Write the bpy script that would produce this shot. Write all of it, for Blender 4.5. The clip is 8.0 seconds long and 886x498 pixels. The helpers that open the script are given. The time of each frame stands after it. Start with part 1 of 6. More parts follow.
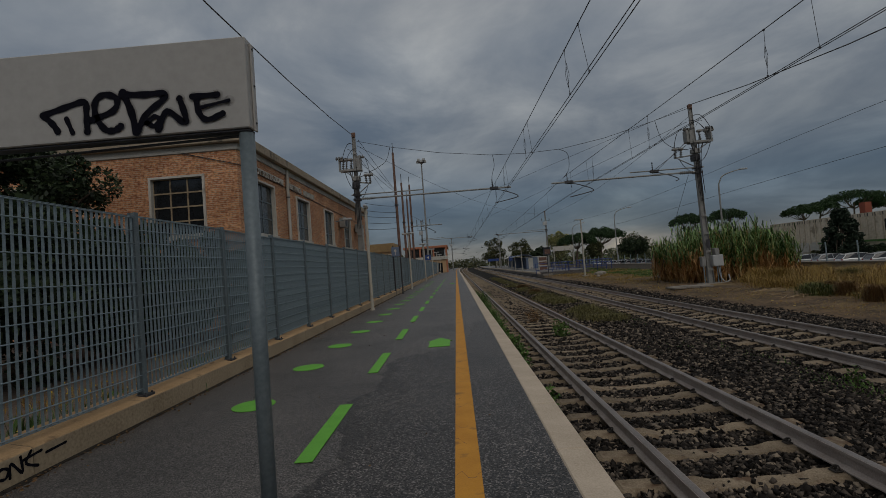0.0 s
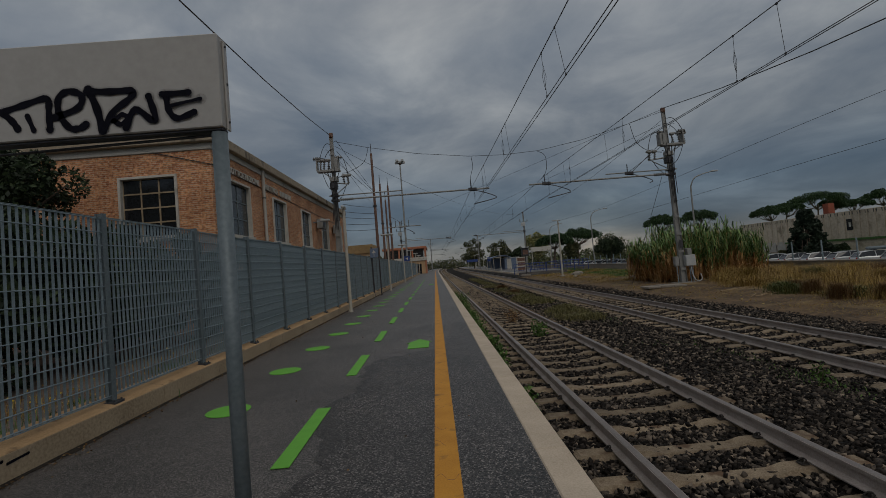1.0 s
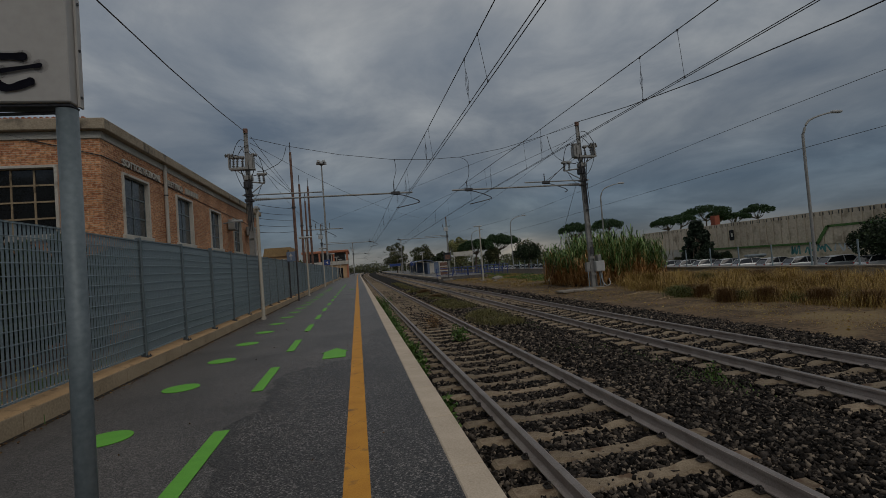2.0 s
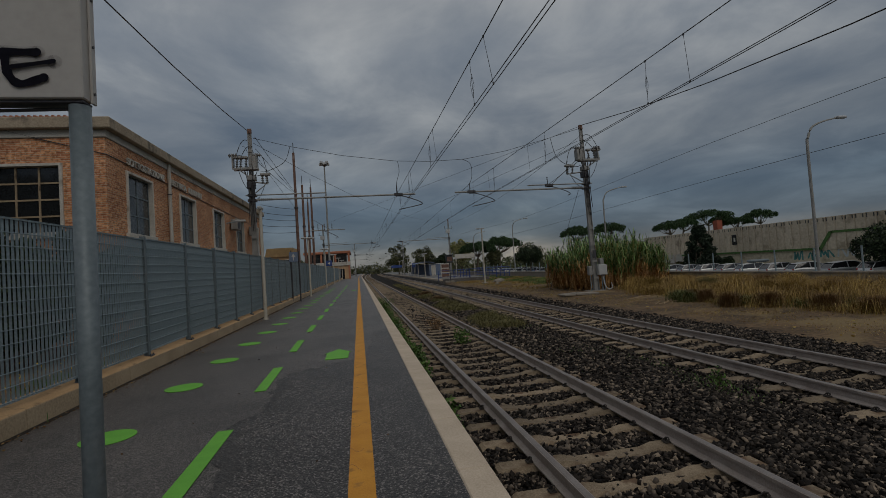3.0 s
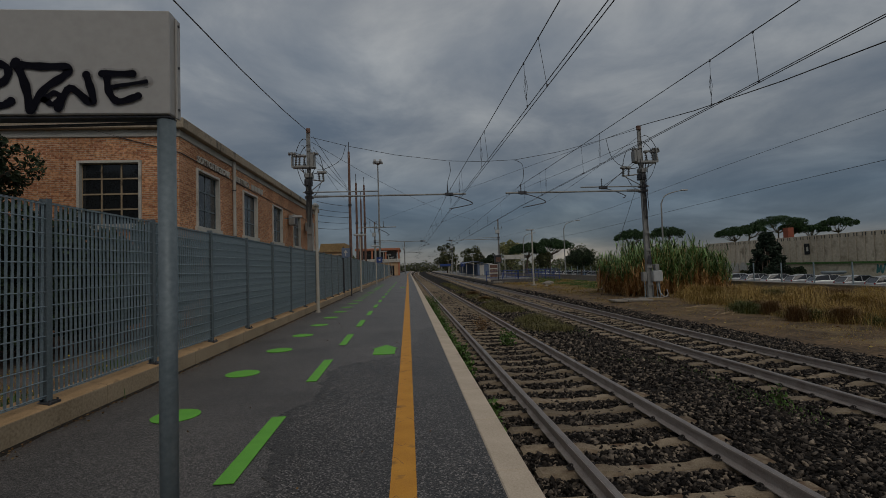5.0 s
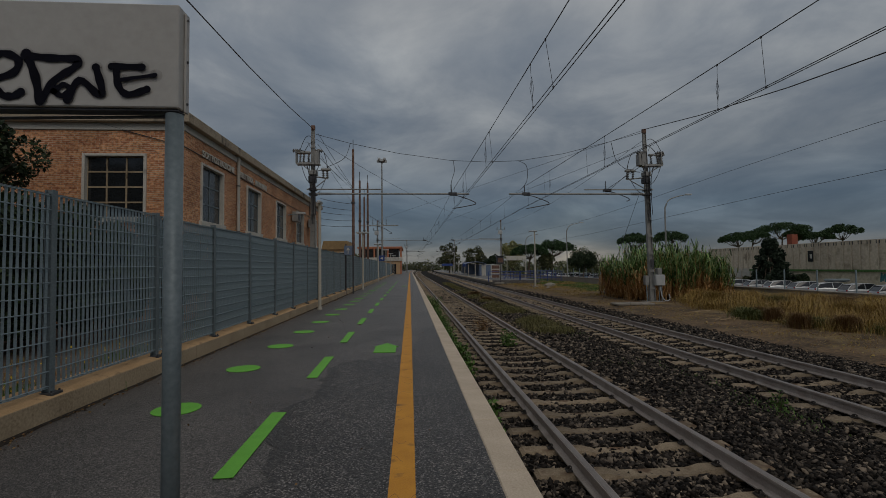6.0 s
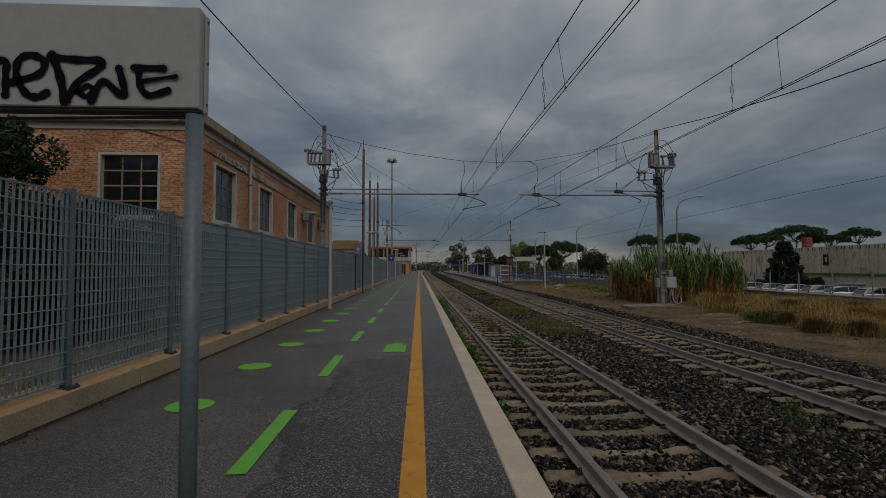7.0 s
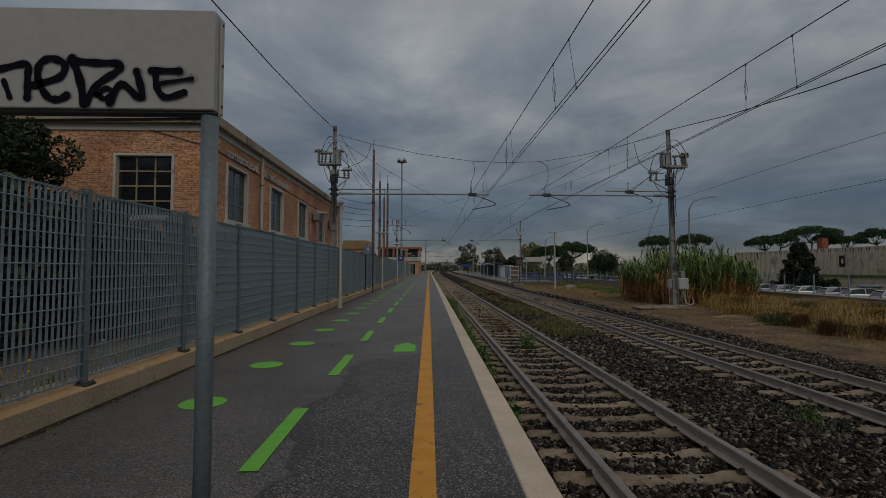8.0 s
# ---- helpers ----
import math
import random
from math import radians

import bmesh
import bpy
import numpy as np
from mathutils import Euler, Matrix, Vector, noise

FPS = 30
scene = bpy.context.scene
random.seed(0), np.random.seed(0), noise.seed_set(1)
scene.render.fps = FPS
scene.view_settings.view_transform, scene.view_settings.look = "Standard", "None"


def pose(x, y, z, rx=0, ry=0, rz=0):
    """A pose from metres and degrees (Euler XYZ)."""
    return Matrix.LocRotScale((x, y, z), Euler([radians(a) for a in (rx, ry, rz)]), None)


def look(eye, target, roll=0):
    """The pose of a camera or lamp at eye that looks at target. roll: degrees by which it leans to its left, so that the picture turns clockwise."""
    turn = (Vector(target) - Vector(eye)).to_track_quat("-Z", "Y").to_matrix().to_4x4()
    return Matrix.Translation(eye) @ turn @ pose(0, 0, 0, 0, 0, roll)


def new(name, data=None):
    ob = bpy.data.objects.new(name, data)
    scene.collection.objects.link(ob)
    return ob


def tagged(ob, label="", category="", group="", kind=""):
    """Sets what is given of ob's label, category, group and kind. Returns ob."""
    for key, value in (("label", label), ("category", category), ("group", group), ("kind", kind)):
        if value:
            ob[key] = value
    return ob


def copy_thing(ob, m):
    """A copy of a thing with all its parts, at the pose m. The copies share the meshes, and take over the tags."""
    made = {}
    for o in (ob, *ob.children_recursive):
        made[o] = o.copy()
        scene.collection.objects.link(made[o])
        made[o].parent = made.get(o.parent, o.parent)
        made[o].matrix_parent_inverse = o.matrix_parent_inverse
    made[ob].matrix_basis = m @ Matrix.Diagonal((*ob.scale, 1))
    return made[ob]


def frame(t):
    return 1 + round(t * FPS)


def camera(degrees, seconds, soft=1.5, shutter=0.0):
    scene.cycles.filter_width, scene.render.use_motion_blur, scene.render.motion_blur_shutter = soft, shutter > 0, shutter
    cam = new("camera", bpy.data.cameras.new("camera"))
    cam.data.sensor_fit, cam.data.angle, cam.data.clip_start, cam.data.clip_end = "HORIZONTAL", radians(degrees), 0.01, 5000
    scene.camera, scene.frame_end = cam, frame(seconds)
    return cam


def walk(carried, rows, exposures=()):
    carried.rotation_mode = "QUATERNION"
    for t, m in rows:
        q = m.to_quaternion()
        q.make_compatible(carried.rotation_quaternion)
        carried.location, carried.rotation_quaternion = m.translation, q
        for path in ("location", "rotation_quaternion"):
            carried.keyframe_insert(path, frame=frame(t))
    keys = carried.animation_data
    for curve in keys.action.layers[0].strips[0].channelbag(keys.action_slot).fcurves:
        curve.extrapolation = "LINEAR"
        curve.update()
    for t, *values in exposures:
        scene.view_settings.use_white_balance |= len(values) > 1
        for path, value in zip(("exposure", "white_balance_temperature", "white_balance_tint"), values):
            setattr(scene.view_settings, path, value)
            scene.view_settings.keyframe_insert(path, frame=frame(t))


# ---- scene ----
cam = camera(87.0, 8.0, soft=0.55)
PATH = [
    (0, (-0.008, -0.14, 1.263), (-0.058, 1.858, 1.338), -4.4),
    (0.5, (-0.016, -0.138, 1.265), (-0.039, 1.86, 1.34), -4.4),
    (1, (-0.005, -0.13, 1.265), (0.035, 1.868, 1.337), -4.7),
    (1.5, (0.075, -0.05, 1.241), (0.313, 1.935, 1.302), -5.2),
    (1.7, (0.071, 0.006, 1.287), (0.384, 1.981, 1.347), -5.0),
    (2.8, (0.035, 0.102, 1.263), (0.434, 2.06, 1.332), -4.0),
    (3, (0.026, 0.086, 1.282), (0.386, 2.052, 1.355), -3.8),
    (3.5, (-0.004, 0.053, 1.306), (0.236, 2.037, 1.388), -3.4),
    (4, (-0.003, 0.034, 1.312), (0.128, 2.028, 1.399), -3.1),
    (4.5, (0.027, 0.015, 1.317), (0.122, 2.011, 1.403), -3.1),
    (5, (0.034, 0.003, 1.309), (0.186, 1.996, 1.389), -1.8),
    (6.5, (0.016, 0.002, 1.307), (0.142, 1.996, 1.386), -0.1),
    (7, (0.005, -0.006, 1.307), (0.108, 1.99, 1.387), -0.1),
    (7.5, (0.001, -0.01, 1.306), (0.077, 1.987, 1.386), -0.0),
    (8, (-0.001, -0.015, 1.306), (0.061, 1.982, 1.387), 0.1),
]
walk(cam, [(t, look(eye, goal, roll)) for t, eye, goal, roll in PATH])

# ---- sky and light: a heavy overcast ----
SKY = 0.93
world = bpy.data.worlds.new("overcast_sky")
scene.world = world
world.use_nodes = True
wn, wl = world.node_tree.nodes, world.node_tree.links
wn.clear()


def wnode(kind, **values):
    n = wn.new(kind)
    for k, v in values.items():
        n.inputs[int(k[1:])].default_value = v
    return n


def ramp_node(nodes, stops):
    n = nodes.new("ShaderNodeValToRGB")
    e = n.color_ramp.elements
    while len(e) < len(stops):
        e.new(0.5)
    for el, (p, c) in zip(e, stops):
        el.position, el.color = p, (*c, 1) if len(c) == 3 else c
    return n


sky = wn.new("ShaderNodeTexSky")
sky.sky_type, sky.sun_disc, sky.sun_elevation, sky.sun_rotation = "NISHITA", False, radians(45), radians(162)
coord = wn.new("ShaderNodeTexCoord")
sep = wn.new("ShaderNodeSeparateXYZ")
wl.new(coord.outputs["Generated"], sep.inputs[0])
# clouds lie on a flat layer overhead, so they flatten towards the horizon
up = wn.new("ShaderNodeMath"); up.operation = "MAXIMUM"; up.inputs[1].default_value = 0.0
wl.new(sep.outputs[2], up.inputs[0])
den = wn.new("ShaderNodeMath"); den.operation = "ADD"; den.inputs[1].default_value = 0.22
wl.new(up.outputs[0], den.inputs[0])
flat = wn.new("ShaderNodeVectorMath"); flat.operation = "DIVIDE"
comb = wn.new("ShaderNodeCombineXYZ")
for i in range(3):
    wl.new(den.outputs[0], comb.inputs[i])
wl.new(coord.outputs["Generated"], flat.inputs[0])
wl.new(comb.outputs[0], flat.inputs[1])
big = wn.new("ShaderNodeTexNoise")
big.inputs["Scale"].default_value, big.inputs["Detail"].default_value, big.inputs["Roughness"].default_value = 1.5, 8, 0.56
big.inputs["Distortion"].default_value = 0.35
drift = wn.new("ShaderNodeVectorMath"); drift.operation = "ADD"; drift.inputs[1].default_value = (1.7, 0.4, 3.1)
wl.new(flat.outputs[0], drift.inputs[0])
wl.new(drift.outputs[0], big.inputs["Vector"])
cloud = ramp_node(wn, [(0.3, (0.088, 0.106, 0.13)), (0.5, (0.168, 0.178, 0.19)), (0.68, (0.285, 0.285, 0.28))])
wl.new(big.outputs["Fac"], cloud.inputs[0])
# overcast skies are three times as bright overhead as at the horizon; low down the far cloud base is bluer and thin gaps glow
lift = ramp_node(wn, [(0.0, (0.72, 0.7, 0.68)), (0.03, (0.62, 0.62, 0.63)), (0.055, (0.32, 0.405, 0.53)), (0.12, (0.34, 0.45, 0.585)), (0.22, (0.74, 0.79, 0.835)), (0.42, (1.25, 1.29, 1.32)), (1.0, (2.45, 2.28, 2.06))])
wl.new(up.outputs[0], lift.inputs[0])
mul = wn.new("ShaderNodeMix"); mul.data_type, mul.blend_type = "RGBA", "MULTIPLY"
mul.inputs[0].default_value = 1.0
wl.new(cloud.outputs[0], mul.inputs[6])
wl.new(lift.outputs[0], mul.inputs[7])
# thinner places in the cloud above the line and low over the car park let more light through
aim = wn.new("ShaderNodeVectorMath"); aim.operation = "DOT_PRODUCT"; aim.inputs[1].default_value = (-0.133, 0.947, 0.292)
wl.new(coord.outputs["Generated"], aim.inputs[0])
fray = wn.new("ShaderNodeMath"); fray.operation = "MULTIPLY_ADD"; fray.inputs[1].default_value, fray.inputs[2].default_value = 0.03, -0.015
wl.new(big.outputs["Fac"], fray.inputs[0])
edge_in = wn.new("ShaderNodeMath"); edge_in.operation = "ADD"
wl.new(aim.outputs["Value"], edge_in.inputs[0]); wl.new(fray.outputs[0], edge_in.inputs[1])
glow = ramp_node(wn, [(0.984, (1, 1, 1)), (0.995, (1.1, 1.1, 1.09)), (1.0, (1.28, 1.26, 1.23))])
wl.new(edge_in.outputs[0], glow.inputs[0])
gap = wn.new("ShaderNodeVectorMath"); gap.operation = "DOT_PRODUCT"; gap.inputs[1].default_value = (0.33, 0.9425, 0.05)
wl.new(coord.outputs["Generated"], gap.inputs[0])
gapglow = ramp_node(wn, [(0.992, (1, 1, 1)), (0.998, (1.3, 1.22, 1.12)), (1.0, (1.6, 1.45, 1.25))])
wl.new(gap.outputs["Value"], gapglow.inputs[0])
both = wn.new("ShaderNodeMix"); both.data_type, both.blend_type = "RGBA", "MULTIPLY"
both.inputs[0].default_value = 1.0
wl.new(glow.outputs[0], both.inputs[6]); wl.new(gapglow.outputs[0], both.inputs[7])
lit = wn.new("ShaderNodeMix"); lit.data_type, lit.blend_type = "RGBA", "MULTIPLY"
lit.inputs[0].default_value = 1.0
wl.new(mul.outputs[2], lit.inputs[6]); wl.new(both.outputs[2], lit.inputs[7])
thin = wn.new("ShaderNodeMix"); thin.data_type, thin.blend_type = "RGBA", "ADD"
thin.inputs[0].default_value = 0.01
wl.new(lit.outputs[2], thin.inputs[6])
wl.new(sky.outputs[0], thin.inputs[7])
bg = wn.new("ShaderNodeBackground")
bg.inputs[1].default_value = SKY
wl.new(thin.outputs[2], bg.inputs[0])
wout = wn.new("ShaderNodeOutputWorld")
wl.new(bg.outputs[0], wout.inputs[0])

sun = new("sun", bpy.data.lights.new("sun", "SUN"))
sun.data.energy, sun.data.angle, sun.data.color = 0.55, radians(40), (1.0, 0.93, 0.84)
sun.matrix_world = look((14, -34, 42), (0, 8, 0))

# ---- materials ----


def surface(name, low, high, scale=8.0, rough=0.85, bump=0.3, fine=60.0, metal=0.0, spots=None, island=0.0, rand=0.0, spec=0.4, fine_mix=0.5, depth=0.01):
    """Two-scale noise between two colours, with fine relief; spots: (colour, scale, threshold) of stains."""
    m = bpy.data.materials.new(name)
    m.use_nodes = True
    n, l = m.node_tree.nodes, m.node_tree.links
    b = n["Principled BSDF"]
    b.inputs["Roughness"].default_value, b.inputs["Metallic"].default_value = rough, metal
    b.inputs["Specular IOR Level"].default_value = spec
    tc = n.new("ShaderNodeTexCoord")
    a = n.new("ShaderNodeTexNoise"); a.inputs["Scale"].default_value, a.inputs["Detail"].default_value = scale, 5
    f = n.new("ShaderNodeTexNoise"); f.inputs["Scale"].default_value, f.inputs["Detail"].default_value = fine, 3
    for t in (a, f):
        l.new(tc.outputs["Object"], t.inputs["Vector"])
    mixf = n.new("ShaderNodeMix"); mixf.inputs[0].default_value = fine_mix
    l.new(a.outputs["Fac"], mixf.inputs[2]); l.new(f.outputs["Fac"], mixf.inputs[3])
    r = ramp_node(n, [(0.36, low), (0.64, high)])
    l.new(mixf.outputs[0], r.inputs[0])
    out = r.outputs[0]
    if spots:
        col, sc, th = spots
        s = n.new("ShaderNodeTexNoise"); s.inputs["Scale"].default_value, s.inputs["Detail"].default_value = sc, 6
        l.new(tc.outputs["Object"], s.inputs["Vector"])
        sr = ramp_node(n, [(th, (0, 0, 0)), (min(1.0, th + 0.12), (1, 1, 1))])
        l.new(s.outputs["Fac"], sr.inputs[0])
        mx = n.new("ShaderNodeMix"); mx.data_type = "RGBA"
        l.new(sr.outputs[0], mx.inputs[0]); l.new(out, mx.inputs[6]); mx.inputs[7].default_value = (*col, 1)
        out = mx.outputs[2]
    if island or rand:
        src = n.new("ShaderNodeNewGeometry").outputs["Random Per Island"] if island else n.new("ShaderNodeObjectInfo").outputs["Random"]
        mr = n.new("ShaderNodeMapRange")
        k = island or rand
        mr.inputs[3].default_value, mr.inputs[4].default_value = 1 - k, 1 + k
        l.new(src, mr.inputs[0])
        mv = n.new("ShaderNodeVectorMath"); mv.operation = "SCALE"
        l.new(out, mv.inputs[0]); l.new(mr.outputs[0], mv.inputs[3])
        out = mv.outputs[0]
    l.new(out, b.inputs["Base Color"])
    if bump:
        bp = n.new("ShaderNodeBump"); bp.inputs["Strength"].default_value, bp.inputs["Distance"].default_value = bump, depth
        l.new(mixf.outputs[0], bp.inputs["Height"]); l.new(bp.outputs[0], b.inputs["Normal"])
    return m


def leafy(name, stops, rough=0.6):
    """Leaves whose colour varies from leaf to leaf."""
    m = bpy.data.materials.new(name)
    m.use_nodes = True
    n, l = m.node_tree.nodes, m.node_tree.links
    b = n["Principled BSDF"]
    b.inputs["Roughness"].default_value, b.inputs["Specular IOR Level"].default_value = rough, 0.25
    g = n.new("ShaderNodeNewGeometry")
    r = ramp_node(n, stops)
    l.new(g.outputs["Random Per Island"], r.inputs[0])
    l.new(r.outputs[0], b.inputs["Base Color"])
    return m


def brickwork(name):
    m = bpy.data.materials.new(name)
    m.use_nodes = True
    n, l = m.node_tree.nodes, m.node_tree.links
    b = n["Principled BSDF"]
    b.inputs["Roughness"].default_value = 0.9
    tc = n.new("ShaderNodeTexCoord")
    sp = n.new("ShaderNodeSeparateXYZ"); l.new(tc.outputs["Object"], sp.inputs[0])
    ad = n.new("ShaderNodeMath"); ad.operation = "ADD"
    l.new(sp.outputs[0], ad.inputs[0]); l.new(sp.outputs[1], ad.inputs[1])
    cb = n.new("ShaderNodeCombineXYZ"); l.new(ad.outputs[0], cb.inputs[0]); l.new(sp.outputs[2], cb.inputs[1])
    br = n.new("ShaderNodeTexBrick")
    l.new(cb.outputs[0], br.inputs["Vector"])
    for k, v in (("Scale", 1.0), ("Mortar Size", 0.009), ("Brick Width", 0.215), ("Row Height", 0.056), ("Bias", -0.1), ("Mortar Smooth", 0.3)):
        br.inputs[k].default_value = v
    br.inputs["Color1"].default_value, br.inputs["Color2"].default_value = (0.66, 0.315, 0.145, 1), (0.37, 0.125, 0.055, 1)
    br.inputs["Mortar"].default_value = (0.5, 0.36, 0.24, 1)
    # single bricks burnt darker or paler
    vo = n.new("ShaderNodeTexNoise"); vo.inputs["Scale"].default_value, vo.inputs["Detail"].default_value = 5.5, 2
    mp = n.new("ShaderNodeMapping"); mp.inputs["Scale"].default_value = (2.2, 3.0, 1)
    l.new(cb.outputs[0], mp.inputs[0]); l.new(mp.outputs[0], vo.inputs["Vector"])
    rr = ramp_node(n, [(0.36, (0.6, 0.54, 0.5)), (0.5, (1, 1, 1)), (0.64, (1.16, 1.24, 1.36))])
    l.new(vo.outputs["Fac"], rr.inputs[0])
    mx = n.new("ShaderNodeMix"); mx.data_type, mx.blend_type = "RGBA", "MULTIPLY"
    mx.inputs[0].default_value = 1
    l.new(br.outputs["Color"], mx.inputs[6]); l.new(rr.outputs[0], mx.inputs[7])
    st = n.new("ShaderNodeTexNoise"); st.inputs["Scale"].default_value, st.inputs["Detail"].default_value = 0.8, 6
    l.new(tc.outputs["Object"], st.inputs["Vector"])
    sr = ramp_node(n, [(0.4, (0.8, 0.77, 0.74)), (0.62, (1.1, 1.1, 1.1))]); l.new(st.outputs["Fac"], sr.inputs[0])
    m2 = n.new("ShaderNodeMix"); m2.data_type, m2.blend_type = "RGBA", "MULTIPLY"
    m2.inputs[0].default_value = 1
    l.new(mx.outputs[2], m2.inputs[6]); l.new(sr.outputs[0], m2.inputs[7])
    l.new(m2.outputs[2], b.inputs["Base Color"])
    bp = n.new("ShaderNodeBump"); bp.inputs["Strength"].default_value, bp.inputs["Distance"].default_value = 0.6, 0.01
    inv = n.new("ShaderNodeMath"); inv.operation = "SUBTRACT"; inv.inputs[0].default_value = 1
    l.new(br.outputs["Fac"], inv.inputs[1])
    l.new(inv.outputs[0], bp.inputs["Height"]); l.new(bp.outputs[0], b.inputs["Normal"])
    return m


def glassy(name, tint=(0.03, 0.035, 0.04), rough=0.08):
    m = surface(name, [c * 0.8 for c in tint], tint, 3, rough, 0.02, 20, spec=0.6)
    return m


def asphalt(name, stone, binder, fine, sparkle=3.0):
    """Aggregate stones in dark binder."""
    m = bpy.data.materials.new(name)
    m.use_nodes = True
    n, l = m.node_tree.nodes, m.node_tree.links
    b = n["Principled BSDF"]
    b.inputs["Roughness"].default_value, b.inputs["Specular IOR Level"].default_value = 0.5, 0.6
    tc = n.new("ShaderNodeTexCoord")
    v = n.new("ShaderNodeTexVoronoi"); v.inputs["Scale"].default_value = fine
    v2 = n.new("ShaderNodeTexNoise"); v2.inputs["Scale"].default_value, v2.inputs["Detail"].default_value = fine * 0.9, 3
    s = n.new("ShaderNodeTexNoise"); s.inputs["Scale"].default_value, s.inputs["Detail"].default_value = 0.9, 7
    for t in (v, v2, s):
        l.new(tc.outputs["Object"], t.inputs["Vector"])
    sepc = n.new("ShaderNodeSeparateColor"); l.new(v.outputs["Color"], sepc.inputs[0])
    r = ramp_node(n, [(0.25, binder), (0.58, stone), (0.8, tuple(1.35 * c for c in stone)), (0.94, tuple(min(1, sparkle * c) for c in stone))])
    l.new(sepc.outputs[0], r.inputs[0])
    sr = ramp_node(n, [(0.34, (0.68, 0.68, 0.68)), (0.5, (1, 1, 1)), (0.68, (1.2, 1.19, 1.17))])
    l.new(s.outputs["Fac"], sr.inputs[0])
    mx = n.new("ShaderNodeMix"); mx.data_type, mx.blend_type = "RGBA", "MULTIPLY"
    mx.inputs[0].default_value = 1
    l.new(r.outputs[0], mx.inputs[6]); l.new(sr.outputs[0], mx.inputs[7])
    l.new(mx.outputs[2], b.inputs["Base Color"])
    bp = n.new("ShaderNodeBump"); bp.inputs["Strength"].default_value, bp.inputs["Distance"].default_value = 1.0, 0.007
    l.new(v2.outputs["Fac"], bp.inputs["Height"]); l.new(bp.outputs[0], b.inputs["Normal"])
    return m


ASPHALT = asphalt("asphalt", (0.09, 0.081, 0.0755), (0.028, 0.0255, 0.0238), 135, 2.3)
COARSE = asphalt("coarse_asphalt", (0.048, 0.043, 0.04), (0.003, 0.0026, 0.0024), 108, 4.8)
TAR = asphalt("tar_seam", (0.034, 0.03, 0.028), (0.008, 0.0073, 0.0068), 100)
CARPARK = asphalt("car_park_asphalt", (0.1, 0.1, 0.1), (0.06, 0.06, 0.06), 40)
YELLOW = surface("worn_yellow_paint", (0.47, 0.2, 0.018), (0.6, 0.28, 0.03), 5, 0.7, 0.5, 110, spots=((0.24, 0.12, 0.035), 7, 0.61), depth=0.004)
GREEN = surface("green_paint", (0.11, 0.36, 0.035), (0.15, 0.45, 0.05), 6, 0.65, 0.4, 110, depth=0.004)
EDGE = surface("pale_edge_stone", (0.42, 0.34, 0.255), (0.57, 0.475, 0.37), 3, 0.85, 0.3, 90, spots=((0.24, 0.19, 0.14), 9, 0.67), rand=0.05)
CURB = surface("old_curb_concrete", (0.25, 0.185, 0.115), (0.43, 0.335, 0.22), 1.6, 0.92, 0.7, 40, spots=((0.09, 0.066, 0.042), 5.5, 0.6), rand=0.1)
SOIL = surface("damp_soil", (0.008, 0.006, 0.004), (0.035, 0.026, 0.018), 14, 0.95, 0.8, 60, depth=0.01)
CURBTOP = surface("ochre_curb_top", (0.35, 0.22, 0.108), (0.47, 0.305, 0.16), 2.5, 0.92, 0.5, 60, spots=((0.16, 0.105, 0.06), 6, 0.58), rand=0.05)
CONCRETE = surface("concrete", (0.17, 0.15, 0.125), (0.28, 0.25, 0.21), 3, 0.9, 0.4, 50, spots=((0.16, 0.14, 0.12), 4, 0.62))
SLEEPER = surface("sleeper_concrete", (0.125, 0.091, 0.058), (0.29, 0.228, 0.155), 4, 0.9, 0.6, 70, spots=((0.105, 0.064, 0.037), 5, 0.56), rand=0.22)
RAILSIDE = surface("rail_side_rust", (0.28, 0.235, 0.21), (0.42, 0.37, 0.34), 6, 0.75, 0.3, 80, metal=0.2)
RAILTOP = surface("polished_rail_head", (0.2, 0.17, 0.155), (0.32, 0.285, 0.26), 3, 0.45, 0.1, 60, metal=0.8)
CLIP = surface("oily_rail_clip", (0.02, 0.018, 0.016), (0.05, 0.042, 0.036), 20, 0.7, 0.2, 90, metal=0.3)
# stone tones stretched from near-black to pale: shade and highlights painted per stone
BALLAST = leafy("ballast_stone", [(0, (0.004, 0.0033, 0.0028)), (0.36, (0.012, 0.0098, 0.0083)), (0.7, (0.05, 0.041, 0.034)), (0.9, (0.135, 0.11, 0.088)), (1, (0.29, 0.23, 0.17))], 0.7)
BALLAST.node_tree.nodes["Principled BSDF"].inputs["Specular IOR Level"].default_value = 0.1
# bed coloured almost black to paint the shade in gaps between stones
BED = surface("gap_shade_ballast_bed", (0.004, 0.0035, 0.003), (0.03, 0.026, 0.022), 22, 0.9, 1.0, 45, spots=((0.025, 0.021, 0.016), 0.7, 0.6), depth=0.05)
DIRT = surface("dry_earth", (0.032, 0.021, 0.0115), (0.185, 0.118, 0.06), 0.9, 0.95, 0.9, 9, spots=((0.19, 0.135, 0.065), 0.5, 0.54), depth=0.05)
YARD = surface("yard_gravel", (0.085, 0.063, 0.048), (0.2, 0.15, 0.118), 1.5, 0.95, 0.6, 30, spots=((0.05, 0.055, 0.022), 0.7, 0.56), depth=0.02)
LAWN = surface("short_grass", (0.07, 0.12, 0.03), (0.12, 0.18, 0.045), 1.2, 0.95, 0.8, 25, depth=0.05)
GALV = surface("galvanised_steel", (0.185, 0.24, 0.27), (0.28, 0.345, 0.375), 5, 0.5, 0.12, 50, metal=0.35)
GREYPOST = surface("grey_painted_post", (0.11, 0.138, 0.152), (0.17, 0.205, 0.22), 4, 0.5, 0.1, 50, metal=0.2)
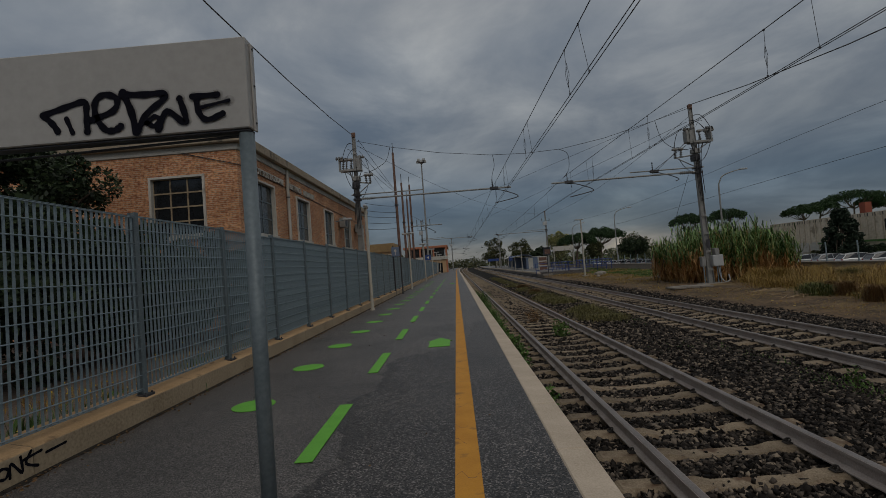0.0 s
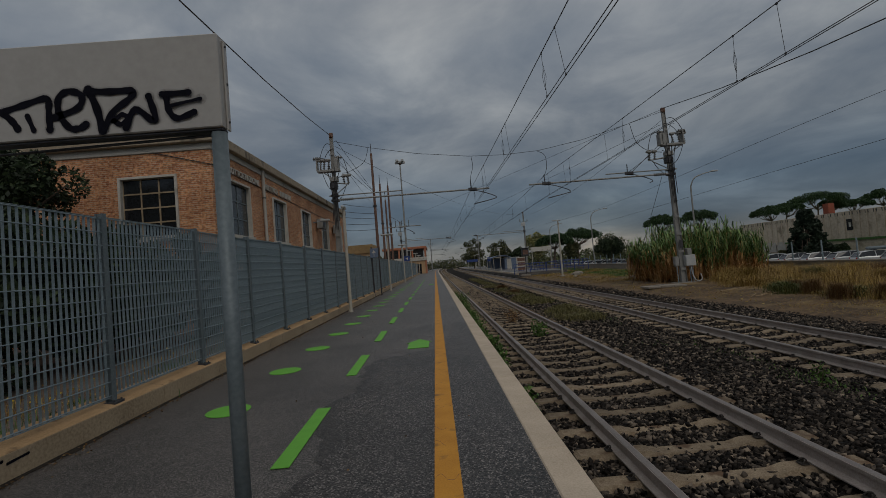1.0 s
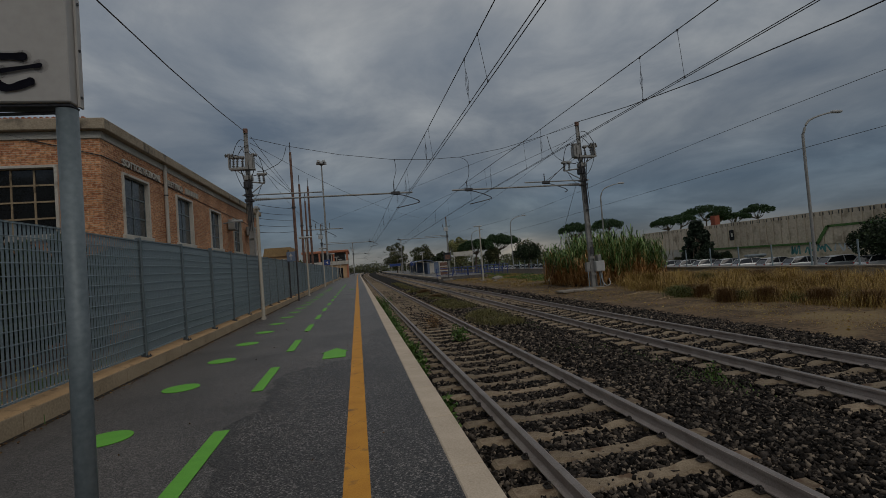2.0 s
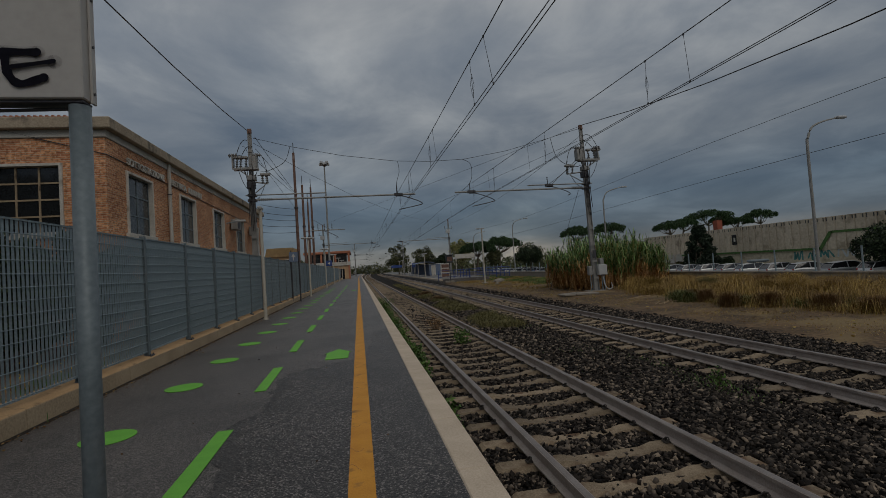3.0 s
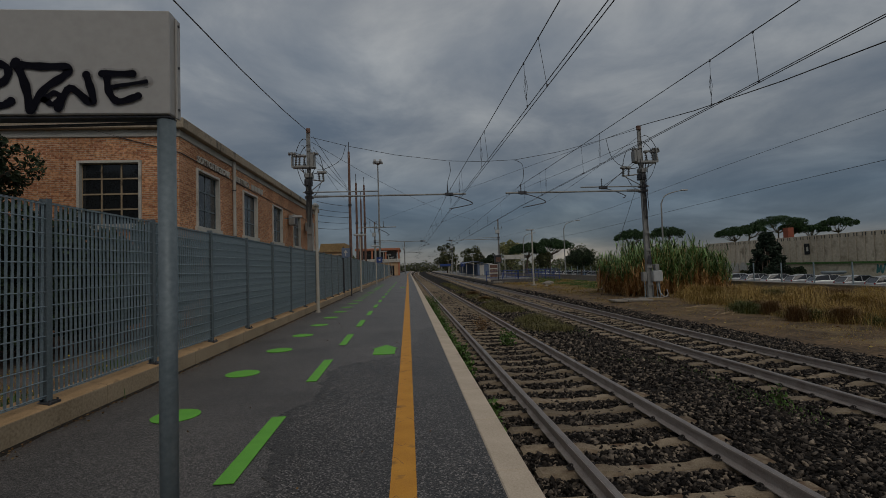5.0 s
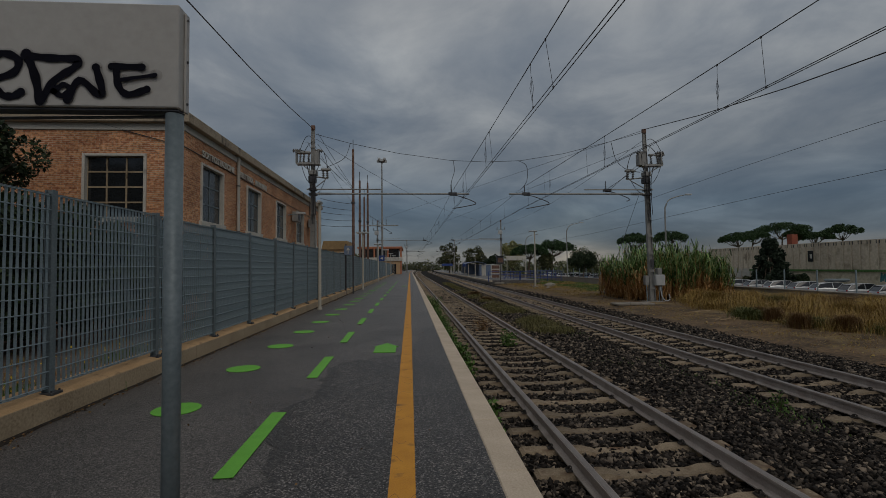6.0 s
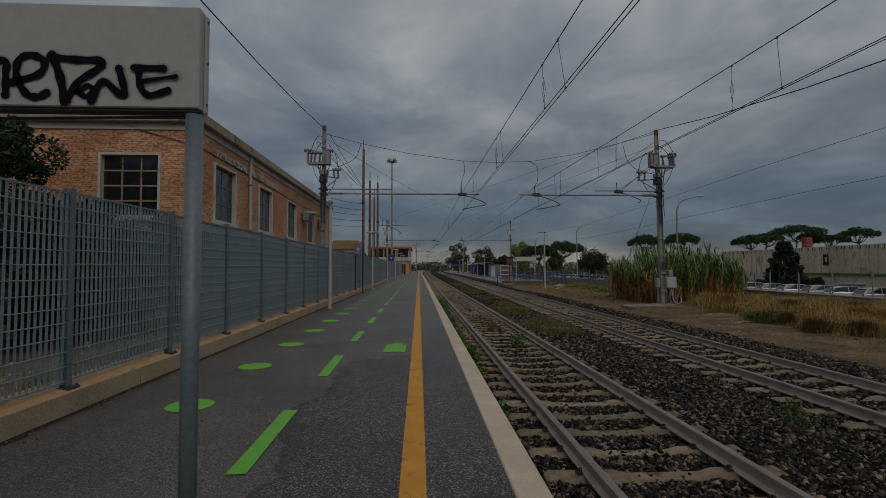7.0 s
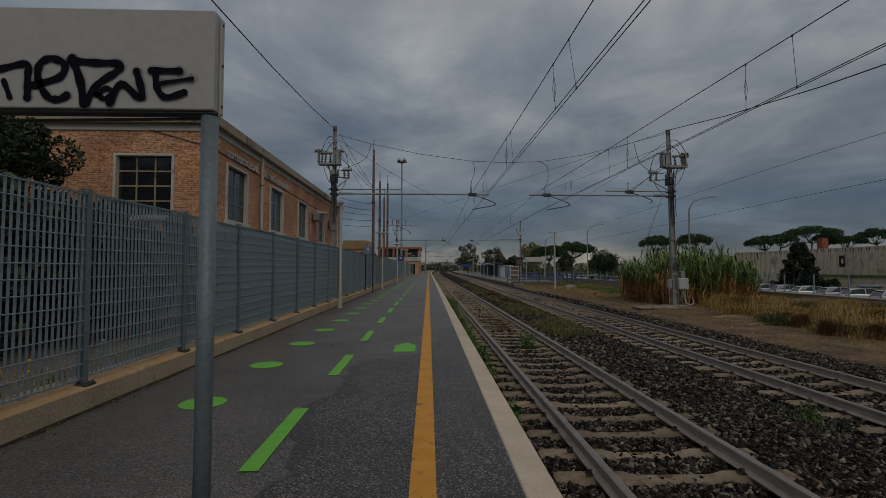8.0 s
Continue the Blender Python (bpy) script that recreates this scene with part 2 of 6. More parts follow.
MASTGREY = surface("weathered_mast_steel", (0.2, 0.2, 0.19), (0.32, 0.315, 0.3), 3, 0.6, 0.2, 30, metal=0.3)
DARKSTEEL = surface("dark_steel", (0.045, 0.045, 0.05), (0.09, 0.09, 0.095), 5, 0.5, 0.1, 40, metal=0.5)
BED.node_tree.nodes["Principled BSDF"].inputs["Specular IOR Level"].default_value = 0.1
RUST = surface("rusted_pole", (0.1, 0.055, 0.042), (0.2, 0.115, 0.085), 3, 0.85, 0.3, 25, spots=((0.3, 0.24, 0.2), 2.5, 0.6))
WIRE = surface("dark_copper_wire", (0.03, 0.03, 0.032), (0.05, 0.048, 0.05), 2, 0.5, 0.0, 20, metal=0.5)
CREAM = surface("cream_painted_pole", (0.36, 0.33, 0.27), (0.48, 0.445, 0.38), 3, 0.55, 0.1, 40)
SIGNWHITE = surface("dull_white_enamel", (0.35, 0.334, 0.312), (0.405, 0.39, 0.367), 0.9, 0.42, 0.05, 30, spots=((0.3, 0.275, 0.25), 2.2, 0.62))
SPRAY = surface("black_spray_paint", (0.002, 0.002, 0.005), (0.005, 0.005, 0.011), 6, 0.8, 0.1, 60, spec=0.12)
OVERSPRAY = surface("overspray_haze", (0.01, 0.01, 0.016), (0.02, 0.02, 0.03), 6, 0.9, 0.0, 60, spec=0.05)
_n, _l = OVERSPRAY.node_tree.nodes, OVERSPRAY.node_tree.links
_t = _n.new("ShaderNodeTexNoise")
_t.inputs["Scale"].default_value, _t.inputs["Detail"].default_value = 1500, 2
_c = _n.new("ShaderNodeTexCoord")
_l.new(_c.outputs["Object"], _t.inputs["Vector"])
_r = ramp_node(_n, [(0.3, (0.06, 0.06, 0.06)), (0.7, (0.22, 0.22, 0.22))])
_l.new(_t.outputs["Fac"], _r.inputs[0])
_l.new(_r.outputs[0], _n["Principled BSDF"].inputs["Alpha"])
BRICK = brickwork("orange_brickwork")
PLASTER = surface("grey_plaster_band", (0.38, 0.36, 0.32), (0.52, 0.5, 0.45), 1.4, 0.9, 0.25, 30, spots=((0.24, 0.22, 0.19), 1.8, 0.6))
FASCIA = surface("stained_roof_fascia", (0.25, 0.2, 0.14), (0.42, 0.35, 0.26), 1.6, 0.9, 0.35, 26, spots=((0.1, 0.085, 0.065), 1.6, 0.56))
TILE = surface("terracotta_tile", (0.26, 0.1, 0.06), (0.42, 0.19, 0.11), 2, 0.9, 0.3, 20, rand=0.1)
FRAMEWHITE = surface("white_window_frame", (0.4, 0.375, 0.33), (0.56, 0.53, 0.47), 2, 0.65, 0.15, 30, spots=((0.28, 0.25, 0.2), 3, 0.6))
GLASS = glassy("dark_window_glass", (0.018, 0.02, 0.022), 0.1)
GLASSGREY = surface("dusty_window_glass", (0.018, 0.02, 0.021), (0.075, 0.078, 0.08), 2.6, 0.16, 0.06, 12, spec=0.5)
CARGLASS = glassy("car_glass", (0.02, 0.022, 0.025), 0.05)
TYRE = surface("tyre_rubber", (0.015, 0.015, 0.015), (0.03, 0.03, 0.03), 6, 0.85, 0.2, 60)
ALLOY = surface("wheel_alloy", (0.35, 0.35, 0.36), (0.5, 0.5, 0.5), 6, 0.4, 0.05, 40, metal=0.7)
LAMPRED = surface("red_tail_lamp", (0.3, 0.01, 0.01), (0.42, 0.02, 0.015), 6, 0.25, 0.0, 20)
LAMPCLEAR = surface("clear_headlamp", (0.5, 0.5, 0.5), (0.62, 0.62, 0.62), 6, 0.2, 0.0, 20)
PORCELAIN = surface("grey_insulator", (0.1, 0.095, 0.09), (0.2, 0.195, 0.185), 6, 0.35, 0.0, 20)
BOXGREY = surface("grey_cabinet", (0.34, 0.35, 0.35), (0.46, 0.47, 0.47), 2, 0.5, 0.1, 30)
BLUE = surface("blue_enamel", (0.02, 0.045, 0.16), (0.035, 0.07, 0.23), 2, 0.5, 0.05, 30)
BLUEGREY = surface("blue_grey_sign", (0.1, 0.135, 0.2), (0.14, 0.18, 0.26), 2, 0.5, 0.05, 30)
FACTORY = surface("ribbed_factory_concrete", (0.43, 0.36, 0.27), (0.66, 0.57, 0.44), 0.35, 0.92, 0.3, 3, spots=((0.28, 0.23, 0.165), 0.6, 0.56))
CHIMNEY = surface("red_chimney_brick", (0.2, 0.055, 0.033), (0.3, 0.09, 0.052), 1, 0.9, 0.3, 9)
OCHREWALL = surface("ochre_render", (0.4, 0.26, 0.14), (0.52, 0.35, 0.2), 0.8, 0.9, 0.2, 12)
REDWALL = surface("red_render", (0.34, 0.13, 0.075), (0.44, 0.18, 0.1), 0.8, 0.9, 0.2, 12)
TEAL = surface("teal_graffiti", (0.05, 0.2, 0.2), (0.1, 0.28, 0.28), 1, 0.7, 0.1, 12)
PALEGRAFF = surface("pale_graffiti", (0.4, 0.44, 0.48), (0.55, 0.58, 0.6), 1, 0.7, 0.1, 12)
GREENBAND = surface("green_painted_band", (0.05, 0.12, 0.03), (0.09, 0.18, 0.05), 1, 0.8, 0.1, 12)
BROWNTILE = surface("brown_tile", (0.2, 0.13, 0.06), (0.34, 0.23, 0.11), 2, 0.9, 0.3, 20)
BARK = surface("tree_bark", (0.07, 0.05, 0.035), (0.15, 0.11, 0.08), 3, 0.95, 0.6, 20)
LEAF_DARK = leafy("dark_leaves", [(0, (0.008, 0.014, 0.006)), (0.6, (0.022, 0.038, 0.015)), (1, (0.06, 0.085, 0.036))])
LEAF_PINE = leafy("pine_needles", [(0, (0.016, 0.036, 0.015)), (0.6, (0.035, 0.07, 0.025)), (1, (0.06, 0.11, 0.035))])
LEAF_FIR = leafy("fir_needles", [(0, (0.012, 0.022, 0.013)), (0.6, (0.024, 0.04, 0.023)), (1, (0.048, 0.066, 0.04))])
LEAF_YELLOW = leafy("turning_leaves", [(0, (0.1, 0.12, 0.04)), (0.5, (0.22, 0.225, 0.08)), (1, (0.38, 0.34, 0.14))])
GOLD = leafy("golden_grass", [(0, (0.11, 0.06, 0.016)), (0.5, (0.32, 0.195, 0.048)), (1, (0.45, 0.33, 0.095))])
LEAF_OLIVE = leafy("olive_leaves", [(0, (0.035, 0.042, 0.02)), (0.6, (0.07, 0.08, 0.034)), (1, (0.14, 0.13, 0.055))])
REED_GREEN = leafy("reed_leaves", [(0, (0.035, 0.075, 0.018)), (0.5, (0.105, 0.195, 0.052)), (0.85, (0.2, 0.3, 0.1)), (1, (0.38, 0.42, 0.19))])
REED_DRY = leafy("dry_reed_leaves", [(0, (0.24, 0.11, 0.035)), (0.6, (0.5, 0.28, 0.1)), (1, (0.68, 0.46, 0.23))])
STRAW = leafy("straw_grass", [(0, (0.1, 0.05, 0.016)), (0.35, (0.29, 0.165, 0.045)), (0.7, (0.28, 0.22, 0.05)), (1, (0.5, 0.36, 0.13))])
STRAW_PALE = leafy("pale_straw", [(0, (0.26, 0.18, 0.09)), (1, (0.5, 0.38, 0.22))])
OLIVE_GRASS = leafy("olive_dry_grass", [(0, (0.055, 0.055, 0.018)), (0.5, (0.13, 0.118, 0.04)), (1, (0.22, 0.19, 0.075))])
RUSSET = leafy("russet_bush", [(0, (0.075, 0.042, 0.02)), (0.6, (0.19, 0.105, 0.045)), (1, (0.3, 0.195, 0.08))])
WEED = leafy("green_weed", [(0, (0.035, 0.07, 0.014)), (0.6, (0.07, 0.135, 0.026)), (1, (0.12, 0.21, 0.045))])
CANE = surface("dry_cane", (0.26, 0.18, 0.1), (0.42, 0.31, 0.18), 6, 0.8, 0.2, 40, rand=0.15)
MUTED = leafy("muted_green_grass", [(0, (0.04, 0.05, 0.014)), (0.6, (0.095, 0.11, 0.03)), (1, (0.17, 0.175, 0.055))])
FLOWER = leafy("yellow_flowers", [(0, (0.5, 0.36, 0.03)), (1, (0.75, 0.55, 0.06))])

# ---- building blocks ----


class Geo:
    """Collects vertices and faces of one mesh."""

    def __init__(self):
        self.v, self.f = [], []

    def add(self, verts, faces):
        k = len(self.v)
        self.v += [tuple(p) for p in verts]
        self.f += [tuple(i + k for i in f) for f in faces]
        return self

    def box(self, x0, x1, y0, y1, z0, z1, c=0.0):
        """A box; c chamfers its edges."""
        if not c:
            v = [(x, y, z) for x in (x0, x1) for y in (y0, y1) for z in (z0, z1)]
            return self.add(v, [(0, 1, 3, 2), (4, 6, 7, 5), (0, 4, 5, 1), (2, 3, 7, 6), (0, 2, 6, 4), (1, 5, 7, 3)])
        bm = bmesh.new()
        bmesh.ops.create_cube(bm, size=1, matrix=Matrix.LocRotScale(((x0 + x1) / 2, (y0 + y1) / 2, (z0 + z1) / 2), None, (x1 - x0, y1 - y0, z1 - z0)))
        bmesh.ops.bevel(bm, geom=bm.edges[:], offset=c, segments=1, affect="EDGES")
        bm.verts.index_update()
        self.add([p.co for p in bm.verts], [[p.index for p in f.verts] for f in bm.faces])
        bm.free()
        return self

    def tube(self, pts, r, n=8, r_end=None, caps=True):
        """A round bar along points, tapering to r_end."""
        pts = [Vector(p) for p in pts]
        rings, k = [], len(pts)
        for i, p in enumerate(pts):
            d = (pts[min(i + 1, k - 1)] - pts[max(i - 1, 0)]).normalized()
            a = Vector((0, 0, 1)) if abs(d.z) < 0.9 else Vector((1, 0, 0))
            u = d.cross(a).normalized()
            w = d.cross(u)
            rr = r if r_end is None else r + (r_end - r) * i / (k - 1)
            rings.append([p + (u * math.cos(t) + w * math.sin(t)) * rr for t in [2 * math.pi * j / n for j in range(n)]])
        faces = [(i * n + j, i * n + (j + 1) % n, (i + 1) * n + (j + 1) % n, (i + 1) * n + j) for i in range(k - 1) for j in range(n)]
        if caps:
            faces += [tuple(range(n)), tuple((k - 1) * n + j for j in range(n))]
        return self.add([q for ring in rings for q in ring], faces)

    def prism(self, outline, axis, a, b):
        """An outline of (u, v) extruded along x, y or z from a to b."""
        n = len(outline)
        at = {"x": lambda u, v, w: (w, u, v), "y": lambda u, v, w: (u, w, v), "z": lambda u, v, w: (u, v, w)}[axis]
        v = [at(u, q, a) for u, q in outline] + [at(u, q, b) for u, q in outline]
        f = [(i, (i + 1) % n, n + (i + 1) % n, n + i) for i in range(n)] + [tuple(range(n)), tuple(range(n, 2 * n))]
        return self.add(v, f)

    def strip(self, outline, stations, shift):
        """An outline of (x, z) swept along y, shifted sideways by shift(y)."""
        n = len(outline)
        v = [(x + shift(y), y, z) for y in stations for x, z in outline]
        m = len(stations)
        f = [(i * n + j, i * n + (j + 1) % n, (i + 1) * n + (j + 1) % n, (i + 1) * n + j) for i in range(m - 1) for j in range(n)]
        return self.add(v, f + [tuple(range(n)), tuple((m - 1) * n + j for j in range(n))])

    def wall(self, us, zs, holes, at):
        """One connected wall with openings: cells of us by zs but for holes (i, j); at(u, d, z) places depth d = 0 or 1."""
        nu, nz = len(us), len(zs)
        k = len(self.v)
        self.v += [at(u, d, z) for d in (0, 1) for u in us for z in zs]
        idx = lambda i, j, d: k + d * nu * nz + i * nz + j
        solid = lambda i, j: 0 <= i < nu - 1 and 0 <= j < nz - 1 and (i, j) not in holes
        for i in range(nu - 1):
            for j in range(nz - 1):
                if not solid(i, j):
                    continue
                for d in (0, 1):
                    self.f.append((idx(i, j, d), idx(i + 1, j, d), idx(i + 1, j + 1, d), idx(i, j + 1, d)))
                for (a, b), (p, q) in (((-1, 0), ((i, j), (i, j + 1))), ((1, 0), ((i + 1, j), (i + 1, j + 1))), ((0, -1), ((i, j), (i + 1, j))), ((0, 1), ((i, j + 1), (i + 1, j + 1)))):
                    if not solid(i + a, j + b):
                        self.f.append((idx(*p, 0), idx(*q, 0), idx(*q, 1), idx(*p, 1)))
        return self

    def mesh(self, name, material, smooth=False):
        me = bpy.data.meshes.new(name)
        me.from_pydata(self.v, [], self.f)
        bm = bmesh.new()
        bm.from_mesh(me)
        bmesh.ops.recalc_face_normals(bm, faces=bm.faces)
        bm.to_mesh(me)
        bm.free()
        me.materials.append(material)
        if smooth:
            me.shade_smooth()
        return me


def world_of(ob):
    own = ob.matrix_parent_inverse @ ob.matrix_basis
    return world_of(ob.parent) @ own if ob.parent else ob.matrix_basis.copy()


def curve(pts, k=5):
    """Points along a smooth curve through pts."""
    p = [Vector(q) for q in pts]
    out = []
    for i in range(len(p) - 1):
        a, b, c, d = p[max(i - 1, 0)], p[i], p[i + 1], p[min(i + 2, len(p) - 1)]
        for j in range(k):
            t = j / k
            out.append(0.5 * (2 * b + (c - a) * t + (2 * a - 5 * b + 4 * c - d) * t * t + (3 * b - a - 3 * c + d) * t ** 3))
    return out + [p[-1]]


def part(name, shape, material, parent, label="", smooth=False, absolute=False):
    """One mesh object under a thing or part. absolute: the shape is in world coordinates."""
    me = shape.mesh(name, material, smooth) if isinstance(shape, Geo) else shape
    ob = new(name, me)
    if parent is not None:
        ob.parent = parent
        if absolute:
            ob.matrix_parent_inverse = world_of(parent).inverted()
    return tagged(ob, label)


def thing(name, label, category, x=0, y=0, z=0, group="", kind="", rz=0.0):
    ob = new(name)
    ob.empty_display_size = 0.2
    ob.matrix_basis = pose(x, y, z, 0, 0, rz)
    return tagged(ob, label, category, group, kind)


def piece(name, me, parent, loc):
    """A repeat that shares its mesh; loc in the parent's own coordinates."""
    ob = new(name, me)
    ob.parent = parent
    ob.location = loc
    return ob


def structure(name, shape, material, label, category, smooth=False):
    return tagged(new(name, shape.mesh(name, material, smooth)), label, category, kind="structure")


def soup(name, verts, faces, material, label, category, smooth=False, mats=None, index=None):
    """Countless small pieces as one object of kind stuff."""
    me = bpy.data.meshes.new(name)
    nv, nf, w = len(verts), len(faces), faces.shape[1]
    me.vertices.add(nv)
    me.vertices.foreach_set("co", np.asarray(verts, np.float32).ravel())
    me.loops.add(nf * w)
    me.loops.foreach_set("vertex_index", np.asarray(faces, np.int32).ravel())
    me.polygons.add(nf)
    me.polygons.foreach_set("loop_start", np.arange(0, nf * w, w, dtype=np.int32))
    me.polygons.foreach_set("loop_total", np.full(nf, w, np.int32))
    me.materials.append(material)
    for extra in mats or ():
        me.materials.append(extra)
    if index is not None:
        me.polygons.foreach_set("material_index", np.asarray(index, np.int32))
    me.update(calc_edges=True)
    me.validate()
    ob = new(name, me)
    return tagged(ob, label, category, kind="stuff") if label else ob


rng = np.random.default_rng(7)


def blades(pos, height, width, lean, droop=0.5, r=rng):
    """Grass blades or reed leaves: root positions, height, width and lean of each; two bent segments."""
    n = len(pos)
    ang = r.uniform(0, 2 * np.pi, n)
    side = np.stack([-np.sin(ang), np.cos(ang), np.zeros(n)], 1) * (width / 2)[:, None]
    out = np.stack([np.cos(ang), np.sin(ang), np.zeros(n)], 1)
    up = np.array([0, 0, 1.0])
    mid = pos + out * (lean * 0.4)[:, None] + up * (height * 0.62)[:, None]
    tip = pos + out * lean[:, None] + up * (height * (1 - droop * 0.4))[:, None]
    v = np.concatenate([pos - side, pos + side, mid - side * 0.8, mid + side * 0.8, tip], 0)
    i = np.arange(n)
    f = np.concatenate([np.stack([i, i + n, i + 3 * n], 1), np.stack([i, i + 3 * n, i + 2 * n], 1), np.stack([i + 2 * n, i + 3 * n, i + 4 * n], 1)], 0)
    return v, f


def leaves(centres, size, r=rng, flat=0.0):
    """Small four-cornered leaves turned at random."""
    n = len(centres)
    a = r.normal(size=(n, 3)); a[:, 2] *= 1 - flat
    a /= np.linalg.norm(a, axis=1)[:, None]
    b = np.cross(a, r.normal(size=(n, 3))); b /= np.linalg.norm(b, axis=1)[:, None]
    s = (size * r.uniform(0.6, 1.4, n))[:, None]
    v = np.concatenate([centres - a * s, centres + b * s * 0.55, centres + a * s, centres - b * s * 0.55], 0)
    i = np.arange(n)
    return v, np.stack([i, i + n, i + 2 * n, i + 3 * n], 1)


def lumps(r, n, clumps, spread):
    """Points gathered round clump centres."""
    k = r.integers(0, len(clumps), n)
    d = r.normal(size=(n, 3))
    d /= np.linalg.norm(d, axis=1)[:, None]
    return clumps[k] + d * (spread[k] * r.uniform(0.45, 1.0, n) ** 0.5)[:, None]


def bend(y):
    """The line turns gently to the right beyond 100 m."""
    return 0.00012 * max(0.0, y - 100) ** 2


def spread(y):
    """The far track also draws slowly away from the near one."""
    return bend(y) + 0.013 * min(max(0.0, y - 14), 100)


# ---- ground, platforms, tracks ----
RAILZ, SLEEPZ, BEDZ = -0.55, -0.70, -0.785
LOTZ = -2.15
near_y = [-30, -10, 0, 10, 20, 30, 45, 60, 80, 100, 130, 160, 200, 250, 320, 400, 600, 1500]
gx = [-700, -60, -3.4, -3.3, 0.7, 0.74, 4.6, 9.3, 9.9, 12.5, 20.7, 20.85, 60, 200, 900]
gz = [-0.1, -0.05, -0.05, -0.95, -0.95, BEDZ - 0.025, BEDZ - 0.025, BEDZ - 0.04, -0.8, -0.72, -0.72, LOTZ, LOTZ, LOTZ, -1.2]
gm = [1, 1, 0, 0, 0, 0, 0, 2, 2, 2, 3, 3, 4, 4]
g = Geo()
for y in near_y:
    for x, z in zip(gx, gz):
        g.v.append((x + (bend(min(y, 400)) if -3.35 < x < 4.8 else spread(min(y, 400)) if 4.8 < x < 20 else 0), y, z))
cols = len(gx)
tags = []
for i in range(len(near_y) - 1):
    for j in range(cols - 1):
        g.f.append((i * cols + j, i * cols + j + 1, (i + 1) * cols + j + 1, (i + 1) * cols + j))
        tags.append(gm[j])
ground = structure("ground", g, BED, "ballast bed blackened as painted gap shade, dry earth and car park ground", "ground")
for mm in (YARD, DIRT, CARPARK, LAWN):
    ground.data.materials.append(mm)
ground.data.polygons.foreach_set("material_index", tags)

py = [-6, 0, 10, 20, 30, 40, 50, 60, 75, 90, 110, 135, 160, 200, 250]
platform = structure("platform", Geo().strip([(-3.1, -0.9), (-3.1, 0), (0.56, 0), (0.56, -0.9)], py, bend), ASPHALT, "grey asphalt station platform, patched and worn", "platform")
# rougher, darker resurfacing over the near part, with a ragged edge
jag = random.Random(4)
ragged = [(-1.0 + 0.1 * math.sin(i * 0.37) + jag.uniform(-0.07, 0.07), -4 + i * 0.13) for i in range(80)]
ragged += [(-0.9 + 0.07 * i + jag.uniform(-0.05, 0.05), 6.5 + 0.055 * i + jag.uniform(-0.08, 0.08)) for i in range(13)]
ragged += [(0.06 + 0.01 * i + jag.uniform(-0.04, 0.04), 7.3 + 0.12 * i) for i in range(24)] + [(0.55, 10.4), (0.55, -4)]
structure("asphalt_patch", Geo().prism(ragged, "z", 0.0005, 0.004), COARSE, "coarse dark asphalt patch on the platform", "asphalt patch")
seam = Geo()
sr = random.Random(31)
track = [(x - sr.uniform(0.0, 0.03) - 0.05 * abs(math.sin(0.23 * i)) ** 3, x + sr.uniform(0.02, 0.05) + 0.09 * abs(math.sin(0.17 * i + 1)) ** 4, y) for i, (x, y) in enumerate(ragged[:80])]
for (a0, b0, y0), (a1, b1, y1) in zip(track, track[1:]):
    seam.add([(a0, y0, 0.0048), (b0, y0, 0.0048), (b1, y1, 0.0048), (a1, y1, 0.0048)], [(0, 1, 2, 3)])
cross = [(x, y - sr.uniform(0.02, 0.05), y + sr.uniform(0.02, 0.1)) for x, y in ragged[80:93]]
for (x0, a0, b0), (x1, a1, b1) in zip(cross, cross[1:]):
    seam.add([(x0, a0, 0.0052), (x1, a1, 0.0052), (x1, b1, 0.0052), (x0, b0, 0.0052)], [(0, 1, 2, 3)])
structure("trim_tar_seam", seam, TAR, "dark ragged tar seam round the asphalt patch", "seam")
safety_line = structure("trim_yellow_line", Geo().strip([(-0.11, 0.002), (-0.11, 0.008), (0.05, 0.008), (0.05, 0.002)], py, bend), YELLOW, "worn orange-yellow safety line painted along platform", "safety line")

# fine cracks across the paint
for i in range(11):
    y, g = 2.75 + 0.42 * i + jag.uniform(-0.1, 0.1), Geo()
    pts = [(-0.11 + 0.02 * j, y + 0.05 * math.sin(j * 0.9 + i) + jag.uniform(-0.012, 0.012)) for j in range(9)]
    if i % 3:
        pts = pts[: 4 + i % 4]
    for (x0, y0), (x1, y1) in zip(pts, pts[1:]):
        g.add([(x0, y0, 0.0086), (x1, y1, 0.0086), (x1, y1 + 0.005, 0.0086), (x0, y0 + 0.005, 0.0086)], [(0, 1, 2, 3)])
    part("crack", g, RUST, safety_line, "dark hairline crack in the paint")

stone_me = Geo().box(0.56, 0.77, 0.003, 0.997, -0.2, 0.008, 0.008).mesh("edge_stone", EDGE)
for i in range(-4, 60):
    piece("edge_stone", stone_me, platform, (bend(i), i, 0))
rest = [60 + 10 * i for i in range(20)]
part("edge_stone_rest", Geo().strip([(0.56, -0.2), (0.56, 0.008), (0.77, 0.008), (0.77, -0.2)], rest, bend), EDGE, platform)
part("face_wall", Geo().strip([(0.57, -0.9), (0.57, -0.2), (0.7, -0.2), (0.7, -0.9)], py, bend), CONCRETE, platform)

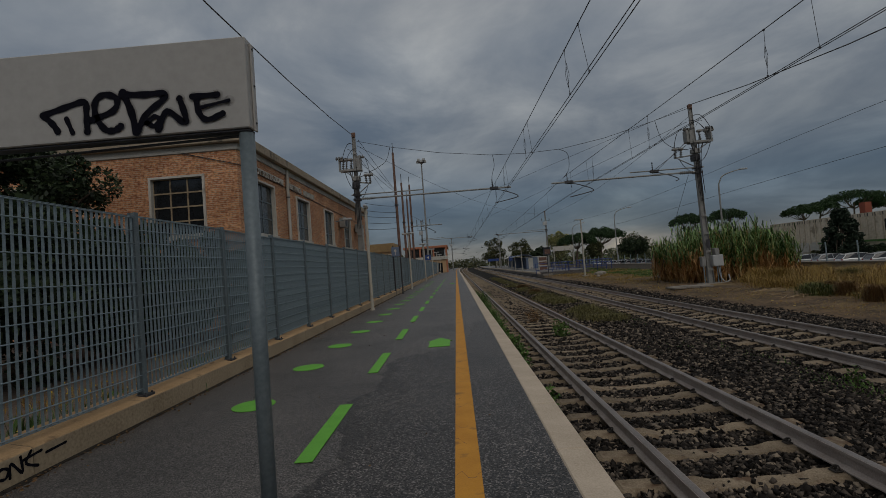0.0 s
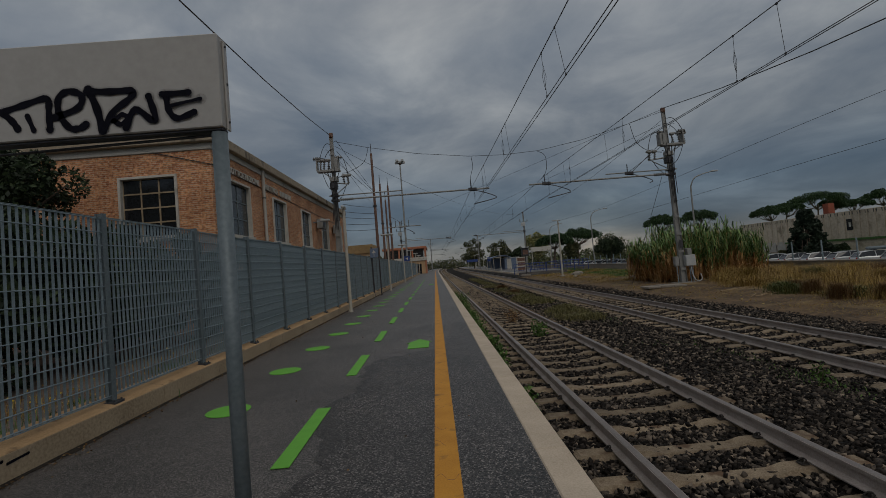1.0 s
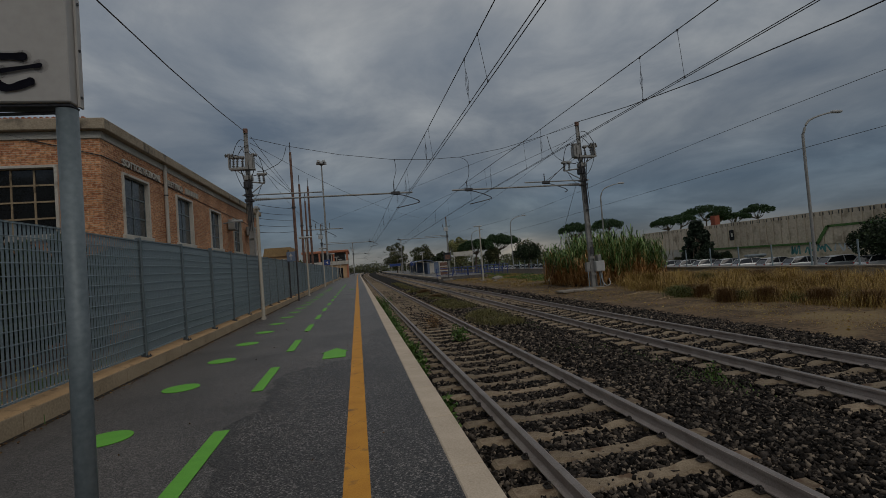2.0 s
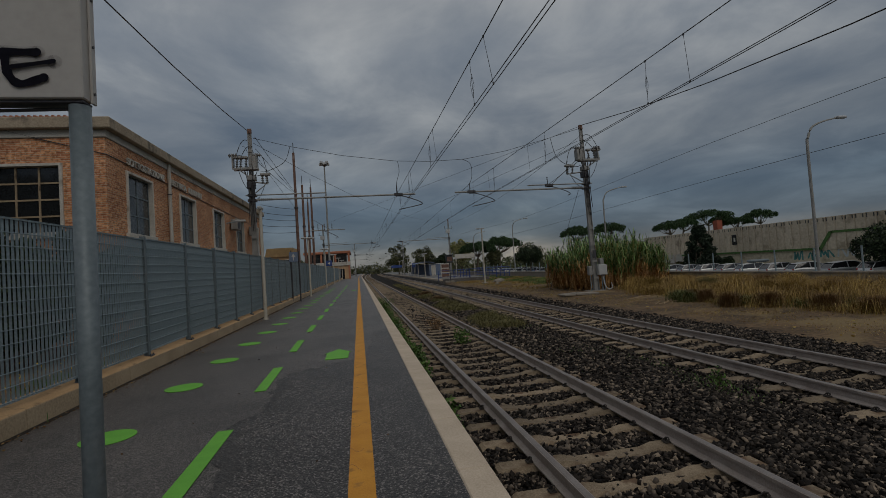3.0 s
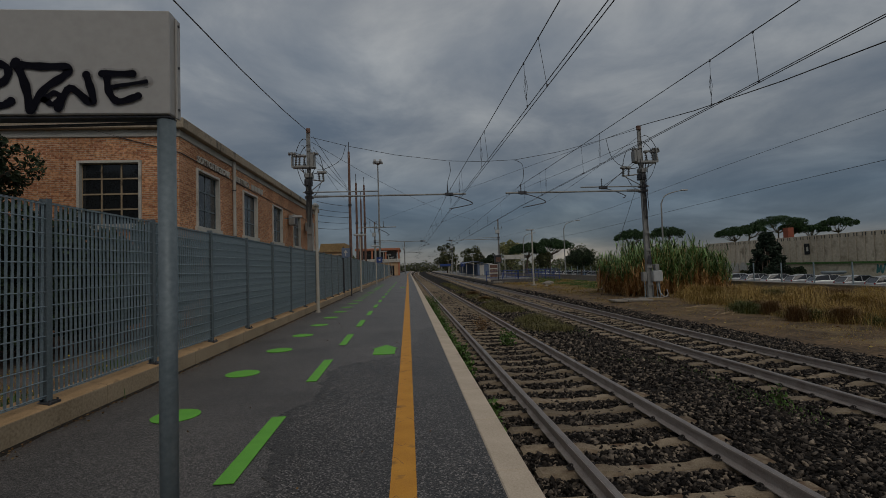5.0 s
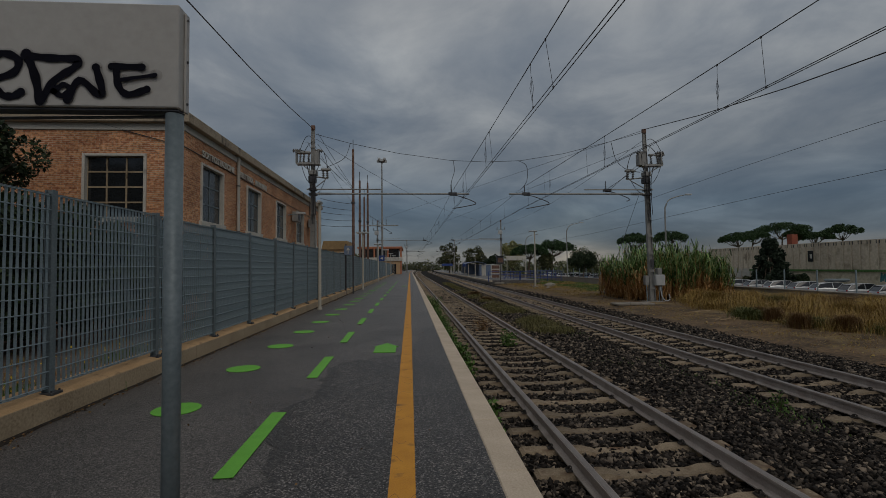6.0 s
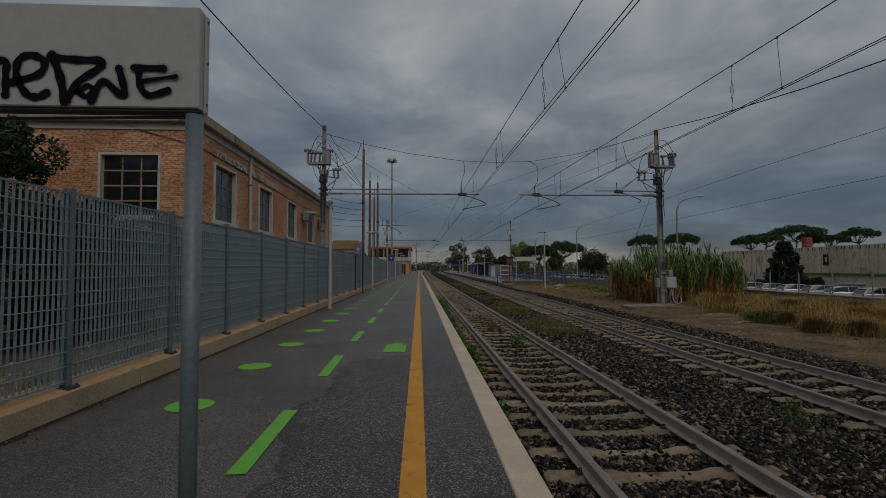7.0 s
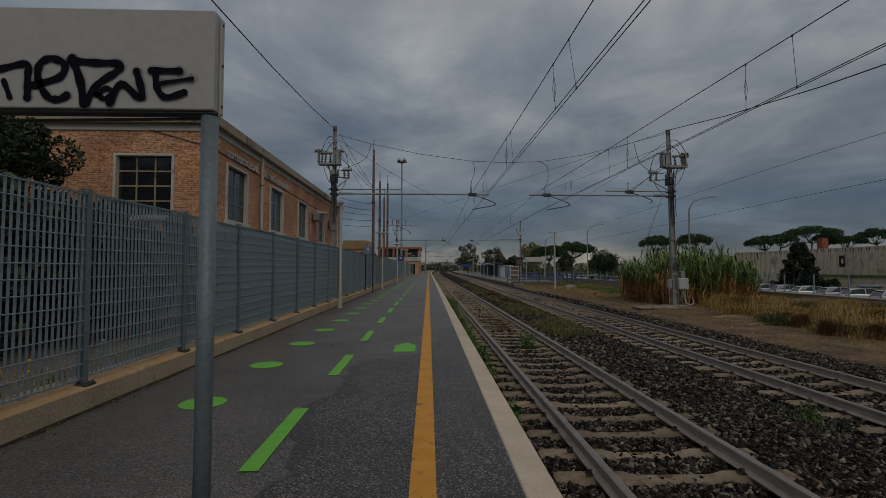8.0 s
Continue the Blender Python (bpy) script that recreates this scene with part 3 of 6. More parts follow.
# floor markings: round spots and dashes in green
disc_me = Geo().prism([(0.21 * math.cos(a), 0.21 * math.sin(a)) for a in [2 * math.pi * k / 36 for k in range(36)]], "z", 0.003, 0.007).mesh("round_floor_marking", GREEN)
dash_me = Geo().prism([(-0.063, 0), (0.063, 0), (0.063, 1.33), (-0.063, 1.33)], "z", 0.003, 0.007).mesh("dash_floor_marking", GREEN)
for i in range(22):
    y = 4.6 + 1.765 * i
    ob = new("round_floor_marking", disc_me)
    ob.location = (-2.165 + bend(y), y, 0)
    tagged(ob, "bright green painted spot on the asphalt platform", "floor marking", "green spots on the platform")
for i in range(17):
    y = 3.06 + 2.66 * i
    ob = new("dash_floor_marking", dash_me)
    ob.location, ob.rotation_euler = (-1.15 + bend(y), y, 0.002), (0, 0, 0.012)
    tagged(ob, "bright green painted dash on the asphalt platform", "floor marking", "green dashes on the platform")
arrow_me = Geo().prism([(-0.17, 0), (0.17, 0), (0.17, 0.52), (0.205, 0.52), (0.0, 0.88), (-0.205, 0.52), (-0.17, 0.52)], "z", 0.003, 0.009).mesh("arrow_floor_marking", GREEN)
for y in (7.3, 33.0):
    ob = new("arrow_floor_marking", arrow_me)
    ob.location = (-0.375, y, 0)
    tagged(ob, "bright green painted arrow on the asphalt platform", "floor marking", "green arrows on the platform")


def railway_track(axis, label, sway):
    """Two rails on concrete sleepers with clips."""
    t = thing("railway_track", label, "railway track", axis, 0, RAILZ, "pair of railway tracks")
    stations = [-12, 0, 10, 20, 30] + [35 + 5 * i for i in range(60)]
    prof = [(-0.068, -0.15), (-0.068, -0.138), (-0.01, -0.118), (-0.009, -0.042), (-0.034, -0.034), (-0.036, -0.004), (0.036, -0.004), (0.034, -0.034), (0.009, -0.042), (0.01, -0.118), (0.068, -0.138), (0.068, -0.15)]
    for s in (-0.75, 0.75):
        r = part("rail", Geo().strip([(x + s, z) for x, z in prof], stations, sway), RAILSIDE, t)
        part("rail_head", Geo().strip([(s - 0.033, -0.006), (s - 0.026, 0), (s + 0.026, 0), (s + 0.033, -0.006)], stations, sway), RAILTOP, r, "polished steel running surface")
    # sleepers rise towards their ends and dip in the middle
    prof = [(-1.2, -0.37), (-1.2, -0.175), (-1.16, -0.15), (-0.5, -0.155), (-0.36, -0.19), (0.36, -0.19), (0.5, -0.155), (1.16, -0.15), (1.2, -0.175), (1.2, -0.37)]
    g = Geo()
    n = len(prof)
    for y, k in ((-0.125, 0), (-0.08, 1), (0.08, 1), (0.125, 0)):
        g.v += [(x, y, z - (0 if k else 0.055)) for x, z in prof]
    for i in range(3):
        g.f += [(i * n + j, i * n + (j + 1) % n, (i + 1) * n + (j + 1) % n, (i + 1) * n + j) for j in range(n)]
    g.f += [tuple(range(n)), tuple(3 * n + j for j in range(n))]
    me = g.mesh("sleeper", SLEEPER)
    clip = Geo().box(-0.035, 0.035, -0.04, 0.04, -0.15, -0.137, 0.005)
    clip.tube([(-0.02, -0.03, -0.135), (0.015, -0.025, -0.112), (0.022, 0.0, -0.108), (0.015, 0.025, -0.112), (-0.02, 0.03, -0.135)], 0.008, 6)
    clip.tube([(0, 0, -0.14), (0, 0, -0.1)], 0.01, 6)
    cme = clip.mesh("rail_clip", CLIP)
    r = random.Random(int(axis * 10))
    for i in range(-6, 115):
        y = 4.55 + 0.605 * (i - 4)
        s = piece("sleeper", me, t, (sway(y) + r.uniform(-0.02, 0.02), y, r.uniform(-0.012, 0.004)))
        s.rotation_euler = (0, 0, r.uniform(-0.02, 0.02))
        if i < 26 and i > -2:
            for x in (-0.86, -0.64, 0.64, 0.86):
                piece("rail_clip", cme, s, (x, 0, 0))
    far = Geo()
    for i in range(115, 420):
        y = 4.55 + 0.605 * (i - 4)
        far.box(sway(y) - 1.2, sway(y) + 1.2, y - 0.13, y + 0.13, -0.3, -0.16)
    tagged(part("sleeper_rest", far, SLEEPER, t), kind="stuff")
    return t


railway_track(2.41, "rusty steel rails on concrete sleepers beside the platform", bend)
railway_track(6.63, "rusty steel rails on concrete sleepers beside dry verge", spread)

# ---- ballast stones ----
ICO = bmesh.new()
bmesh.ops.create_icosphere(ICO, subdivisions=1, radius=1)
ICO_V = np.array([v.co[:] for v in ICO.verts])
ICO_F = np.array([[v.index for v in f.verts] for f in ICO.faces])
ICO.free()


# a rough block: crushed stone has flat broken faces
BLOCK_V = np.array([(a, b, c) for a in (-1, 1) for b in (-1, 1) for c in (-1, 1)], float) * 0.62
BLOCK_F = np.array([(0, 1, 3), (0, 3, 2), (4, 6, 7), (4, 7, 5), (0, 4, 5), (0, 5, 1), (2, 3, 7), (2, 7, 6), (0, 2, 6), (0, 6, 4), (1, 5, 7), (1, 7, 3)])


def stones(n, x0, x1, y0, y1, size, seed, sunk=0.0):
    r = np.random.default_rng(seed)
    x, y = r.uniform(x0, x1, n), y0 + (y1 - y0) * r.uniform(0, 1, n)
    z = np.full(n, BEDZ) + r.uniform(0.0, 0.028, n)
    drift = 0.013 * np.clip(y - 14, 0, 100)
    for axis in (2.41, 6.63):
        dx = np.abs(x - axis - (drift if axis > 5 else 0))
        ph = ((y - 4.55) / 0.605) % 1.0
        on = (dx < 1.23) & ((ph < 0.185) | (ph > 0.815))
        z = np.where(on & ((dx > 0.5) | (r.uniform(0, 1, n) < 0.93)), -9, np.where(on, z + 0.02, z))
        z = np.where((dx < 1.3) & ~on, z + 0.012 + 0.02 * (dx > 0.95) - sunk, z)
        z = np.where(np.abs(dx - 0.75) < 0.075, -9, z)
    z = np.where(x - drift > 8.6, z - (x - drift - 8.6) * 0.06, z)
    z = z + 0.05 * np.exp(-((x - 4.5) / 0.6) ** 2)
    keep = z > -5
    x, y, z = x[keep], y[keep], z[keep]
    n = len(x)
    s = size * r.uniform(0.55, 1.4, (n, 1, 1)) * np.stack([r.uniform(0.9, 1.5, n), r.uniform(0.65, 1.1, n), r.uniform(0.45, 0.85, n)], 1)[:, None]
    yaw, tip, roll = r.uniform(0, 2 * np.pi, n), r.normal(0, 0.5, n), r.normal(0, 0.5, n)
    cy, sy, ct, st, cr, sr = np.cos(yaw), np.sin(yaw), np.cos(tip), np.sin(tip), np.cos(roll), np.sin(roll)
    R = np.stack([cy * ct, cy * st * sr - sy * cr, cy * st * cr + sy * sr, sy * ct, sy * st * sr + cy * cr, sy * st * cr - cy * sr, -st, ct * sr, ct * cr], 1).reshape(n, 3, 3)
    base = (BLOCK_V[None] * r.uniform(0.6, 1.3, (n, 8, 1)) + r.normal(0, 0.13, (n, 8, 3))) * s
    v = np.einsum("nij,nkj->nki", R, base) + np.stack([x, y, z], 1)[:, None]
    f = BLOCK_F[None] + (np.arange(n) * 8)[:, None, None]
    return v.reshape(-1, 3), f.reshape(-1, 3)


va, fa = stones(62000, 0.8, 9.7, 2.6, 7.2, 0.028, 1)
vb, fb = stones(36000, 0.8, 9.8, 7.2, 12.5, 0.033, 2, 0.008)
vc, fc = stones(20000, 0.8, 9.9, 12.5, 20.0, 0.041, 3, 0.016)
vd, fd = stones(1800, 0.8, 10, -2.0, 2.6, 0.036, 4)
ve, fe = stones(12000, 0.8, 10.2, 20.0, 42.0, 0.055, 5, 0.02)
allv, allf, off = [], [], 0
for v, f in ((va, fa), (vb, fb), (vc, fc), (vd, fd), (ve, fe)):
    allv.append(v); allf.append(f + off); off += len(v)
soup("ballast", np.concatenate(allv), np.concatenate(allf), BALLAST, "dark grey crushed stone ballast with shade and highlights in its colour, around the sleepers", "ballast")

# ---- curb and fence ----
FENCE_X = -3.2
curb = structure("fence_curb", Geo().strip([(-3.38, -0.5), (-3.38, 0.18), (-3.115, 0.18), (-3.115, -0.5)], py[:10], bend), CURB, "stained concrete curb under the steel fence", "curb")
block = Geo().prism([(-3.4, 0.0), (-3.4, 0.256), (-3.385, 0.264), (-3.118, 0.212), (-3.102, 0.2), (-3.1, 0.19), (-3.1, 0.0)], "y", 0.004, 1.996)
block_me = block.mesh("curb_block", CURB)
block_me.materials.append(CURBTOP)
for p in block_me.polygons:
    if p.normal.z > 0.8:
        p.material_index = 1
for i in range(-3, 45):
    piece("curb_block", block_me, curb, (bend(2 * i + 1), 2 * i + 1.14, 0))

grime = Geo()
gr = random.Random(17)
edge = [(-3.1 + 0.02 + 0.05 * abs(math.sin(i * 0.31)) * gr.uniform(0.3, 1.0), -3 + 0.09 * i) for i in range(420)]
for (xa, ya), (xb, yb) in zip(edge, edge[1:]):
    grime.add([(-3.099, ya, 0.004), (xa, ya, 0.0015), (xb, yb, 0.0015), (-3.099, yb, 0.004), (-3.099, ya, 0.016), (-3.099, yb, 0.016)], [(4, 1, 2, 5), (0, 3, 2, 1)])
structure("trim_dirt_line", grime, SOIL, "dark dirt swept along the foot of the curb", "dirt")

SPAN = 1.74
P0 = 4.45
bar_me = Geo().box(-0.012, 0.012, -0.0015, 0.0015, 0, 1.72).mesh("grating_bar", GALV)
rod_me = Geo().tube([(0, 0, 0), (0, SPAN - 0.06, 0)], 0.0055, 6).mesh("grating_rod", GALV)


def fence_panel(detailed):
    """A post and one bay of vertical flat bars crossed by round rods."""
    t = thing("steel_fence", "blue-grey galvanised steel grating fence on concrete curb", "fence", FENCE_X, -6, 0.25, "steel fence along the platform")
    post = Geo().prism([(-0.033, -0.032), (-0.027, -0.032), (-0.027, -0.004), (0.027, -0.004), (0.027, -0.032), (0.033, -0.032), (0.033, 0.032), (0.027, 0.032), (0.027, 0.004), (-0.027, 0.004), (-0.027, 0.032), (-0.033, 0.032)], "z", -0.03, 1.79)
    post_ob = part("post", post, GREYPOST, t)
    part("base_plate", Geo().box(-0.035, 0.08, -0.07, 0.07, -0.04, -0.014, 0.003), DARKSTEEL, post_ob)
    for dx, dy in ((0.062, -0.05), (0.062, 0.05)):
        part("bolt", Geo().tube([(dx, dy, -0.02), (dx, dy, 0.004)], 0.008, 6), DARKSTEEL, post_ob)
    part("top_rail", Geo().box(-0.016, 0.016, 0.034, SPAN - 0.034, 1.757, 1.761), GALV, t)
    part("bottom_rail", Geo().box(-0.016, 0.016, 0.034, SPAN - 0.034, 0.03, 0.034), GALV, t)
    n = 27
    if detailed:
        for i in range(n):
            piece("grating_bar", bar_me, t, (0, 0.062 + i * 0.0622, 0.036))
        for j in range(14):
            piece("grating_rod", rod_me, t, (0.0145, 0.03, 0.05 + j * 0.1305))
    else:
        g = Geo()
        for i in range(n):
            y = 0.062 + i * 0.0622
            g.box(-0.012, 0.012, y - 0.0015, y + 0.0015, 0.036, 1.756)
        for j in range(14):
            z = 0.05 + j * 0.1305
            g.box(0.01, 0.019, 0.03, SPAN - 0.03, z - 0.0055, z + 0.0055)
        part("grating", g, GALV, t)
    return t


near_panel, far_panel = fence_panel(True), fence_panel(False)
for k in range(-4, 47):
    y = P0 + SPAN * k
    m = pose(FENCE_X + bend(y), y, 0.25, random.Random(k).uniform(-0.4, 0.4), random.Random(k + 99).uniform(-0.5, 0.5), random.Random(k + 50).uniform(-0.3, 0.3))
    copy_thing(near_panel if k < 7 else far_panel, m)
for src in (near_panel, far_panel):
    for o in (*src.children_recursive, src):
        bpy.data.objects.remove(o)

# ---- the station name board, its lettering painted over ----
SY = 1.75
sign = thing("station_sign", "blank off-white station sign box sprayed with black graffiti", "station sign", -0.845, 1.79, 0)
part("sign_box", Geo().box(-2.55, -0.815, SY, SY + 0.062, 1.9, 2.285, 0.004), SIGNWHITE, sign, "off-white enamelled steel box", absolute=True)
part("edge_trim", Geo().box(-0.8145, -0.806, SY + 0.04, SY + 0.066, 1.895, 2.272, 0.002), SIGNWHITE, sign, absolute=True)
part("bottom_tray", Geo().box(-2.55, -0.82, SY + 0.012, SY + 0.066, 1.89, 1.8985, 0.002), DARKSTEEL, sign, "dark steel tray below the box", absolute=True)
part("carrier_bar", Geo().tube([(-2.5, SY + 0.12, 1.872), (-0.85, SY + 0.045, 1.88)], 0.006, 8), DARKSTEEL, sign, absolute=True)
for px in (-0.845, -2.42):
    p = part("post", Geo().tube([(px, 1.79, 0), (px, 1.79, 1.886)], 0.031, 32, caps=True), GREYPOST, sign, "blue-grey painted round steel post", smooth=True, absolute=True)
    part("flange", Geo().tube([(px, 1.79, 0.0), (px, 1.79, 0.012)], 0.075, 20), GREYPOST, p, absolute=True)
for z in (1.93, 2.09, 2.25):
    part("rivet", Geo().tube([(-0.8095, SY + 0.05, z), (-0.802, SY + 0.05, z)], 0.005, 8), DARKSTEEL, sign, absolute=True)


def stroke(points, width, y):
    """A flat sprayed stroke on the board: points of (x, z), smoothed, with round ends."""
    p = [Vector((a, b)) for a, b in points]
    dense = []
    for i in range(len(p) - 1):
        a, b, c, d = p[max(i - 1, 0)], p[i], p[i + 1], p[min(i + 2, len(p) - 1)]
        for k in range(6):
            t = k / 6
            dense.append(0.5 * (2 * b + (c - a) * t + (2 * a - 5 * b + 4 * c - d) * t * t + (3 * b - a - 3 * c + d) * t ** 3))
    dense.append(p[-1])
    n = len(dense)
    g = Geo()
    lefts, rights = [], []
    for i, q in enumerate(dense):
        d = (dense[min(i + 1, n - 1)] - dense[max(i - 1, 0)]).normalized()
        s = Vector((-d.y, d.x)) * width * (0.5 + 0.06 * math.sin(i * 1.3))
        lefts.append(q + s); rights.append(q - s)
    for i in range(n - 1):
        g.add([(v.x, y, v.y) for v in (lefts[i], rights[i], rights[i + 1], lefts[i + 1])], [(0, 1, 2, 3)])
    for q in (dense[0], dense[-1]):
        g.add([(q.x + 0.56 * width * math.cos(a), y - 0.0004, q.y + 0.56 * width * math.sin(a)) for a in [k * math.pi / 6 for k in range(12)]], [tuple(range(12))])
    return g


TAG = [
    [(-1.684, 2.021), (-1.597, 2.045), (-1.506, 2.064), (-1.499, 2.014), (-1.498, 1.938)],
    [(-1.684, 2.021), (-1.645, 1.982), (-1.624, 1.949)],
    [(-1.584, 1.999), (-1.561, 1.939)],
    [(-1.474, 1.985), (-1.382, 2.017), (-1.366, 2.065), (-1.415, 2.087), (-1.456, 2.064), (-1.459, 2.002), (-1.422, 1.941), (-1.382, 1.933), (-1.354, 1.948)],
    [(-1.338, 2.089), (-1.307, 2.006), (-1.289, 1.916)],
    [(-1.343, 2.081), (-1.254, 2.073), (-1.164, 2.07), (-1.175, 2.04), (-1.24, 1.992), (-1.284, 1.92)],
    [(-1.242, 1.952), (-1.21, 1.976), (-1.188, 1.961), (-1.212, 1.936), (-1.242, 1.952)],
    [(-1.195, 1.921), (-1.155, 1.993), (-1.091, 1.944), (-1.077, 1.96), (-1.099, 2.042)],
    [(-1.045, 2.046), (-0.939, 2.046)],
    [(-1.028, 2.045), (-1.022, 1.982), (-0.989, 1.944), (-0.921, 1.964)],
    [(-1.008, 1.998), (-0.892, 2.017)],
]
for i, pts in enumerate(TAG):
    if i in (0, 3, 4, 5, 7, 8, 10):
        part("overspray", stroke(pts, 0.041, SY - 0.0009 - 0.0001 * i), OVERSPRAY, sign, "faint speckled overspray", absolute=True)
    part("graffiti_stroke", stroke(pts, (0.027, 0.027, 0.02, 0.027, 0.03, 0.027, 0.02, 0.026, 0.024, 0.025, 0.014)[i], SY - 0.002 - 0.0005 * i), SPRAY, sign, "black sprayed graffiti stroke", absolute=True)
# the same hand on the curb
for i, pts in enumerate(([(2.86, 0.1), (2.9, 0.15), (2.95, 0.13), (2.93, 0.08), (2.88, 0.09)], [(2.96, 0.07), (2.97, 0.16), (3.05, 0.07), (3.04, 0.18)], [(3.12, 0.19), (3.08, 0.12), (3.17, 0.07)], [(3.06, 0.15), (3.2, 0.165)], [(3.24, 0.135), (3.41, 0.145)])):
    g = stroke(pts, 0.02, 0)
    g.v = [(-3.0985 + 0.0005 * i, x, z) for x, y, z in g.v]
    part("graffiti_stroke", g, SPRAY, curb, "black sprayed graffiti stroke")

# ---- the brick substation building ----
BX, BY0, BY1, BXL = -6.0, 12.9, 31.6, -22.0
WZ0, WZ1 = 2.72, 4.36
house = thing("substation_building", "orange brick electrical substation with stained flat eaves", "building", (BX + BXL) / 2, (BY0 + BY1) / 2, -0.1)
TOP = 5.05
WYS = [13.95 + 3.8 * i for i in range(5)]
WXS = [-8.52, -12.6, -16.6]
ys = [BY0] + [v for w in WYS for v in (w, w + 1.5)] + [BY1]
zs = [-0.1, WZ0, WZ1, TOP]
front = Geo().wall(ys, zs, {(i, 1) for i in range(1, len(ys) - 1, 2)}, lambda u, d, z: (BX - 0.3 * d, u, z))
part("front_wall", front, BRICK, house, "orange brick wall", absolute=True)
xs = [BXL + 0.3] + [v for w in sorted(WXS) for v in (w, w + 1.5)] + [BX - 0.3]
gable = Geo().wall(xs, zs, {(i, 1) for i in range(1, len(xs) - 1, 2)}, lambda u, d, z: (u, BY0 + 0.3 * d, z))
part("end_wall", gable, BRICK, house, "orange brick wall", absolute=True)
part("rear_wall", Geo().box(BXL, BX - 0.3, BY1 - 0.3, BY1, -0.1, TOP), BRICK, house, absolute=True)
part("side_wall", Geo().box(BXL, BXL + 0.3, BY0, BY1 - 0.3, -0.1, TOP), BRICK, house, absolute=True)
part("plaster_band", Geo().box(BXL, BX + 0.04, BY0 - 0.04, BY1 + 0.04, TOP, 5.235, 0.01), PLASTER, house, "pale plaster frieze under the eaves", absolute=True)
part("roof_slab", Geo().box(BXL - 0.2, BX + 0.2, BY0 - 0.2, BY1 + 0.2, 5.235, 5.515, 0.02), FASCIA, house, "stained concrete eaves slab", absolute=True)
tiles = Geo()
for i in range(122):
    x = BX - 0.3 - i * 0.128
    tiles.tube([(x, BY0 - 0.12, 5.54), (x, (BY0 + BY1) / 2, 5.74), (x, BY1 + 0.05, 5.54)], 0.042, 6)
part("tile_roof", tiles, TILE, house, "low terracotta tile roof", absolute=True)


def steel_window(wall_axis, a, glass, cols, rows, bars):
    """A framed window in the long front ('x') or the end wall ('y'), starting at a."""
    def bx(u0, u1, d0, d1, z0, z1, c=0.0):
        if wall_axis == "x":
            return Geo().box(BX + d0, BX + d1, u0, u1, z0, z1, c)
        return Geo().box(u0, u1, BY0 - d1, BY0 - d0, z0, z1, c)
    w = part("window", bx(a - 0.065, a + 0.006, -0.12, 0.05, WZ0 - 0.1, WZ1 + 0.065, 0.006), FRAMEWHITE, house, "white-framed steel window", absolute=True)
    part("frame", bx(a + 1.494, a + 1.565, -0.12, 0.05, WZ0 - 0.1, WZ1 + 0.065, 0.006), FRAMEWHITE, w, absolute=True)
    part("lintel", bx(a + 0.006, a + 1.494, -0.12, 0.048, WZ1 - 0.006, WZ1 + 0.065, 0.006), FRAMEWHITE, w, absolute=True)
    part("sill", bx(a - 0.14, a + 1.64, -0.12, 0.09, WZ0 - 0.14, WZ0 + 0.006, 0.006), FRAMEWHITE, w, absolute=True)
    for i in range(cols + 1):
        u = a + 1.5 * i / cols
        part("mullion", bx(u - 0.02, u + 0.02, -0.11, -0.075, WZ0, WZ1), bars, w, absolute=True)
    for j in range(rows + 1):
        z = WZ0 + (WZ1 - WZ0) * j / rows
        part("glazing_bar", bx(a, a + 1.5, -0.108, -0.073, z - 0.02, z + 0.02), bars, w, absolute=True)
    for i in range(cols):
        for j in range(rows):
            u, z = a + 1.5 * i / cols, WZ0 + (WZ1 - WZ0) * j / rows
            part("pane", bx(u + 0.02, u + 1.5 / cols - 0.02, -0.1, -0.092, z + 0.02, z + (WZ1 - WZ0) / rows - 0.02), glass, w, absolute=True)


for w in WXS:
    steel_window("y", w, GLASS, 3, 4, CURB)
for w in WYS:
    steel_window("x", w, GLASSGREY, 2, 3, GREYPOST)
part("inner_floor", Geo().box(BXL + 0.3, BX - 0.3, BY0 + 0.3, BY1 - 0.3, -0.1, 0), CONCRETE, house, absolute=True)
pipe = part("downpipe", Geo().tube([(BX + 0.07, 16.7, -0.05), (BX + 0.07, 16.7, 5.22)], 0.055, 10), PLASTER, house, "pale round downpipe", absolute=True)
for z in (1.0, 2.6, 4.2):
    part("bracket", Geo().tube([(BX + 0.07, 16.7, z), (BX + 0.07, 16.7, z + 0.04)], 0.068, 10), DARKSTEEL, pipe, absolute=True)
part("wall_cable", Geo().tube([(-8.7, BY0 - 0.03, 5.4), (-7.3, BY0 - 0.03, 4.98), (-6.0, BY0 - 0.03, 4.62)] + [(BX + 0.02, BY0 + i, 4.62 - 0.012 * i) for i in range(0, 19, 3)], 0.012, 6), DARKSTEEL, house, absolute=True)
for y in (24.4, 28.2):
    c = part("air_conditioner", Geo().box(BX + 0.08, BX + 0.38, y - 0.35, y + 0.35, 3.72, 4.22, 0.02), MASTGREY, house, "grey-white outdoor air conditioner", absolute=True)
    part("fan_grille", Geo().tube([(BX + 0.38, y - 0.08, 3.97), (BX + 0.395, y - 0.08, 3.97)], 0.2, 16), DARKSTEEL, c, absolute=True)
fl = part("wall_lamp", Geo().tube([(BX, 23.6, 3.98), (BX + 0.5, 23.6, 4.05)], 0.025, 8), GALV, house, absolute=True)
part("lamp_head", Geo().box(BX + 0.4, BX + 0.85, 23.5, 23.7, 4.02, 4.12, 0.02), BOXGREY, fl, absolute=True)


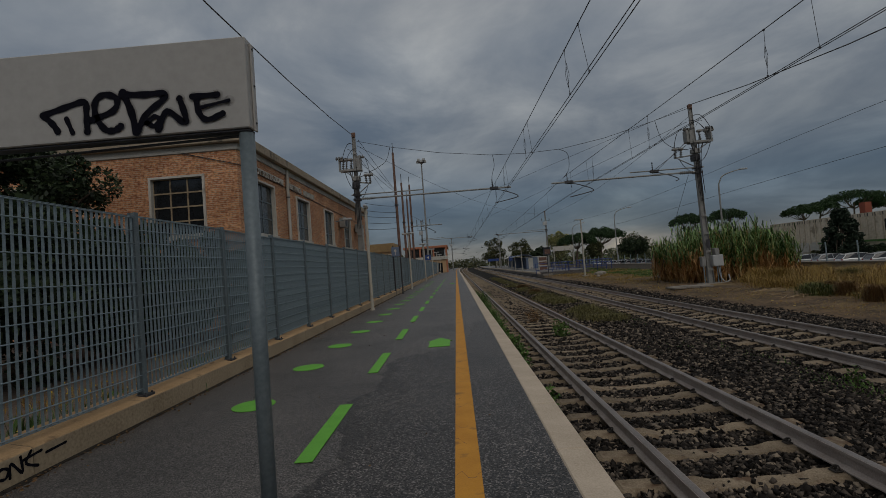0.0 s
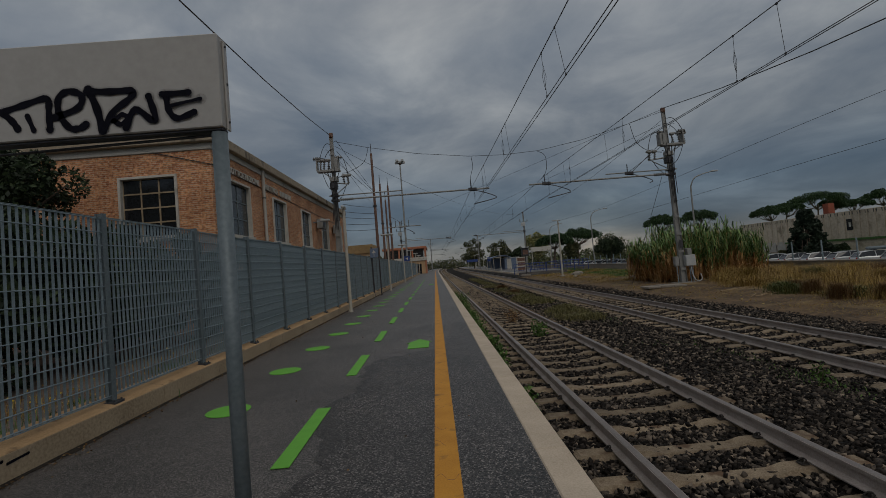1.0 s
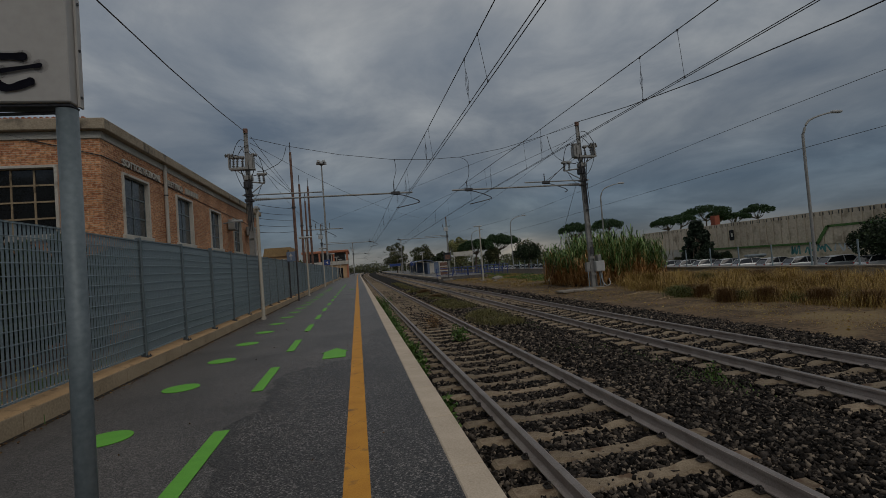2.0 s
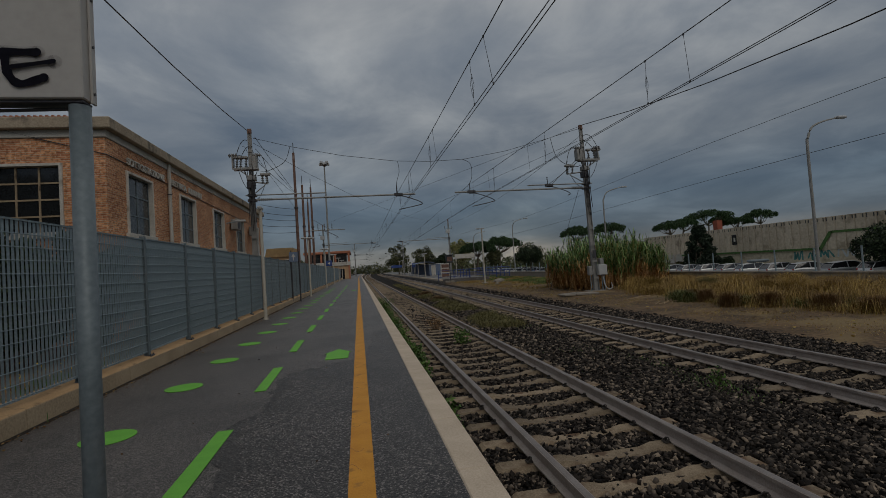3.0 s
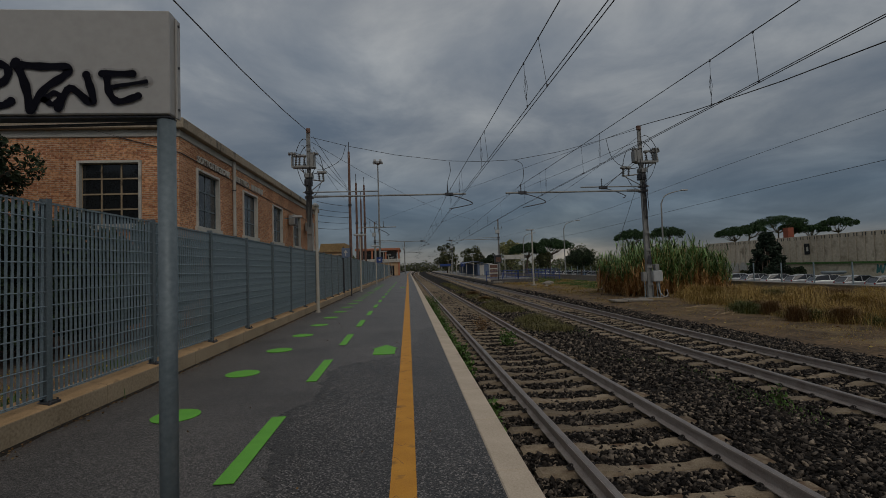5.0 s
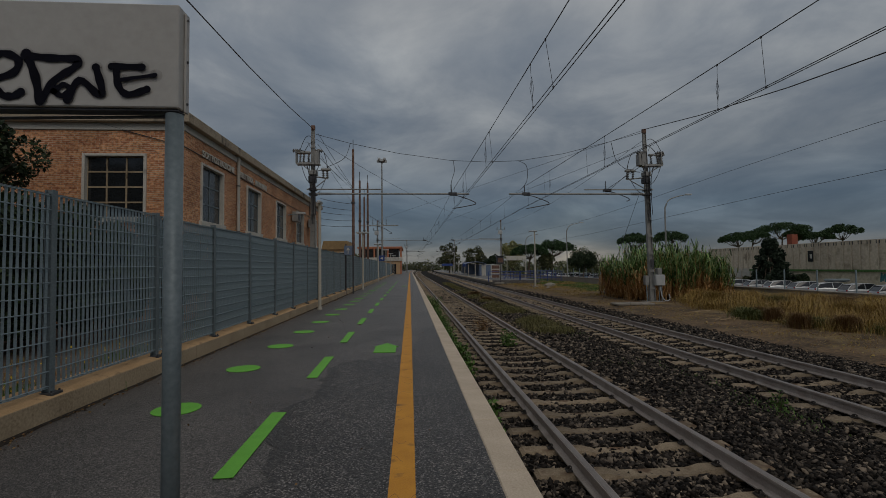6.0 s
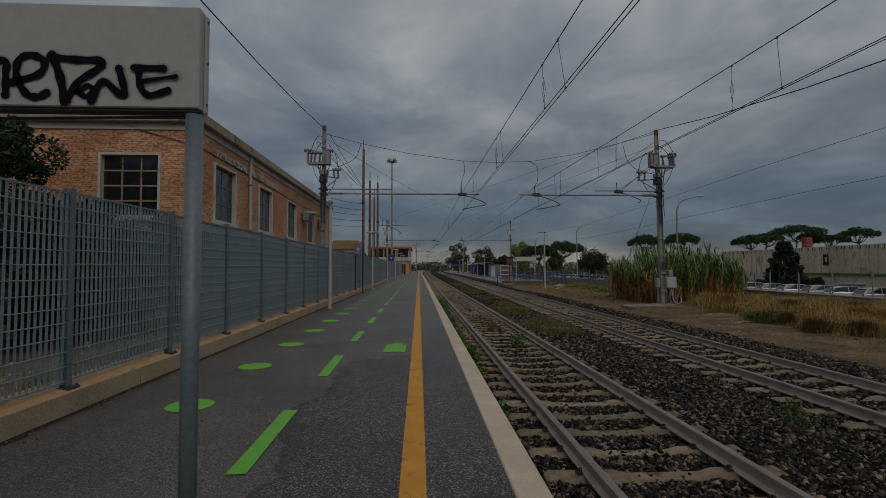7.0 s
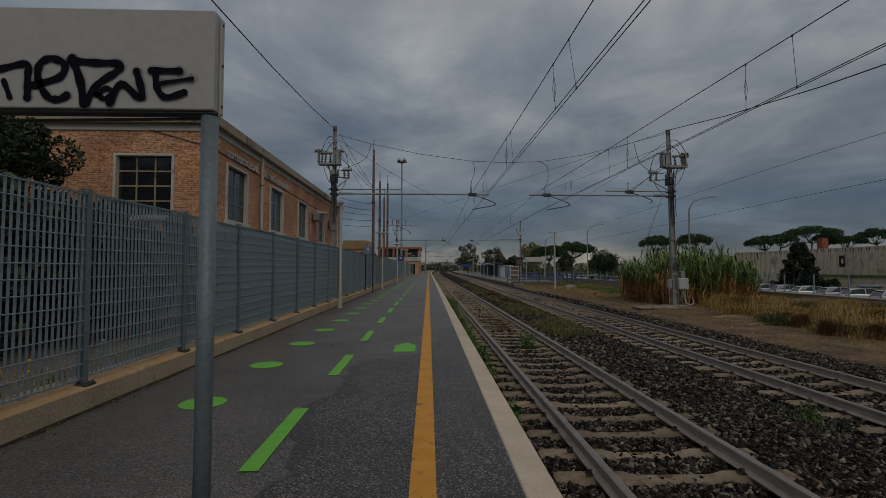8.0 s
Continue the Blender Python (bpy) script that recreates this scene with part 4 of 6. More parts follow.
def raised_text(words, y0, y1, z, height):
    """Raised letters on the long front, read along +y."""
    cu = bpy.data.curves.new("wall_lettering", "FONT")
    cu.body, cu.size, cu.extrude, cu.offset, cu.align_x = words, height * 1.38, 0.02, 0.006, "LEFT"
    ob = new("wall_lettering", cu)
    dg = bpy.context.evaluated_depsgraph_get()
    me = bpy.data.meshes.new_from_object(ob.evaluated_get(dg))
    bpy.data.objects.remove(ob)
    width = max(v.co.x for v in me.vertices)
    k = (y1 - y0) / width
    me.transform(Matrix(((0, 0, 1, BX + 0.03), (k, 0, 0, y0), (0, 1, 0, z), (0, 0, 0, 1))))
    me.materials.clear()
    me.materials.append(FRAMEWHITE)
    part("wall_lettering", me, None, house, "pale raised capital letters on brick", absolute=True)


raised_text("SOTTOSTAZIONE", 13.92, 16.38, 4.6, 0.2)
raised_text("ELETTRICA", 16.95, 18.35, 4.6, 0.2)
for i in range(8):
    part("worn_letter_bar", Geo().box(BX, BX + 0.03, 18.66 + i * 0.185, 18.78 + i * 0.185, 4.6, 4.8), PLASTER, house, absolute=True)

# ---- overhead line masts and wires ----
MASTY = 25.0


def insulator(p, q, r=0.05, n=5):
    """A ribbed insulator between two points."""
    p, q = Vector(p), Vector(q)
    g = Geo().tube([p, q], r * 0.45, 8)
    for i in range(n):
        t = (i + 0.5) / n
        c = p.lerp(q, t)
        d = (q - p).normalized() * 0.012
        g.tube([c - d, c + d], r, 10)
    return g


def arc(p, q, sag, n=10, side=(0, 0, -1)):
    p, q, s = Vector(p), Vector(q), Vector(side)
    return [p.lerp(q, i / n) + s * sag * 4 * (i / n) * (1 - i / n) for i in range(n + 1)]


def catenary_mast(x, y, base, arm, gear, cabinet, label, top=8.9):
    """A tapered H-section mast; arm: the reach of its boom (signed); gear: switchgear at its head."""
    t = thing("catenary_mast", label, "catenary mast", x, y, base, "overhead line masts")
    h = top - base
    s = 1 if arm > 0 else -1
    col = Geo()
    for k in (-1, 1):
        w0, w1 = 0.135, 0.07
        v = []
        for z, w in ((0, w0), (h, w1)):
            v += [(k * w, -w * 0.8, z), (k * w + k * 0.02, -w * 0.8, z), (k * w + k * 0.02, w * 0.8, z), (k * w, w * 0.8, z)]
        col.add(v, [(0, 1, 5, 4), (1, 2, 6, 5), (2, 3, 7, 6), (3, 0, 4, 7), (0, 3, 2, 1), (4, 5, 6, 7)])
    c = part("column", col, MASTGREY, t)
    part("web", Geo().add([(-0.135, -0.01, 0), (0.135, -0.01, 0), (0.07, -0.01, h), (-0.07, -0.01, h), (-0.135, 0.01, 0), (0.135, 0.01, 0), (0.07, 0.01, h), (-0.07, 0.01, h)], [(0, 1, 2, 3), (7, 6, 5, 4), (0, 4, 5, 1), (1, 5, 6, 2), (2, 6, 7, 3), (3, 7, 4, 0)]), MASTGREY, c)
    for i in range(9):
        z = 0.7 + i * (h - 1) / 9
        w = 0.155 - 0.07 * z / h
        part("batten", Geo().box(-w, w, -w * 0.78, -w * 0.78 + 0.012, z, z + 0.13), MASTGREY, c)
    part("cap", Geo().box(-0.1, 0.1, -0.08, 0.08, h - 0.22, h + 0.02, 0.01), RUST, t, "rusty mast head")
    part("foundation", Geo().box(-0.55, 0.55, -0.45, 0.45, -0.25, 0.04, 0.03), CONCRETE, t)
    zb = (5.25 if y < 50 else 5.7) - base
    boom = part("boom", Geo().tube([(0, -0.12, zb), (arm, -0.12, zb)], 0.045, 10), MASTGREY, t, "horizontal steel boom")
    part("upper_boom", Geo().tube([(-0.3 * s, -0.12, zb + 0.24), (s * min(3.6, abs(arm) * 0.5), -0.12, zb + 0.24)], 0.033, 8), MASTGREY, t)
    part("boom_insulator", insulator((0.3 * s, -0.12, zb), (1.0 * s, -0.12, zb), 0.085, 7), PORCELAIN, boom)
    for dz in (-0.06, 0.2):
        part("clamp", Geo().box(-0.2, 0.2, -0.19, 0.17, zb + dz - 0.02, zb + dz + 0.1, 0.01), DARKSTEEL, t)
    # the steady arm bows out past the wire and comes back to hold it
    cx = (2.32 + bend(y) if arm > 0 else 6.25 + spread(y) - spread(25)) - x
    for k, (ex, zz) in enumerate([(cx, zb)] + ([(-2.35, zb + 0.2)] if cabinet else [])):
        part("steady_arm", Geo().tube(curve([(ex - 0.1, -0.12, zz - 0.08), (ex + 0.3, -0.12, zz - 0.1), (ex + 0.95, -0.12, zz - 0.32), (ex + 1.28, -0.12, zz - 0.5), (ex + 1.1, -0.12, zz - 0.6)] + ([(ex + 0.02, -0.12, zz - 0.8)] if not k else [])), 0.024, 8), DARKSTEEL, boom)
        part("drop_bracket", insulator((ex - 0.05, -0.12, zz + 0.05), (ex - 0.05, -0.12, zz + 0.5), 0.04, 4), DARKSTEEL, boom)
        part("boom_clamp", Geo().box(ex - 0.2, ex + 0.25, -0.18, -0.06, zz - 0.07, zz + 0.08, 0.01), DARKSTEEL, boom)
    if gear:
        u, w, m = 7.0 - base, 6.3 - base, gear
        for side in (-0.16, 0.16):
            part("tray_rail", Geo().box(-0.3, 0.3 + 0.62, side - 0.03, side + 0.03, u - 0.2, u - 0.1, 0.008) if m > 0 else Geo().box(-0.86, 0.36, side - 0.03, side + 0.03, u - 0.2, u - 0.1, 0.008), MASTGREY, t)
        for dx in (0.85 * (1 if m > 0 else -1), 0.3 * (-1 if m > 0 else 1)):
            part("hanger", Geo().box(dx - 0.025, dx + 0.025, -0.2, 0.2, u - 0.12, u + 0.62, 0.005), MASTGREY, t)
            part("bushing", insulator((dx - 0.2, -0.05, u + 0.55), (dx + 0.2, -0.05, u + 0.55), 0.11, 4), PORCELAIN, t, "fat grey bushing")
        for dx in (-0.12, 0.05, 0.14):
            part("down_cable", Geo().tube(curve([(dx * 2.4, -0.22, u - 0.28), (dx * 1.3, -0.24, w - 0.1), (dx, -0.2, w - 0.9), (dx * 1.2, -0.19, w - 2.2)]), 0.018, 6), WIRE, t)
        part("switch_box", Geo().box(min(-0.45 * m, -0.12 * m), max(-0.45 * m, -0.12 * m), -0.2, 0.2, u - 0.15, u + 0.5, 0.02), MASTGREY, t, "grey switchgear box")
        ra = part("switch_arm", Geo().tube([(0, 0, u - 0.08), (1.02 * m, 0, u - 0.08)], 0.04, 6), MASTGREY, t)
        for dx in (0.36 * m, 0.72 * m, 0.98 * m):
            part("insulator", insulator((dx, 0, u - 0.05), (dx - 0.06 * m, 0, u + 0.42), 0.075, 4), PORCELAIN, ra)
            part("terminal", Geo().box(dx - 0.16, dx + 0.12, -0.1, 0.1, u + 0.4, u + 0.52, 0.03), MASTGREY, ra)
        part("contact_blade", Geo().tube([(0.3 * m, 0.06, u + 0.5), (1.05 * m, 0.06, u + 0.62)], 0.02, 6), DARKSTEEL, ra)
        lb = part("switch_arm", Geo().tube([(-1.12 * m, 0, w - 0.22), (0, 0, w - 0.1)], 0.04, 6), MASTGREY, t)
        for dx in (-1.08 * m, -0.78 * m):
            part("insulator", insulator((dx, 0, w - 0.2), (dx + 0.05 * m, 0, w + 0.22), 0.075, 4), PORCELAIN, lb)
            part("terminal", Geo().box(dx - 0.12, dx + 0.16, -0.1, 0.1, w + 0.2, w + 0.32, 0.03), MASTGREY, lb)
        part("contact_blade", Geo().tube([(-1.1 * m, 0.06, w + 0.3), (-0.3 * m, 0.06, w + 0.2)], 0.02, 6), DARKSTEEL, lb)
        for p, q, sag in (((1.0, 0, u + 0.5), (0.15, 0, h - 0.6), -0.35), ((-1.1, 0, w + 0.3), (-0.5, 0, u + 0.55), -0.4), ((0.9, 0, u - 0.1), (0.1, 0, w - 0.5), 0.3), ((-0.9, 0, w - 0.25), (-0.1, 0, w - 1.0), 0.25), ((0.5, 0, u - 0.12), (-0.3, 0, w - 0.3), 0.2), ((0.62, -0.1, u + 0.47), (-0.2, -0.1, h - 0.9), -0.2), ((-0.35, -0.1, w + 0.27), (0.3, -0.1, u + 0.2), 0.3), ((0.32, 0.1, u - 0.1), (0.15, 0.1, w - 0.9), 0.2), ((-1.1, 0.1, w - 0.2), (-1.0, 0, w + 0.5), -0.2), ((-0.14, -0.2, u), (-0.1, -0.2, zb + 0.3), -0.15)):
            part("jumper_cable", Geo().tube(arc((p[0] * m, *p[1:]), (q[0] * m, *q[1:]), sag), 0.016, 6), WIRE, t)
        for dx in (-0.12, 0.0, 0.12):
            part("control_cable", Geo().tube([(dx, -0.2, w - 0.3), (dx * 0.6, -0.2, zb), (dx * 0.6, -0.17, zb - 1.6)], 0.014, 6), WIRE, t)
        part("bracket", Geo().tube([(0.9 * m, 0, u - 0.12), (0.08 * m, 0, u - 0.6)], 0.025, 6), MASTGREY, t)
        part("clamp_block", Geo().box(-0.2, 0.22, -0.18, 0.18, u - 0.75, u - 0.5, 0.03), MASTGREY, t)
        part("clamp_block", Geo().box(-0.22, 0.16, -0.18, 0.18, w - 0.45, w - 0.1, 0.03), DARKSTEEL, t)
        part("hook_wire", Geo().tube(arc((0.2 * m, 0, h - 1.2), (0.55 * m, 0, h - 0.9), -0.15), 0.012, 5), WIRE, t)
        part("bracket", Geo().tube([(-0.95 * m, 0, w - 0.26), (-0.08 * m, 0, w - 0.75)], 0.025, 6), MASTGREY, t)
    else:
        u = 6.9 - base
        part("switch_box", Geo().box(-0.45, 0.2, -0.2, 0.2, u - 0.3, u + 0.3, 0.02), BOXGREY, t)
        part("switch_arm", Geo().box(-0.7, 0.7, -0.05, 0.05, u + 0.4, u + 0.48, 0.01), GALV, t)
        for dx in (-0.6, 0.6):
            part("insulator", insulator((dx, 0, u + 0.48), (dx, 0, u + 0.85), 0.07, 4), PORCELAIN, t)
    if cabinet:
        cb = part("control_cabinet", Geo().box(0.1, 0.64, -0.28, 0.16, 0.9, 1.5, 0.02), BOXGREY, t, "pale grey metal control cabinet")
        part("cabinet_door", Geo().box(0.13, 0.61, -0.295, -0.28, 0.93, 1.47, 0.004), BOXGREY, cb)
        part("meter_box", Geo().box(-0.42, -0.2, -0.16, 0.1, 0.92, 1.45, 0.02), MASTGREY, t)
        part("upper_box", Geo().box(0.28, 0.52, -0.2, 0.1, 1.5, 1.86, 0.02), MASTGREY, t)
        part("number_plate_bar", Geo().box(-0.1, 0.1, -0.185, -0.175, 1.9, 2.35), DARKSTEEL, t)
        for dx in (0.35, 0.5, -0.35):
            part("conduit", Geo().tube([(dx, -0.12, 0.0), (dx, -0.12, 0.95)], 0.028, 8), GALV, t)
        part("conduit", Geo().tube(curve([(0.4, -0.15, 0.9), (0.42, -0.25, 0.35), (0.6, -0.3, 0.08), (0.84, -0.3, 0.16), (0.82, -0.25, 0.45)]), 0.028, 8), BOXGREY, t, "looped pale conduit")
        part("slab", Geo().box(-1.5, 0.7, -0.75, 0.5, -0.2, 0.02, 0.03), DIRT, t, "earth-covered concrete slab")
    return t


leaning = catenary_mast(13.15, MASTY, -0.72, -7.8, 1.0, True, "grey steel overhead line mast with switchgear above reeds")
# this mast leans towards the tracks
for o in leaning.children_recursive:
    for v in o.data.vertices:
        v.co.x += 0.23 * (1 - v.co.z / 9.6)
catenary_mast(-5.05, MASTY, -0.05, 8.3, -0.7, False, "grey steel overhead line mast with switchgear beside brick building")
catenary_mast(14.85, 75.0, -0.72, -8.5, False, False, "grey steel overhead line mast on the far platform")
catenary_mast(-5.1, 75.0, -0.05, 8.1, False, False, "grey steel overhead line mast behind the steel fence")
catenary_mast(-0.75, 128.0, 0.0, 5.0, False, False, "slim overhead line mast on the far platform end")
catenary_mast(12.3, 128.0, -0.4, -4.5, False, False, "slim overhead line mast on the far platform end")
catenary_mast(-3.0, 178.0, -0.4, 9.0, False, False, "distant overhead line mast by the curve")
catenary_mast(16.0, 178.0, -0.4, -7.0, False, False, "distant overhead line mast by the curve")


def overhead_line(label, mx, mz, cz, axis, drops, sway, lag):
    """Messenger wire, twin contact wires and droppers over one track."""
    t = thing("overhead_line", label, "overhead line", axis, MASTY, cz, "overhead lines over the tracks")
    sup = [-25.0, 25.0, 75.0, 128.0, 178.0, 240.0]
    def wire(off, z, sag, zig):
        pts = []
        for a, b in zip(sup[:-1], sup[1:]):
            for k in range(10):
                q = k / 10
                y = a + (b - a) * q
                i = sup.index(a)
                x = zig[i % 2] * (1 - q) + zig[(i + 1) % 2] * q
                pts.append((off + x + max(0.0, sway(y) - sway(25)), y, z + 0.45 * min(1, max(0, (y - 25) / 50)) - sag * 4 * q * (1 - q)))
        return pts
    def at(pts, y):
        for p, q in zip(pts, pts[1:]):
            if p[1] <= y <= q[1]:
                k = (y - p[1]) / (q[1] - p[1])
                return [p[i] + (q[i] - p[i]) * k for i in range(3)]
    mess = wire(axis, mz, 0.15, (mx[0] + 0.25 * (axis > 5), mx[1]))
    part("messenger_wire", Geo().tube(mess, 0.0095, 6), WIRE, t, absolute=True)
    cons = []
    for dx in (-0.035, 0.035):
        c = wire(axis + dx, cz, 0.03, mx)
        cons.append(c)
        part("contact_wire", Geo().tube(c, 0.0072, 6), WIRE, t, absolute=True)
    for i, y in enumerate(drops):
        a, b = at(mess, y), at(cons[i % 2], y - lag)
        d = part("dropper", Geo().tube([a, b], 0.0045, 5), WIRE, t, absolute=True)
        m = [a[k] + (b[k] - a[k]) * 0.55 for k in range(3)]
        part("dropper_clip", Geo().box(b[0] - 0.01, b[0] + 0.01, b[1] - 0.015, b[1] + 0.015, b[2] - 0.005, b[2] + 0.04), DARKSTEEL, d, absolute=True)
        part("dropper_clip", Geo().box(a[0] - 0.012, a[0] + 0.012, a[1] - 0.015, a[1] + 0.015, a[2] - 0.03, a[2] + 0.012), DARKSTEEL, d, absolute=True)
        if i % 2 == 0:
            for s in (-1, 1):
                part("dropper_loop", Geo().tube([(m[0] - s * 0.0, m[1], m[2] + 0.22), (m[0] + s * 0.035, m[1], m[2]), (m[0], m[1], m[2] - 0.25)], 0.004, 5), WIRE, d, absolute=True)
    return t


near_drops = [8.68, 7.69, 13.9, 13.2, 19.6, 18.9, 23.4, 30.5, 36.5, 43, 50, 57, 64, 70, 80, 88, 96, 104]
overhead_line("dark overhead contact and messenger wires above the near track", (0.1, -0.12), 5.32, 4.26, 2.41, near_drops, bend, 0.27)
overhead_line("dark overhead contact and messenger wires above the far track", (0.2, -0.42), 5.62, 4.5, 6.63, [9.2, 8.0, 14.65, 16.2, 20.3, 21.2, 23.9, 31, 37, 44, 51, 58, 65, 71, 81, 90, 99], spread, 0.14)


def loose_wire(label, pts, r=0.012):
    g = Geo()
    base = pts[0]
    t = thing("overhead_cable", label, "cable", *base)
    part("cable", g.tube(pts, r, 6), WIRE, t, absolute=True)
    return t


loose_wire("dark feeder cable sagging between masts beside the building", [(-5.05, y, 7.22 + 1.53 * (y / 25) ** 2) for y in range(-25, 26, 5)], 0.017)
loose_wire("dark feeder cable sagging between masts beside the verge", [(13.15, y, 6.56 + 2.34 * (y / 25) ** 2) for y in range(-25, 26, 5)], 0.019)
span = loose_wire("sagging cross cable slung between two masts over tracks", [(-4.9, MASTY, 8.45), (-3.1, MASTY, 7.98), (-0.5, MASTY, 7.45), (2.3, MASTY, 7.09), (4.2, MASTY, 7.02), (6.1, MASTY, 7.1), (8.5, MASTY, 7.5), (11.2, MASTY, 8.2), (13.05, MASTY, 8.72)])
for pts in ([(2.42, MASTY, 7.08), (2.47, MASTY, 6.5), (2.3, MASTY, 5.9), (2.32, MASTY, 5.32)], [(6.0, MASTY, 7.1), (6.45, MASTY, 6.8), (6.45, MASTY, 6.0), (6.15, MASTY, 5.55)], [(-3.1, MASTY, 7.98), (-3.4, MASTY, 7.2), (-4.2, MASTY, 6.75), (-4.6, MASTY, 6.7)], [(11.2, MASTY - 0.1, 8.15), (11.5, MASTY, 7.2), (12.0, MASTY, 6.7), (12.4, MASTY, 6.65)]):
    part("jumper", Geo().tube(curve(pts), 0.014, 6), WIRE, span, absolute=True)
loose_wire("thin stay wire running from mast head to next mast", [(-4.9, MASTY, 8.2)] + arc((-4.6, 26, 8.1), (14.6, 75, 8.6), 1.2)[1:], 0.01)
loose_wire("thin stay wire crossing high over both tracks", arc((13.1, 25.0, 8.85), (-5.0, 75.0, 8.95), 0.0), 0.01)
loose_wire("thin stay wire along the line past brick building", arc((-5.0, 25, 7.9), (-5.0, 75, 8.2), 1.0), 0.01)
loose_wire("thin return wire along the line past the verge", arc((13.1, 25, 8.3), (14.8, 75, 8.2), 0.9), 0.01)
loose_wire("thin anchor wire from switchgear mast to far mast", arc((12.95, 25, 8.0), (3.8, 75, 7.95), 0.0), 0.01)
loose_wire("thin anchor wire from switchgear mast to track", arc((12.9, 25.1, 7.0), (10.8, 24.5, 5.35), 0.0), 0.014)
loose_wire("thin anchor wire from switchgear mast to boom", arc((12.9, 25.2, 6.8), (10.6, 24.6, 5.35), 0.0), 0.014)
loose_wire("dark guy wire anchored behind the reeds", [(12.9, 25.3, 5.2), (11.2, 26.6, -0.7)], 0.01)
loose_wire("high power line along the car park edge", [(26, y, 8.6 + 0.5 * math.cos((y - 20) / 16)) for y in range(-60, 190, 6)], 0.014)
loose_wire("lower power line along the car park edge", [(26, y, 6.15 + 0.25 * math.cos((y - 20) / 16)) for y in range(-60, 190, 6)], 0.014)

# ---- posts, lamps and signs on the platform and behind the fence ----


def platform_lamp(x, y, head):
    t = thing("platform_lamp", "cream painted platform lamp post beside the curb", "lamp post", x, y, 0, "platform lamp posts")
    part("pole", Geo().tube([(0, 0, 0), (0, 0, 3.45)], 0.055, 12, 0.045), CREAM, t)
    part("collar", Geo().tube([(0, 0, 0), (0, 0, 0.05)], 0.08, 12), CREAM, t)
    if head:
        h = part("lamp_head", Geo().box(-0.39, 0.39, -0.14, 0.14, 3.45, 3.54, 0.03), BOXGREY, t, "flat grey twin lamp head")
        part("diffuser", Geo().box(-0.36, 0.36, -0.11, 0.11, 3.435, 3.45), FRAMEWHITE, h)
    else:
        h = part("lamp_head", Geo().box(-0.05, 0.06, -0.22, 0.22, 3.42, 3.5, 0.02), BOXGREY, t, "slim grey lamp head")
        part("diffuser", Geo().box(-0.04, 0.05, -0.2, 0.2, 3.405, 3.42), FRAMEWHITE, h)
    return t


platform_lamp(-2.87, 15.3, False)
for y in (29.0, 43.0, 57.0, 71.0, 85.0):
    platform_lamp(-2.85 + bend(y), y, True)

info = thing("direction_sign", "small blue-grey arrow sign on two dark posts", "sign", -3.0, 23.8, 0)
for dx in (-0.12, 0.12):
    part("post", Geo().tube([(dx, dx * 4, 0), (dx, dx * 4, 2.5)], 0.035, 8), DARKSTEEL, info)
board = part("board", Geo().box(-0.2, 0.2, -0.54, -0.5, 1.95, 2.42, 0.01), BLUEGREY, info)
part("arrow", Geo().prism([(-0.015, 2.02), (0.015, 2.02), (0.015, 2.2), (0.09, 2.2), (0, 2.34), (-0.09, 2.2), (-0.015, 2.2)], "y", -0.548, -0.541), FRAMEWHITE, board, "white arrow")
exit_sign = thing("exit_sign", "small square blue sign on a lamp post", "sign", -2.55, 43.0, 1.95)
part("board", Geo().box(-0.28, 0.28, -0.03, 0.03, 0, 0.5, 0.01), BLUE, exit_sign)
part("symbol", Geo().prism([(0.1, 0.12), (-0.12, 0.25), (0.1, 0.38)], "y", -0.036, -0.031), FRAMEWHITE, exit_sign, "white triangle")
part("bracket", Geo().box(-0.32, -0.28, -0.02, 0.02, 0.1, 0.4), DARKSTEEL, exit_sign)

for x, y, top, r in ((-4.5, 38, 11.0, 0.13), (-4.4, 42, 9.2, 0.12), (-4.2, 44, 8.0, 0.1), (-4.05, 46, 9.7, 0.12)):
    t = thing("rusty_pole", "tall rust-streaked steel pole behind the fence", "pole", x, y, -0.05, "rusty poles behind the fence")
    part("shaft", Geo().tube([(0, 0, 0), (0, 0, top * 0.55), (0, 0, top)], r, 10, r * 0.7), RUST, t)
    part("spike", Geo().tube([(0, 0, top), (0, 0, top + 0.8)], 0.03, 6), DARKSTEEL, t)
    part("ring", Geo().tube([(0, 0, top * 0.6), (0, 0, top * 0.6 + 0.1)], r * 1.3, 10), DARKSTEEL, t)
    part("foot", Geo().box(-0.25, 0.25, -0.25, 0.25, 0, 0.1, 0.02), CONCRETE, t)
    if y == 46:
        arm = part("boom", Geo().tube([(-0.9, -0.15, 5.5), (3.0, -0.15, 5.5)], 0.045, 8), MASTGREY, t, "horizontal steel boom")
        part("steady_arm", Geo().tube(curve([(0.6, -0.15, 5.5), (1.3, -0.15, 5.35), (2.0, -0.15, 5.0), (2.35, -0.15, 4.75), (2.1, -0.15, 4.7)]), 0.03, 6), DARKSTEEL, arm)
        for dx in (0.5, 1.1, 1.8):
            part("insulator", insulator((dx, -0.15, 5.5), (dx, -0.15, 6.1), 0.06, 4), PORCELAIN, arm)
        part("brace", Geo().tube([(0, -0.15, 6.6), (1.6, -0.15, 5.55)], 0.02, 6), DARKSTEEL, arm)
for k, z in enumerate((6.5, 6.0, 5.6, 5.15, 4.7)):
    loose_wire("slack cable between building and rusty poles", arc((-5.9, 31.6, z - 0.5), (-4.5, 38, z), 0.06, 8), 0.016)

